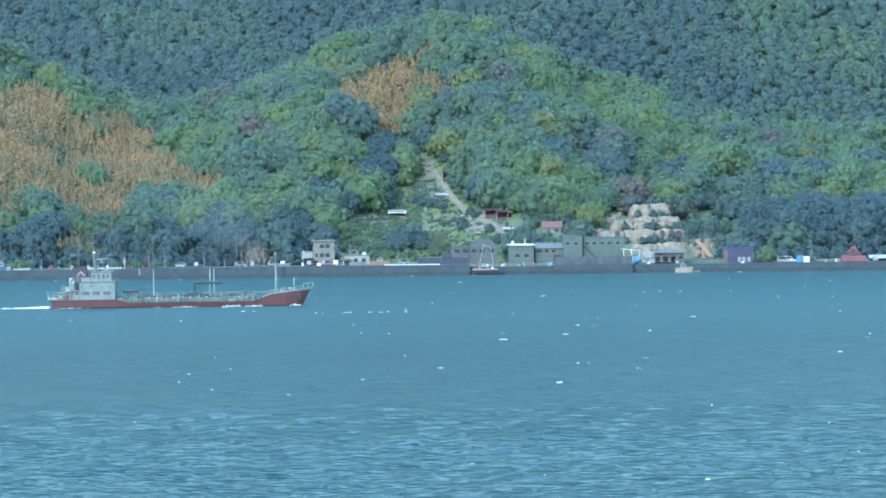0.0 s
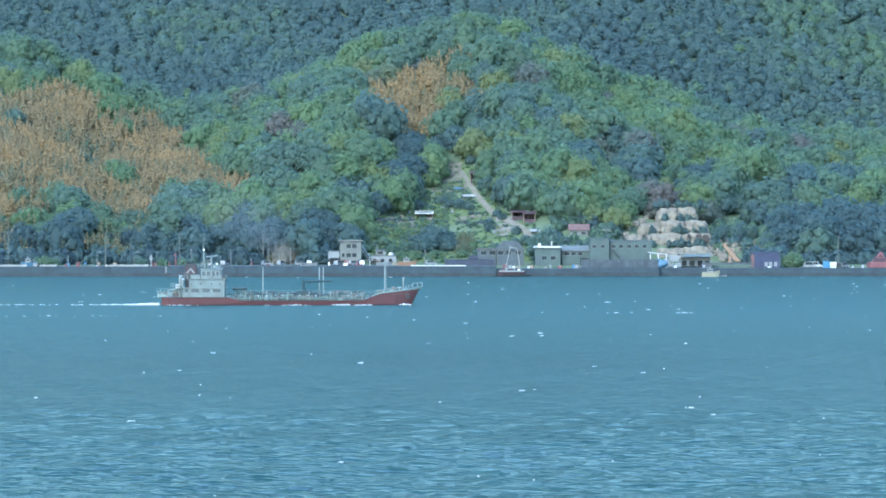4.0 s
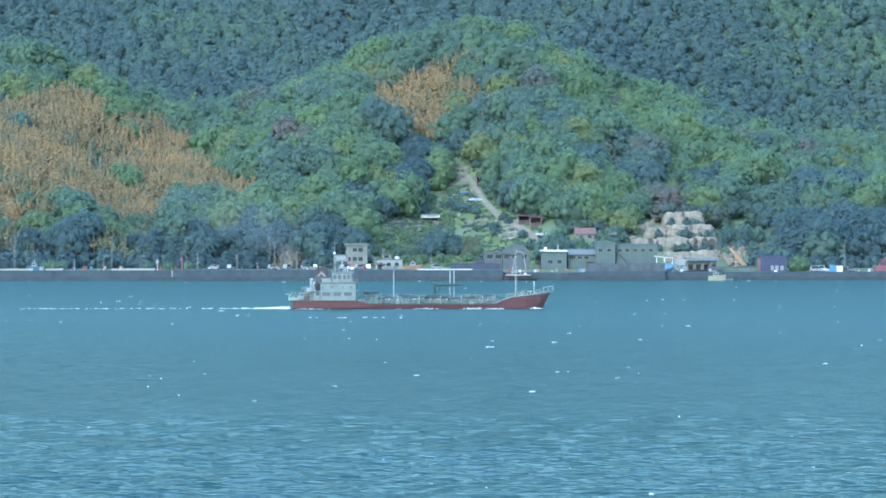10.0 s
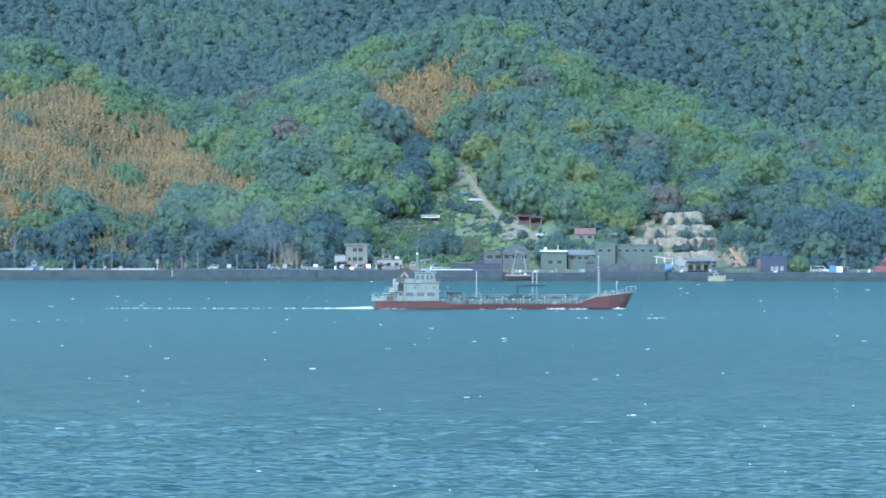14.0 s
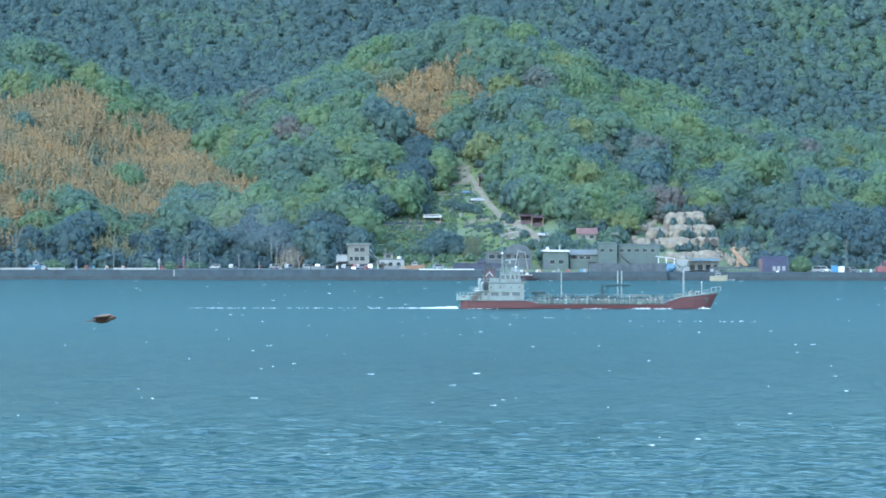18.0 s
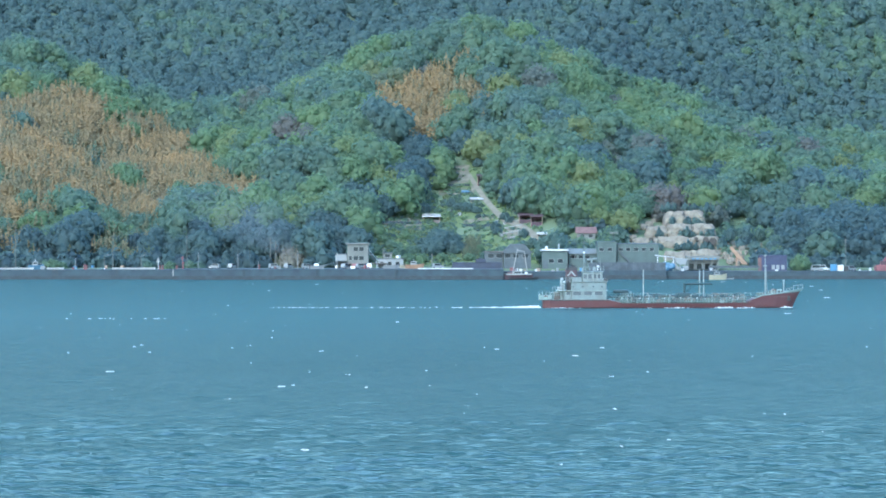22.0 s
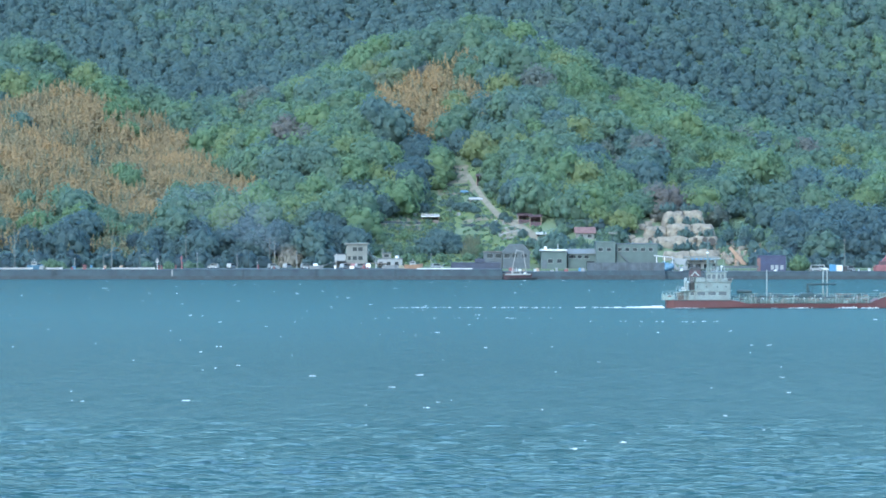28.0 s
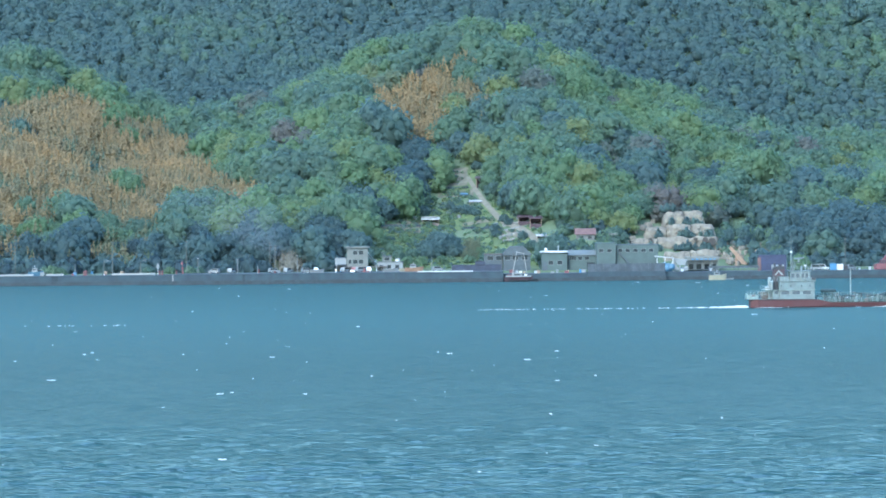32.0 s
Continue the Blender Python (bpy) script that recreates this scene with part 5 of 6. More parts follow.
s = thing("beacon", pose(-91.93, 1300, 3), "white triangular harbour sign on a post", "beacon")
part("post", R(((0, 0, 0), (0, 0, 2.6), 0.1)), STEEL, s)
part("topmark", P([(-0.6, 2.4), (0.6, 2.4), (0.12, 3.8), (-0.12, 3.8)], -0.1, 0.1), WHITE, s)


# ---- vehicles ----
def car(x, y, z, turn, paint, label, long=3.6, tall=1.55):
    c = thing("car", pose(x, y, z, 0, 0, turn), label, "car", "cars parked along the quay")
    h = long / 2
    part("body", P([(-h, 0.35), (h, 0.35), (h, 0.75), (h * 0.55, 0.95), (-h, 0.98)], -0.78, 0.78), paint, c)
    part("cabin", P([(-h * 0.96, 0.95), (h * 0.6, 0.93), (h * 0.25, tall), (-h * 0.86, tall)], -0.7, 0.7), paint, c)
    for s in (-1, 1):
        part("side_window", P([(-h * 0.85, 1.02), (h * 0.45, 1.02), (h * 0.2, tall - 0.1), (-h * 0.78, tall - 0.1)], s * 0.705, s * 0.725), GLASS_DARK, c)
        part("headlight", B((h - 0.05, h + 0.03, s * 0.62 - 0.12, s * 0.62 + 0.12, 0.6, 0.74)), WHITE, c)
    for a in (-0.62, 0.62):
        for s in (-1, 1):
            w = part("wheel", R(((a * h, s * 0.62, 0.3), (a * h, s * 0.8, 0.3), 0.3, 0.3, 10)), RUBBER, c)
            part("rim", R(((a * h, s * 0.795, 0.3), (a * h, s * 0.815, 0.3), 0.17, 0.17, 8)), SILVER, w)


for u, y, turn, paint, lab in ((-130.60, 1306, 10, WHITE, "white kei van parked on the quay"), (-74.05, 1304, 160, WHITE, "white kei truck parked on the quay"), (-68.50, 1306, 70, WHITE, "white hatchback parked on the quay"),
                               (-54.67, 1303, 25, WHITE, "white hatchback parked on the quay"), (-50.15, 1304, 60, WHITE, "white hatchback parked on the quay"), (-44.07, 1302, 20, WHITE, "white kei truck parked on the quay"),
                               (-41.25, 1305, 95, SILVER, "silver hatchback parked on the quay"), (-31.73, 1304, 60, WHITE, "white hatchback parked on the quay"), (-28.84, 1305, 85, RED, "red hatchback parked on the quay"),
                               (-26.81, 1304, 40, WHITE, "white hatchback parked on the quay"), (-24.09, 1305, 90, SILVER, "silver hatchback parked on the quay"), (-1.83, 1305, 20, WHITE, "white kei truck parked on the quay"),
                               (120.46, 1303, 5, WHITE, "white van parked on the quay"), (122.56, 1306, 0, SILVER, "silver van parked on the quay"), (131.39, 1303, 40, WHITE, "white car parked on the quay"),
                               (14.91, 1316, 90, WHITE, "white van parked by the shed"), (150.05, 1302, 90, WHITE, "white car parked on the quay")):
    car(u, y, 3.3 if -86 < u < 19 and y < 1312 else (3.1 if u < 0 else (2.5 if y < 1312 else 3.0)), turn, paint, lab, 4.2 if "van" in lab else 3.6, 1.9 if "van" in lab else 1.6)


# ---- boats ----
def boat(x, y, z, long, wide, deep, paint, label, turn=0.0, cabin=None, name="boat", group="boats at the shore"):
    b = thing(name, pose(x, y, z, 0, 0, turn), label, "boat", group)
    bm = bmesh.new()
    rows = []
    for i in range(8):
        s = i / 7
        w = wide / 2 * (0.8 + 0.2 * s if s < 0.4 else math.sqrt(max(0.003, 1 - ((s - 0.4) / 0.6) ** 2)))
        px = (s - 0.5) * long
        top = deep * (1 + 0.35 * max(0, s - 0.4) ** 2 * 3)
        rows.append([bm.verts.new((px - 0.25 * deep * s, -w * 0.55, -0.3)), bm.verts.new((px, -w, top)), bm.verts.new((px, -w * 0.82, top)), bm.verts.new((px, -w * 0.75, top * 0.55)),
                     bm.verts.new((px, w * 0.75, top * 0.55)), bm.verts.new((px, w * 0.82, top)), bm.verts.new((px, w, top)), bm.verts.new((px - 0.25 * deep * s, w * 0.55, -0.3))])
    for a, c in zip(rows, rows[1:]):
        for i in range(8):
            bm.faces.new((a[i], a[(i + 1) % 8], c[(i + 1) % 8], c[i]))
    bm.faces.new(rows[0][::-1])
    bm.faces.new(rows[-1])
    part("hull", bm, paint, b)
    part("thwart", B((-long * 0.2, -long * 0.14, -wide * 0.4, wide * 0.4, deep * 0.72, deep * 0.8), (long * 0.1, long * 0.16, -wide * 0.36, wide * 0.36, deep * 0.72, deep * 0.8)), WOOD, b)
    part("outboard", B((-long / 2 - 0.35, -long / 2, -0.2, 0.2, deep * 0.5, deep + 0.5), bevel=0.06), BLACK, b)
    if cabin:
        c = part("cabin", P([(-long * 0.22, deep * 0.7), (long * 0.16, deep * 0.7), (long * 0.08, deep + cabin), (-long * 0.2, deep + cabin)], -wide * 0.34, wide * 0.34), WHITE, b)
        part("cabin_window", B((-long * 0.17, long * 0.06, -wide * 0.345, wide * 0.345, deep + cabin * 0.45, deep + cabin * 0.8)), GLASS_DARK, c)
        part("cabin_roof", B((-long * 0.24, long * 0.13, -wide * 0.38, wide * 0.38, deep + cabin, deep + cabin + 0.1)), WHITE, c)
        part("mast", R(((-long * 0.05, 0, deep + cabin), (-long * 0.05, 0, deep + cabin * 1.9), 0.06)), STEEL, b)
    return b


# small craft drawn up along the left quay
for u, ln, lab in ((-140.11, 6.0, "white open boat drawn up on the quay"), (-135.38, 6.5, "white open boat drawn up on the quay"), (-125.19, 5.5, "white open boat drawn up on the quay"), (-112.27, 4.5, "pale green open boat drawn up on the quay"),
                   (-104.08, 5.5, "white open boat drawn up on the quay"), (-99.71, 6.5, "white open boat drawn up on the quay"), (-95.71, 5.5, "white open boat drawn up on the quay")):
    boat(u, 1301.5, 3.35, ln, 1.7, 0.3, SHIP_GREEN if "green" in lab else BRIGHT_ROOF, lab)
boat(-131.58, 1303, 3.4, 5.0, 2.0, 1.0, TARP, "light blue cabin boat on the quay", cabin=1.1)
boat(-17.09, 1300.5, 3.55, 5.0, 1.9, 0.8, WHITE, "white open boat drawn up on the quay")
boat(-9.47, 1302, 3.6, 6.0, 2.0, 1.0, ORANGE, "orange and white cabin boat on the quay", cabin=1.0)
boat(-12.06, 1306, 3.6, 4.5, 1.8, 0.8, YELLOW, "yellow open boat drawn up on the quay")
boat(-40.73, 1300.5, 3.55, 4.5, 1.7, 0.7, WHITE, "white open boat drawn up on the quay")
boat(87.10, 1284, 0.15, 5.6, 2.2, 1.35, YELLOW, "faded yellow motor boat lying off the quay", cabin=0.9)
boat(90.94, 1287, 0.1, 3.0, 1.2, 0.35, WHITE, "white dinghy lying off the quay")
boat(25.54, 1286.5, 0.1, 9.5, 2.2, 0.5, BLACK, "low dark workboat beside the quay")
# fishing boat with its A-frame
fb = boat(23.98, 1289.5, 0.15, 9.0, 2.8, 1.3, MAROON, "old fishing boat with white rails and gallows", cabin=1.2, name="fishing_boat")
part("bulwark_rail", B((-4.2, 4.0, -1.42, -1.3, 1.35, 1.75)), WHITE, fb, "white rail")
part("gallows", R(((-2.2, -1.0, 1.3), (-0.5, 0, 9.6), 0.12), ((-2.2, 1.0, 1.3), (-0.5, 0, 9.6), 0.12), ((2.8, -1.0, 1.3), (1.6, 0, 9.0), 0.12), ((2.8, 1.0, 1.3), (1.6, 0, 9.0), 0.12), ((-0.5, 0, 9.2), (1.6, 0, 8.8), 0.1)), PALE_CONCRETE, fb, "grey steel gallows frame")
part("net_heap", B((-3.8, -1.6, -1.0, 1.0, 1.3, 2.1), bevel=0.3), RED_TILE, fb)
part("winch", R(((2.2, -0.8, 1.9), (2.2, 0.8, 1.9), 0.4, 0.4, 10)), STEEL, fb)
# dark barge behind the pier and the pale pontoon
bg = thing("barge", pose(0, 0, 0), "dark navy barge hull with a small deckhouse", "barge")
part("hull", P([(2.37, 3.0), (18.27, 3.0), (18.63, 5.27), (2.92, 5.27)], 1303, 1309), NAVY, bg)
part("deckhouse", B((10.23, 13.52, 1304, 1307, 5.27, 6.37), bevel=0.15), NAVY, bg)
part("deckhouse_roof", B((10.96, 12.60, 1304, 1307, 6.37, 6.55)), NAVY, bg)
part("gunwale", B((2.74, 18.63, 1302.9, 1303, 5.09, 5.27)), NAVY, bg)
pn = thing("pontoon", pose(0, 0, 0), "pale concrete landing deck along the quay edge", "pontoon")
for i in range(5):
    part("deck_panel", B((-8.30 + i * 3.55, -8.30 + i * 3.55 + 3.5, 1289.3, 1292, 3.31, 3.62)), BRIGHT_ROOF, pn)

# the low causeway of pale crates and gear along the road
gear = random.Random(21)
for i in range(46):
    u = gear.choice((gear.uniform(-140, -95), gear.uniform(-60, -10), gear.uniform(20, 46), gear.uniform(75, 150)))
    y = gear.uniform(1301, 1309)
    z = 3.3 if -86 < u < 19 else (3.1 if u < 0 else (2.5 if u > 46 else 2.4))
    w, h = gear.uniform(0.5, 1.5), gear.uniform(0.4, 1.2)
    m, lab = gear.choice(((WHITE, "white fish crate stacked on the quay"), (BLUE, "blue plastic fish crate on the quay"), (WOOD, "weathered wooden crate on the quay"), (SILVER, "grey plastic crate on the quay"), (RED, "red plastic drum crate on the quay")))
    c = thing("crate", pose(u, y, z, 0, 0, gear.uniform(-20, 20)), lab, "crate", "crates on the quay")
    part("box_body", B((-w / 2, w / 2, -w / 3, w / 3, 0, h), bevel=0.04), m, c)
    part("rim", B((-w / 2 - 0.04, w / 2 + 0.04, -w / 3 - 0.04, w / 3 + 0.04, h - 0.08, h - 0.02)), m, c)


# ---- the terraced fields ----
def drape(name, x0, x1, y0, y1, material, label, category, lift=0.2, ragged=0.6, kind="structure", slant=0.0):
    """A plot that follows the slope, with uneven edges."""
    nx, ny = max(3, int((x1 - x0) / 1.5)), max(3, int((y1 - y0) / 1.5))
    r = np.random.default_rng(int(abs(x0 * 31 + y0 * 7)))
    X, Y = np.meshgrid(np.linspace(x0, x1, nx), np.linspace(y0, y1, ny))
    X = X + slant * (Y - y0) + r.normal(0, ragged * 0.4, X.shape)
    Y = Y + r.normal(0, ragged * 0.4, Y.shape)
    Z = ground_height(X, Y) + lift + r.uniform(-0.08, 0.08, X.shape)
    top = np.stack([X, Y, Z], -1).reshape(-1, 3)
    f = grid_faces(nx, ny)
    me = sheet_mesh(name, np.concatenate([top, top - (0, 0, 0.6)]), np.concatenate([f, f[:, ::-1] + len(top)]), material)
    return tagged(new(name, me), label, category, kind=kind)


def corner(a, b):
    """The bounds in plan of two opposite corners on the slope."""
    (x0, y0), (x1, y1) = a, b
    return min(x0, x1), max(x0, x1), min(y0, y1), max(y0, y1)


drape("meadow", *corner((-24.3, 1347.2), (31.0, 1377.0)), FIELD, "bright green grassy bank below the terraces", "meadow", 0.1)
drape("meadow", *corner((-3.2, 1416.2), (13.3, 1438.2)), FIELD, "green grass round the upper plot", "meadow", 0.1)
drape("meadow", *corner((-12.4, 1383.8), (23.7, 1402.0)), FIELD, "green grass between the terraces", "meadow", 0.12)
for a, b, m, lab in (((-0.4, 1419.8), (8.8, 1435.8), DRY_SOIL, "pale dry vegetable plot on the upper terrace"), ((-1.6, 1411.2), (10.7, 1416.5), DRY_SOIL, "brown dug plot with crop rows"),
                     ((6.6, 1386.8), (17.1, 1389.5), DRY_SOIL, "pale bare soil plot on the terrace"), ((-23.9, 1378.0), (-7.6, 1388.0), DRY_SOIL, "pale earth terrace edge"),
                     ((19.9, 1367.5), (26.2, 1375.8), DRY_SOIL, "grey stepped plot beside the path")):
    drape("field_plot", *corner(a, b), m, lab, "field", 0.28)
# crop rows on the plots
rows_rng = random.Random(9)
for i in range(5):
    x0, y0 = -0.4, 1412.5
    part_y = y0 + i * 1.7
    drape("crop_row", x0 - 1, x0 + 9.5, part_y, part_y + 0.6, FIELD, "row of low green vegetables", "crops", 0.5, 0.2, kind="stuff")
for i in range(4):
    x0, y0 = 20.3, 1368.2
    w = thing("garden_wall", pose(0, 0, 0), "low grey stone garden wall", "wall", "terrace walls")
    yy = y0 + i * 4.2
    for j in range(7):
        zz = float(ground_height(x0 + j * 0.9, yy))
        part("stone", B((x0 + j * 0.9, x0 + j * 0.9 + 0.84, yy - 0.2, yy + 0.2, zz - 0.2, zz + 0.75), bevel=0.08), PALE_CONCRETE, w)
for (xa, ya), (xb, yb), lab in (((-0.4, 1419.2), (9.1, 1417.8), "dark stone retaining wall under the plot"), ((6.6, 1385.2), (19.5, 1380.0), "dark stone retaining wall under the plot"), ((-24.8, 1377.0), (-7.6, 1384.8), "earth retaining wall of the terrace")):
    w = thing("garden_wall", pose(0, 0, 0), lab, "wall", "terrace walls")
    k = int((xb - xa) / 0.9)
    for j in range(k):
        px, py = xa + (xb - xa) * j / k, ya + (yb - ya) * j / k
        zz = float(ground_height(px, py))
        part("stone", B((px, px + 0.86, py - 0.2, py + 0.25, zz - 0.2, zz + 0.7 + 0.2 * rows_rng.random()), bevel=0.07), CONCRETE, w)

# the path up the valley
PATH_RUN = [(8.8, 1427.0), (11.5, 1414.8), (14.5, 1402.8), (17.9, 1391.8), (21.1, 1382.8), (26.2, 1375.8), (30.6, 1366.8), (31.9, 1358.0)]


def near_path(x, y, reach):
    for (x0, y0), (x1, y1) in zip(PATH_RUN, PATH_RUN[1:]):
        s = min(1, max(0, ((x - x0) * (x1 - x0) + (y - y0) * (y1 - y0)) / ((x1 - x0) ** 2 + (y1 - y0) ** 2)))
        if math.hypot(x - x0 - s * (x1 - x0), y - y0 - s * (y1 - y0)) < reach:
            return True
    return False


def build_path():
    run = PATH_RUN
    V, F = [], []
    for i in range(len(run) - 1):
        (x0, y0), (x1, y1) = run[i], run[i + 1]
        for j in range(6):
            s = j / 6
            x, y = x0 + (x1 - x0) * s, y0 + (y1 - y0) * s
            d = Vector((x1 - x0, y1 - y0)).normalized()
            w = 0.65 + 0.09 * i
            for k in (-w, w):
                px, py = x + d.y * k * 1.2, y - d.x * k
                V.append((px, py, float(ground_height(px, py)) + 0.38))
    for i in range(0, len(V) - 2, 2):
        F.append((i, i + 1, i + 3, i + 2))
    n = len(V)
    V += [(x, y, z - 0.6) for x, y, z in V]
    F += [(d + n, c + n, b + n, a + n) for a, b, c, d in F]
    tagged(new("path", sheet_mesh("path", V, F, TRACK)), "sandy track climbing through the terraces", "path", kind="structure")


build_path()


def open_shed(x, y, w, d, h, roof, wall, label):
    z = float(ground_height(x, y))
    s = thing("field_shed", pose(x, y, z), label, "shed", "sheds on the terraces")
    for px in (-w / 2, w / 2 - 0.2):
        for py in (0, d - 0.2):
            part("post", B((px, px + 0.2, py, py + 0.2, -0.8, h)), WOOD, s)
    part("back_wall", B((-w / 2, w / 2, d - 0.15, d, -0.8, h)), wall, s)
    part("side_wall", B((-w / 2, -w / 2 + 0.1, 0.2, d - 0.2, -0.5, h * 0.9)), wall, s)
    part("side_wall", B((w / 2 - 0.1, w / 2, 0.2, d - 0.2, -0.5, h * 0.9)), wall, s)
    part("front_board", B((-w / 2 + 0.2, w / 2 - 0.2, -0.05, 0.03, -0.5, h * 0.45)), wall, s)
    k = 6
    for i in range(k):
        bm = bmesh.new()
        a = -w / 2 - 0.3 + (w + 0.6) * i / k
        v = [bm.verts.new(p) for p in ((a, -0.5, h - 0.05), (a + (w + 0.6) / k - 0.03, -0.5, h - 0.05), (a + (w + 0.6) / k - 0.03, d + 0.3, h + 0.5), (a, d + 0.3, h + 0.5))]
        u = [bm.verts.new(p.co + Vector((0, 0, 0.35 if i % 2 else 0.3))) for p in v]
        bm.faces.new(v)
        bm.faces.new(u)
        for q in range(4):
            bm.faces.new((v[q], v[(q + 1) % 4], u[(q + 1) % 4], u[q]))
        bmesh.ops.recalc_face_normals(bm, faces=bm.faces)
        part("roof_sheet", bm, roof, s)
    return s


s = open_shed(*(-4.3, 1387.2), 5.8, 4.0, 2.1, BRIGHT_ROOF, PIPE_BROWN, "low field shed with a white sheet roof")
part("upper_roof", B((-3.0, 2.2, 0.5, 4.4, 2.9, 3.1)), BRIGHT_ROOF, s)
open_shed(*(11.4, 1404.0), 4.2, 2.0, 0.6, WHITE_ROOF, PALE_GREEN, "low white cold frame beside the track")
open_shed(*(13.9, 1416.0), 4.4, 3.5, 3.2, MAROON, MAROON, "dark red-brown sheet shed on the upper terrace")
open_shed(*(28.1, 1378.2), 5.0, 4.0, 2.6, MAROON, MAROON, "maroon sheet shed beside the track")
open_shed(*(31.5, 1374.0), 4.0, 4.0, 3.2, MAROON, MAROON, "maroon sheet shed beside the track")
open_shed(*(7.5, 1410.8), 2.2, 2.0, 0.9, TARP, TARP, "small blue tarpaulin shelter")
open_shed(*(-22.9, 1377.8), 2.4, 2.0, 1.2, WHITE_ROOF, WOOD, "small white-roofed tool shelter")
open_shed(*(33.2, 1364.0), 3.0, 2.0, 1.4, WHITE_ROOF, PALE_GREEN, "small white-roofed shelter beside the track")
for x, y in ((18.2, 1383.5), (25.9, 1384.0), (19.6, 1371.5), (30.5, 1363.2), (-9.5, 1390.8), (2.1, 1397.0), (5.5, 1394.5), (33.6, 1381.2)):
    z = float(ground_height(x, y))
    t = thing("water_tub", pose(x, y, z), "white plastic water tub on the terrace", "tub", "tubs on the terraces")
    part("tub", R(((0, 0, -0.1), (0, 0, 0.8), 0.6, 0.7, 10)), WHITE, t)
    part("lid", R(((0, 0, 0.8), (0, 0, 0.9), 0.74, 0.7, 10)), WHITE_ROOF, t)


# shrubs and hedges on the open slopes
def shrub(x, y, z, w, h, shape, tint, label="dense dark green shrub on the bank"):
    s = thing("shrub", Matrix.LocRotScale((x, y, z), None, (w, w, h)), label, "shrub", "shrubs on the open slope")
    v, t = shape
    c = new("leaves", sheet_mesh("leaves", v - (0, 0, 0.1), t, FOLIAGE, np.full(len(v), tint), smooth=True))
    c.parent = s
    part("stem", R(((0, 0, -0.3), (0, 0, 0.5), 0.05, 0.03)), BARK, s)
    return s


shr = random.Random(17)
def plant_shrubs(spots, first):
    for i, ((x, y), w, t) in enumerate(spots):
        shrub(x, y, float(ground_height(x, y)), w * shr.uniform(0.9, 1.15), w * shr.uniform(0.85, 1.15), CROWNS[(first + i) % 9], t)


# the bank above the quay
plant_shrubs([((-4.6, 1358.8), 3.4, 0.24), ((-1.7, 1362.5), 4.2, 0.2), ((1.1, 1366.2), 4.6, 0.2), ((4.0, 1361.8), 3.8, 0.22), ((-2.7, 1371.0), 3.6, 0.26), ((-6.1, 1364.8), 3.0, 0.25), ((-17.9, 1360.2), 2.2, 0.45), ((-21.4, 1363.8), 2.4, 0.5), ((-15.0, 1354.2), 2.2, 0.4), ((-13.2, 1369.5), 2.0, 0.55), ((-10.3, 1358.2), 2.2, 0.4), ((-23.5, 1354.5), 2.6, 0.45)], 0)
# hedges between the plots
plant_shrubs([((5.1, 1399.5), 2.0, 0.25), ((8.0, 1397.5), 2.2, 0.28), ((11.3, 1395.0), 1.9, 0.3), ((2.5, 1401.8), 2.0, 0.25), ((17.7, 1378.0), 2.0, 0.2), ((18.1, 1374.0), 1.8, 0.15), ((20.9, 1384.8), 1.7, 0.2), ((22.4, 1381.2), 1.8, 0.18), ((27.0, 1368.0), 2.0, 0.3), ((-6.6, 1395.0), 2.2, 0.12), ((-8.6, 1397.0), 2.4, 0.2), ((22.7, 1401.5), 2.2, 0.45), ((18.9, 1408.0), 2.4, 0.4), ((16.9, 1404.2), 1.8, 0.5)], 4)
# scattered bushes
plant_shrubs([((25.0, 1395.8), 2.3, 0.35), ((12.2, 1433.0), 2.2, 0.3), ((3.2, 1433.5), 1.0, 0.2), ((1.2, 1430.8), 1.0, 0.2), ((4.4, 1428.5), 0.9, 0.2), ((11.9, 1390.2), 1.1, 0.15), ((14.4, 1353.8), 2.2, 0.35), ((19.1, 1355.0), 2.4, 0.4), ((29.6, 1358.5), 2.6, 0.35), ((25.8, 1357.2), 2.4, 0.4), ((8.7, 1353.5), 2.0, 0.5), ((12.2, 1360.5), 1.8, 0.55), ((-12.1, 1350.8), 2.2, 0.5), ((-7.4, 1350.5), 2.0, 0.55), ((-0.8, 1352.5), 2.0, 0.5)], 8)
for u, y, w, t in ((115.43, 1308, 3.6, 0.55), (-126.80, 1312, 2.6, 0.5), (-129.38, 1314, 2.2, 0.45), (-124.23, 1313, 2.0, 0.48), (-88.81, 1312, 2.0, 0.5), (-82.39, 1312, 2.2, 0.45), (-95.86, 1313, 2.0, 0.4), (-79.39, 1314, 1.8, 0.4)):
    shrub(u, y, 2.9, w, w * 1.05, CROWNS[int(w * 7) % 9], t, "rounded bright green bush behind the quay")
dry = []
for i in range(40):
    a = (7.2, 1356.0, 11.1, 1369.2)
    px, py = shr.uniform(a[0], a[2]), shr.uniform(a[1] - 2, a[3])
    dry.append((px, py, float(ground_height(px, py)) - 0.3, 3.0, shr.uniform(3, 5), shr.uniform(0.05, 0.3)))
scatter("dry_canes", PLUMES, dry, BAMBOO, "dry brown canes standing on the bank", "canes")
tufts = []
tr = np.random.default_rng(6)
for i in range(4600):
    px, py = tr.uniform(-28, 36), tr.uniform(1347, 1450)
    z = float(ground_height(px, py))
    if in_field(px, py, z) and z < 36 and not (px > 4 and z < 21 and tr.random() < 0.6) and not near_path(px, py, 1.8) and not (z > 29 and px < 12 and tr.random() < 0.8):
        w = tr.uniform(0.35, 1.05)
        tufts.append((px, py, z - 0.1, w, w * tr.uniform(0.6, 1.1), np.clip(tr.normal(0.5, 0.16), 0.1, 0.8)))
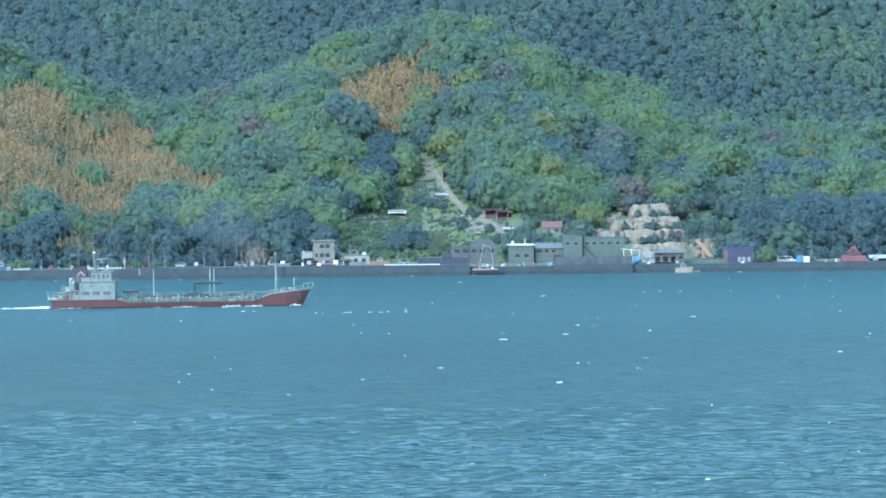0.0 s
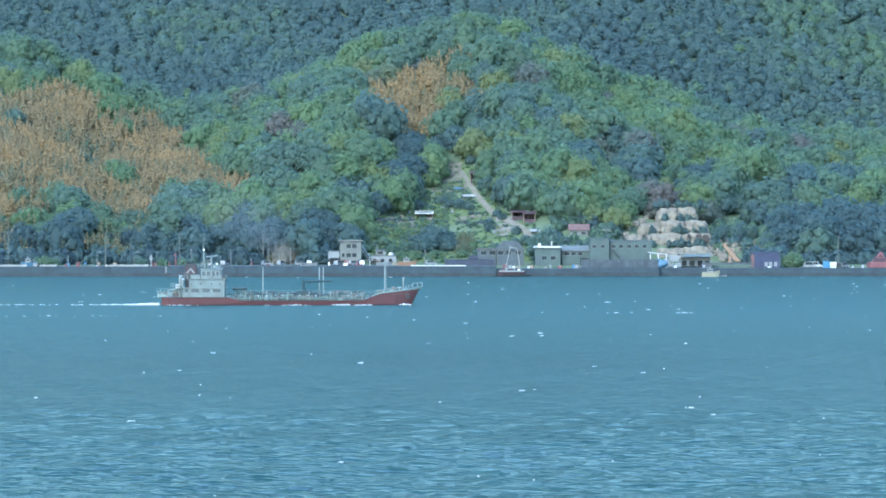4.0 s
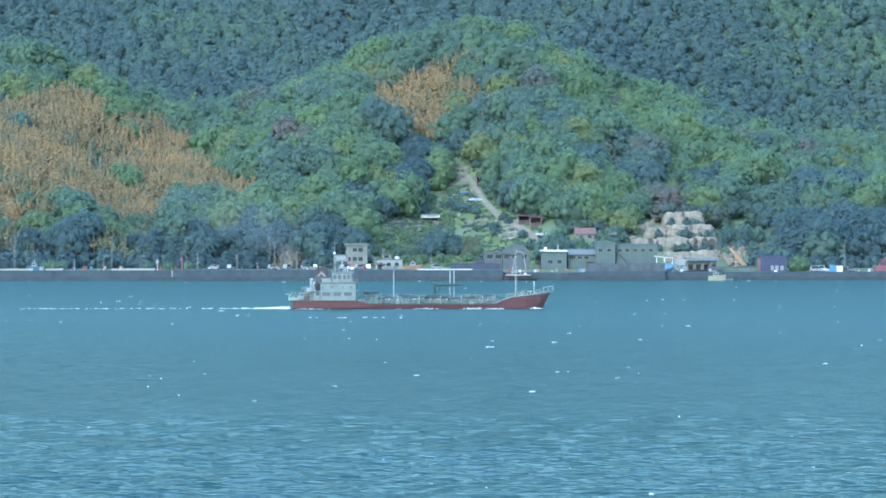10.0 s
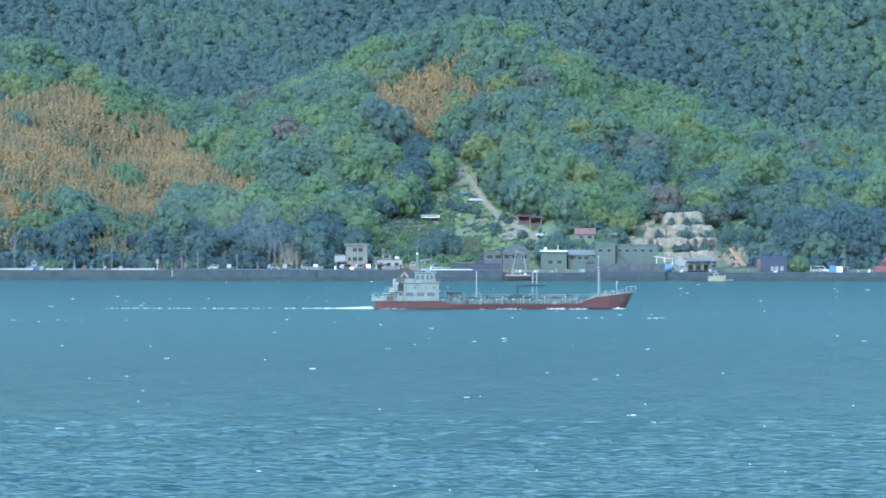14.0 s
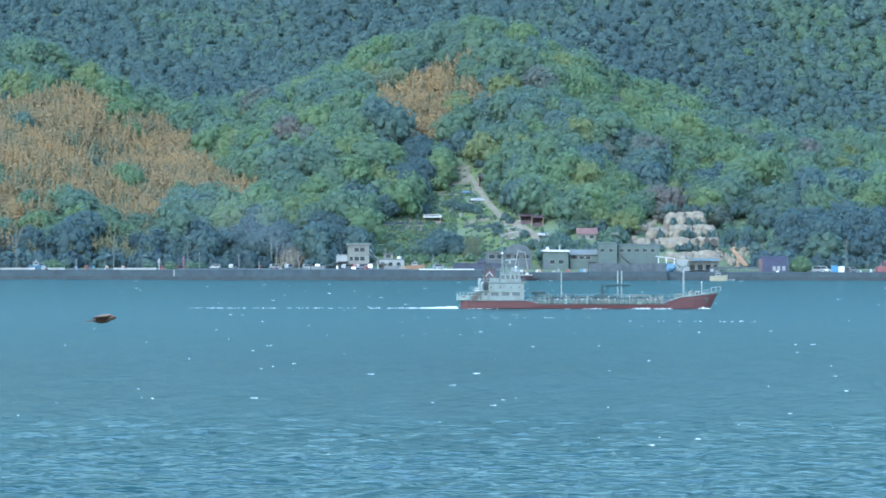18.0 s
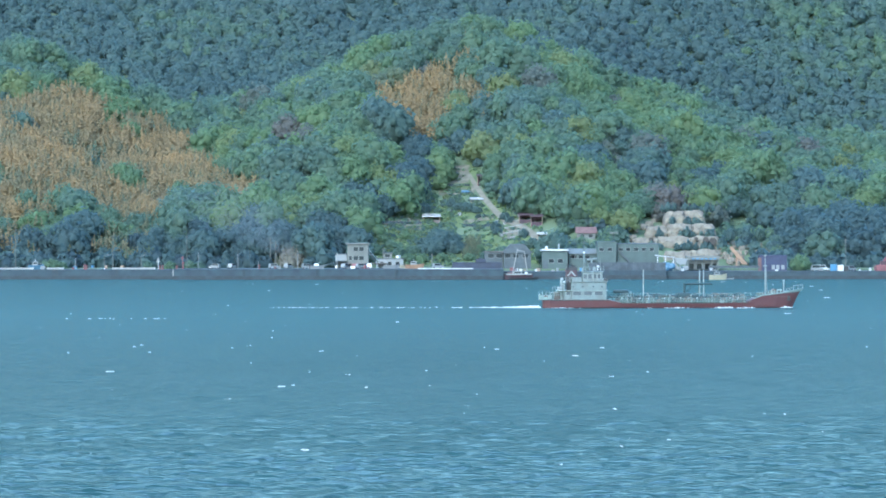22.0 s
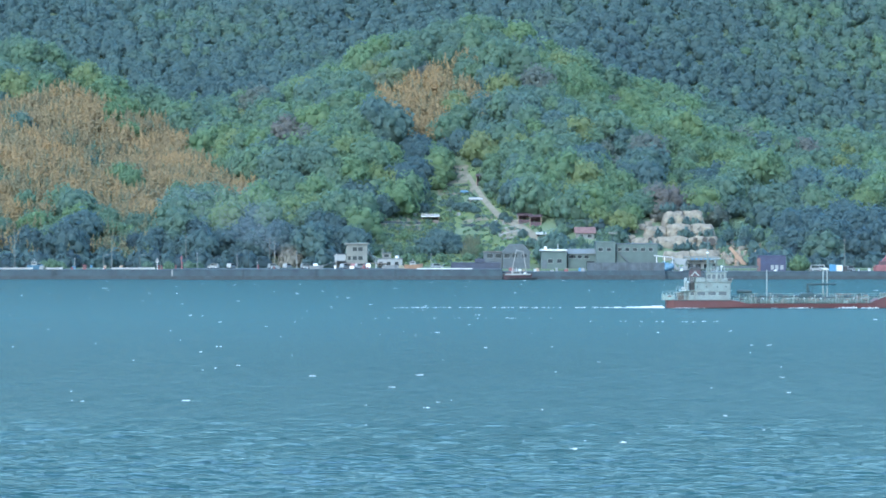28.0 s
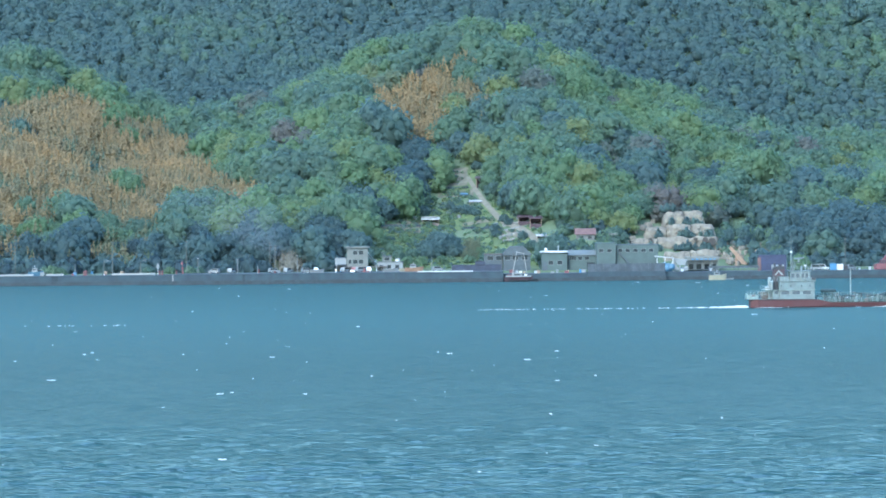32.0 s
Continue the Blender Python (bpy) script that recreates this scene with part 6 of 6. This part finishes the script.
scatter("bank_weeds", TUFTS, tufts, FOLIAGE, "tufts of weeds and low shrubs on the open bank", "weeds")


# ---- the quarry ----
def rock_block(rng, w, d, h, left=0.12, right=0.12, nx=7, nz=6):
    """A weathered block of stone standing on its base, its ends and top worn back and rounded."""
    V, F = [], []
    ph = rng.uniform(0, 6, 3)
    for k in range(nz):
        for i in range(nx):
            u, v = i / (nx - 1), k / (nz - 1)
            x0, x1 = -0.5 + left * v ** 1.4, 0.5 - right * v ** 1.4
            x = (x0 + (x1 - x0) * u) * w
            worn = 0.22 * v ** 4 + 0.16 * max(0, 1 - min(u, 1 - u) * 9) ** 2
            crag = 0.03 * math.sin(u * 13 + ph[0] + 2 * v) + 0.022 * math.sin(v * 9 + ph[1] + u * 5) + rng.normal(0, 0.014)
            top = 1 - 0.05 * (2 * abs(u - 0.5)) ** 6 + 0.04 * math.sin(u * 9 + ph[2])
            V.append((x + rng.normal(0, 0.012 * w), (-0.5 + worn + crag) * d, v * h * (top if v > 0.6 else 1) + rng.normal(0, 0.015 * h)))
    F += [(k * nx + i, k * nx + i + 1, (k + 1) * nx + i + 1, (k + 1) * nx + i) for k in range(nz - 1) for i in range(nx - 1)]
    n = len(V)
    V += [(x, d / 2, z) for x, y, z in V]
    F += [(a + n, d_ + n, c + n, b + n) for a, b, c, d_ in F[:]]
    ring = [i for i in range(nx)] + [k * nx + nx - 1 for k in range(1, nz)] + [(nz - 1) * nx + i for i in range(nx - 2, -1, -1)] + [k * nx for k in range(nz - 2, 0, -1)]
    F += [(ring[(i + 1) % len(ring)], ring[i], ring[i] + n, ring[(i + 1) % len(ring)] + n) for i in range(len(ring))]
    return sheet_mesh("rock", V, F, ROCK)


def build_quarry():
    rng = np.random.default_rng(12)
    q = thing("quarry_face", pose(0, 0, 0), "pale stepped quarry face of cut rock", "quarry", kind="structure")
    for x0, x1, z0, z1, y, k in ((74.6, 88.9, 17.31, 22.50, 1374, 2), (67.6, 91.9, 13.34, 17.73, 1367, 3),
                                 (61.8, 93.40, 9.02, 13.78, 1360, 3), (72.29, 93.10, 3.81, 9.48, 1353, 2)):
        xs = np.linspace(x0, x1, k + 1)
        for i in range(k):
            w = (xs[i + 1] - xs[i]) * 1.05
            drop = 0.4 * rng.random() + (0.9 if i == 0 else 0.3)
            o = new("rock", rock_block(rng, w, 7.0, z1 - z0 - drop + 1.0, 0.20 if i == 0 else 0.01, 0.14 if i == k - 1 else 0.01, 13, 9))
            o.matrix_world = pose((xs[i] + xs[i + 1]) / 2, y + rng.uniform(-0.8, 0.8), z0 - 1.0, 0, 0, rng.uniform(-6, 6))
            o.parent = q
        part("bench_fill", B((x0 + 3, x1 - 3, y + 2, y + 26, z0 - 8, z1 - 2.4)), ROCK, q)
    # solid plugs on the rock face, coloured dark as the shade inside hollows
    for x, z, r in ((87.9, 12.0, 1.0), (90.2, 11.5, 1.3), (69.5, 12.2, 0.7), (84.6, 12.4, 0.6)):
        part("cave_mouth", R(((x, 1355.4, z), (x + 0.2, 1359.0, z), r, r * 0.9, 11)), CAVE_SHADE, q, "dark plug coloured as the shade of a rock hollow")
    # loose boulders and scree to the side
    for i in range(130):
        s = rng.random() ** 1.5
        u = 89.4 + 24 * s + rng.normal(0, 1.5)
        y = 1346 + rng.uniform(0, 20) + 8 * (0.5 - abs(s - 0.4))
        w = 0.45 + 1.5 * rng.random() ** 2
        o = new("boulder", rock_block(rng, w, w, w * 0.8))
        o.matrix_world = pose(u, y, float(ground_height(u, y)) - 0.15 * w, 0, 0, rng.uniform(0, 360))
        o.parent = q
    # broken edges of the benches and the bare rib beside them
    for (xa, ya), (xb, yb), k, big in (((61.5, 1357.2), (73.9, 1386.8), 12, 1.9), ((87.3, 1381.2), (90.9, 1359.0), 14, 1.5), ((89.7, 1362.0), (97.2, 1347.5), 30, 1.4), ((102.6, 1389.2), (108.5, 1370.2), 22, 1.3), ((108.5, 1370.2), (115.4, 1365.5), 16, 1.3), ((90.2, 1368.8), (98.9, 1370.8), 8, 0.9)):
        for i in range(k):
            s = (i + rng.random()) / k
            x, y = xa + (xb - xa) * s + rng.normal(0, 0.8), ya + (yb - ya) * s + rng.normal(0, 1.0) - 2
            w = big * rng.uniform(0.5, 1.2)
            o = new("boulder", rock_block(rng, w, w, w * 0.9))
            o.matrix_world = pose(x, y, float(ground_height(x, y)) - 0.1 * w, 0, 0, rng.uniform(-60, 60))
            o.parent = q
    return q


build_quarry()
drape("spoil_slope", 94.55, 99.84, 1347, 1355, RUST_SOIL, "orange spoil slope beside the quarry", "spoil", 0.4)
drape("spoil_slope", 97.05, 104.31, 1358, 1372, DRY_SOIL, "pale gravelly spoil slope", "spoil", 0.4)
cv = thing("spoil_conveyor", pose(0, 0, 0), "rusty orange inclined conveyor at the quarry foot", "conveyor")
part("truss", P([(94.46, 9.63), (95.39, 10.01), (100.83, 4.01), (98.95, 4.01)], 1338, 1340), ORANGE, cv)
part("support", B((96.70, 97.27, 1338.5, 1339, 3, 6.63)), ORANGE, cv)
qs = random.Random(5)
for i, (u, y, z, w, t) in enumerate(((96.39, 1362, 12.26, 3.0, 0.2), (102.10, 1364, 12.26, 3.2, 0.25), (106.86, 1366, 12.26, 3.2, 0.35), (103.09, 1352, 7.25, 2.4, 0.3), (97.43, 1350, 5.74, 1.8, 0.45))):
    shrub(u, y, z - 0.2, w * qs.uniform(0.42, 0.6), w * qs.uniform(0.8, 1.05), CROWNS[i % 9], t, "dark shrub growing on the quarry ledge")


scrub = []
for x0, x1, z, y, k in ((75, 88, 17.2, 1370, 16), (68, 92, 13.0, 1363, 28), (63, 93, 8.8, 1356, 36), (72, 93, 21.8, 1375, 24), (58, 68, 8.0, 1352, 26)):
    for i in range(k):
        clump = qs.choice((0.18, 0.55, 0.62, 0.86))
        w = qs.uniform(0.5, 1.5)
        scrub.append((x0 + (x1 - x0) * min(1, max(0, qs.gauss(clump, 0.06))), y + qs.uniform(-0.8, 0.4), z + qs.uniform(-0.3, 0.2), w, w * qs.uniform(0.9, 1.9), qs.uniform(0.1, 0.35)))
scatter("ledge_scrub", TUFTS, scrub, FOLIAGE, "dark scrub growing along the quarry ledges", "scrub")


# ---- smoke from a rubbish fire ----
def build_smoke(x, y, z, count, spread, rise, seed):
    r = np.random.default_rng(seed)
    s = r.random(count)
    c = np.stack([x + r.normal(0, 1, count) * spread * (0.35 + s) - 7 * s, y + r.normal(0, 2.0, count), z + s * rise + r.normal(0, 1.0, count)], -1)
    a, b = r.normal(size=(count, 3)), r.normal(size=(count, 3))
    k = 0.036
    V = np.stack([c + a * k, c + b * k, c - (a + b) * k * 0.7], 1).reshape(-1, 3)
    me = sheet_mesh("smoke", V, np.arange(count * 3).reshape(-1, 3), SMOKE)
    return tagged(new("smoke", me), "thin bluish smoke drifting before the trees", "smoke", kind="stuff")


smoke_puffs = [build_smoke(-53.23, 1339, 6.0, 15000, 5.5, 16.0, 1), build_smoke(-60.72, 1341, 9.0, 15000, 7.5, 18.0, 2), build_smoke(-70.09, 1340, 14.0, 12000, 9.0, 14.0, 3)]
dp = thing("bare_thicket", pose(0, 0, 0), "pale bare thicket beside the road", "thicket")
bm = bmesh.new()
tw = random.Random(31)
for i in range(260):
    x0 = -51.13 + tw.gauss(0, 3.0)
    y0 = 1344 + tw.uniform(-2, 2)
    h = tw.uniform(3, 8.5) * math.exp(-((x0 - -51.13) / 6) ** 2)
    rod(bm, (x0, y0, 3.0), (x0 + tw.gauss(0, 1.2), y0 + tw.gauss(0, 0.8), 3.0 + h), 0.07, 0.02, 4)
part("stem_cluster", bm, ROCK, dp)
v, t = CROWNS[3]
o = new("twig_mass", sheet_mesh("twig_mass", v * (3.6, 2.4, 4.6), t, TWIGS, np.full(len(v), 0.5)))
o.parent = dp
o.location = (-51.13, 1343, 3.0)


# ---- white caps ----
def build_caps(seed, count):
    """Crests breaking here and there on the open water."""
    r = random.Random(seed)
    bm = bmesh.new()
    for i in range(count):
        y = 300 + 1000 * r.random() ** 0.75
        x = r.uniform(-0.125, 0.125) * y * 1.05
        big, far = r.random() ** 3, 0.5 + y / 1900
        run = (0.10 + 0.55 * big) * far
        for j in range(3 + int(5 * big)):
            foam_patch(bm, x + r.uniform(-run, run), y + r.gauss(0, 0.25), 0.06 + r.uniform(0.2, 0.5) * run, r.uniform(0.06, 0.14), r.uniform(-0.01, 0.015 + 0.03 * big), r, 7)
    # thin streaks where the tide runs together
    for i in range(1):
        x0, y0 = r.uniform(-100, 100), r.uniform(855, 885)
        for j in range(14):
            foam_patch(bm, x0 + r.gauss(0, 9), y0 + r.gauss(0, 1.2), r.uniform(0.15, 0.6), 0.08, r.uniform(-0.01, 0.012), r, 6)
    return tagged(part("whitecap_foam", bm, FOAM), "scattered white crests breaking on the water", "whitecaps", kind="stuff")


caps = [build_caps(40 + i, 95) for i in range(8)]


# ---- the bird ----
def feathered(points, thick, material, parent, name, label=""):
    """A thin wing or tail plate from an outline in plan, thicker at its leading edge."""
    bm = bmesh.new()
    up = [bm.verts.new((x, y, z + thick)) for x, y, z in points]
    dn = [bm.verts.new((x, y, z - thick)) for x, y, z in points]
    bm.faces.new(up)
    bm.faces.new(dn[::-1])
    for i in range(len(up)):
        j = (i + 1) % len(up)
        bm.faces.new((up[i], up[j], dn[j], dn[i]))
    return part(name, bm, material, parent, label)


def build_bird():
    b = thing("bird", pose(-20, 86, 23), "brown kite flying low over the water", "bird")
    bm = bmesh.new()
    rows = []
    for x, r, z in ((-0.20, 0.025, 0.0), (-0.12, 0.06, 0.0), (0.0, 0.085, -0.005), (0.12, 0.075, 0.0), (0.19, 0.045, 0.012), (0.23, 0.047, 0.018), (0.275, 0.035, 0.015), (0.30, 0.012, 0.005)):
        rows.append([bm.verts.new((x, math.cos(a * math.tau / 9) * r, z + math.sin(a * math.tau / 9) * r)) for a in range(9)])
    for p, q in zip(rows, rows[1:]):
        for i in range(9):
            bm.faces.new((p[i], p[(i + 1) % 9], q[(i + 1) % 9], q[i]))
    bm.faces.new(rows[0])
    bm.faces.new(rows[-1][::-1])
    part("body", bm, FEATHER, b, smooth=True)
    part("beak", R(((0.295, 0, 0.004), (0.325, 0, -0.012), 0.012, 0.003)), BLACK, b)
    part("head_patch", R(((0.20, 0, 0.03), (0.27, 0, 0.03), 0.036, 0.026)), FEATHER_PALE, b, "paler head")
    feathered([(-0.16, -0.03, 0), (-0.16, 0.03, 0), (-0.42, 0.09, -0.01), (-0.38, 0.0, -0.01), (-0.42, -0.09, -0.01)], 0.008, FEATHER, b, "tail")
    wings = []
    for side in (-1, 1):
        w = feathered([(0.14, 0, 0), (0.20, side * 0.25, 0.02), (0.14, side * 0.46, 0.02), (0.0, side * 0.63, 0.01), (-0.10, side * 0.61, 0.0), (-0.16, side * 0.44, 0), (-0.19, side * 0.22, 0), (-0.15, 0, 0)], 0.010, FEATHER, b, "wing")
        w.location = (0, side * 0.05, 0.04)
        # tawny coverts, lightened so the colour carries sunlight on the upper wing
        feathered([(0.13, side * 0.03, 0.014), (0.17, side * 0.27, 0.034), (0.10, side * 0.50, 0.032), (-0.07, side * 0.46, 0.020), (-0.10, side * 0.2, 0.016), (-0.08, side * 0.03, 0.014)], 0.004, FEATHER_PALE, w, "wing_coverts", "tawny wing coverts, coloured as sunlit")
        for i in range(5):
            s = i / 4
            feathered([(0.05 - s * 0.10, side * (0.58 - s * 0.05), 0.01), (0.0 - s * 0.15, side * (0.74 - s * 0.10), 0.02), (-0.03 - s * 0.15, side * (0.72 - s * 0.10), 0.02), (-0.04 - s * 0.12, side * (0.54 - s * 0.05), 0.01)], 0.005, BLACK, w, "primary_feather")
        wings.append((side, w))
    return b, wings


bird, bird_wings = build_bird()


# ---- what moves ----
def motions():
    course = [(t, -53.85 + 4.876 * t) for t in range(0, 33, 2)]
    walk(tanker, [(t, pose(x, 950, 0.30 + 0.04 * math.sin(t * 0.9), 0.35 * math.sin(t * 0.7), 0.12 * math.sin(t * 0.8), 0)) for t, x in course])
    walk(wake, [(t, pose(x, 950, 0.05)) for t, x in course])
    walk(water, [(0, pose(0, 0, 0)), (32, pose(-26, -24, 0))])
    for i, c in enumerate(caps):
        rows = []
        for j in range(0, 33, 1):
            rows.append((j, pose(-0.8 * j, -0.75 * j, -0.16 + 0.22 * math.sin(j * 1.25 + i * 0.785))))
        walk(c, rows)
    for i, s in enumerate(smoke_puffs):
        walk(s, [(t, pose(0.9 * math.sin(t * 0.15 + i) - 0.05 * t, 0, 0.07 * t)) for t in range(0, 33, 4)])
    # the bird crosses once, flapping, and banks as it passes the ship
    way = [(17.8, -9.05, 22.47), (18.0, -7.29, 22.49), (18.2, -5.56, 22.50), (18.4, -3.81, 22.67), (18.6, -2.12, 22.97), (18.8, -0.51, 23.46), (19.0, 1.08, 23.89), (19.2, 2.65, 23.97), (19.4, 4.02, 23.79), (19.6, 5.52, 23.45), (19.8, 6.93, 23.20), (20.0, 8.52, 23.23), (20.2, 9.94, 23.53)]
    rows = [(0, pose(-140, 86, 23.2)), (16.0, pose(-21.2, 86, 22.8))]
    for t, x, z in way:
        bank = 15 * math.exp(-((t - 19.42) / 0.25) ** 2) - 4 * math.exp(-((t - 18.95) / 0.15) ** 2)
        rows.append((t, pose(x, 86, z, bank, -6 if t < 19.1 else 4, 4 - 26 * math.exp(-((t - 19) / 0.25) ** 2))))
    rows += [(22.0, pose(22, 86, 24.5)), (32, pose(92, 86, 30))]
    walk(bird, rows)
    for side, w in bird_wings:
        beats = [(0, 12), (17.0, 12), (17.8, 20), (17.9, 17), (18.0, 2), (18.1, -4), (18.2, 8), (18.3, 15), (18.4, 17), (18.5, 21), (18.6, 20), (18.7, 18), (18.8, 8),
                 (18.9, 4), (19.0, 8), (19.1, -4), (19.2, -36), (19.3, -26), (19.4, -14), (19.5, -10), (19.6, -6), (19.8, 10), (20.0, 19), (20.2, 20), (20.6, 5), (21.0, 12), (32, 12)]
        walk(w, [(t, pose(0, side * 0.05, 0.04, side * a, 0, 0)) for t, a in beats])


motions()
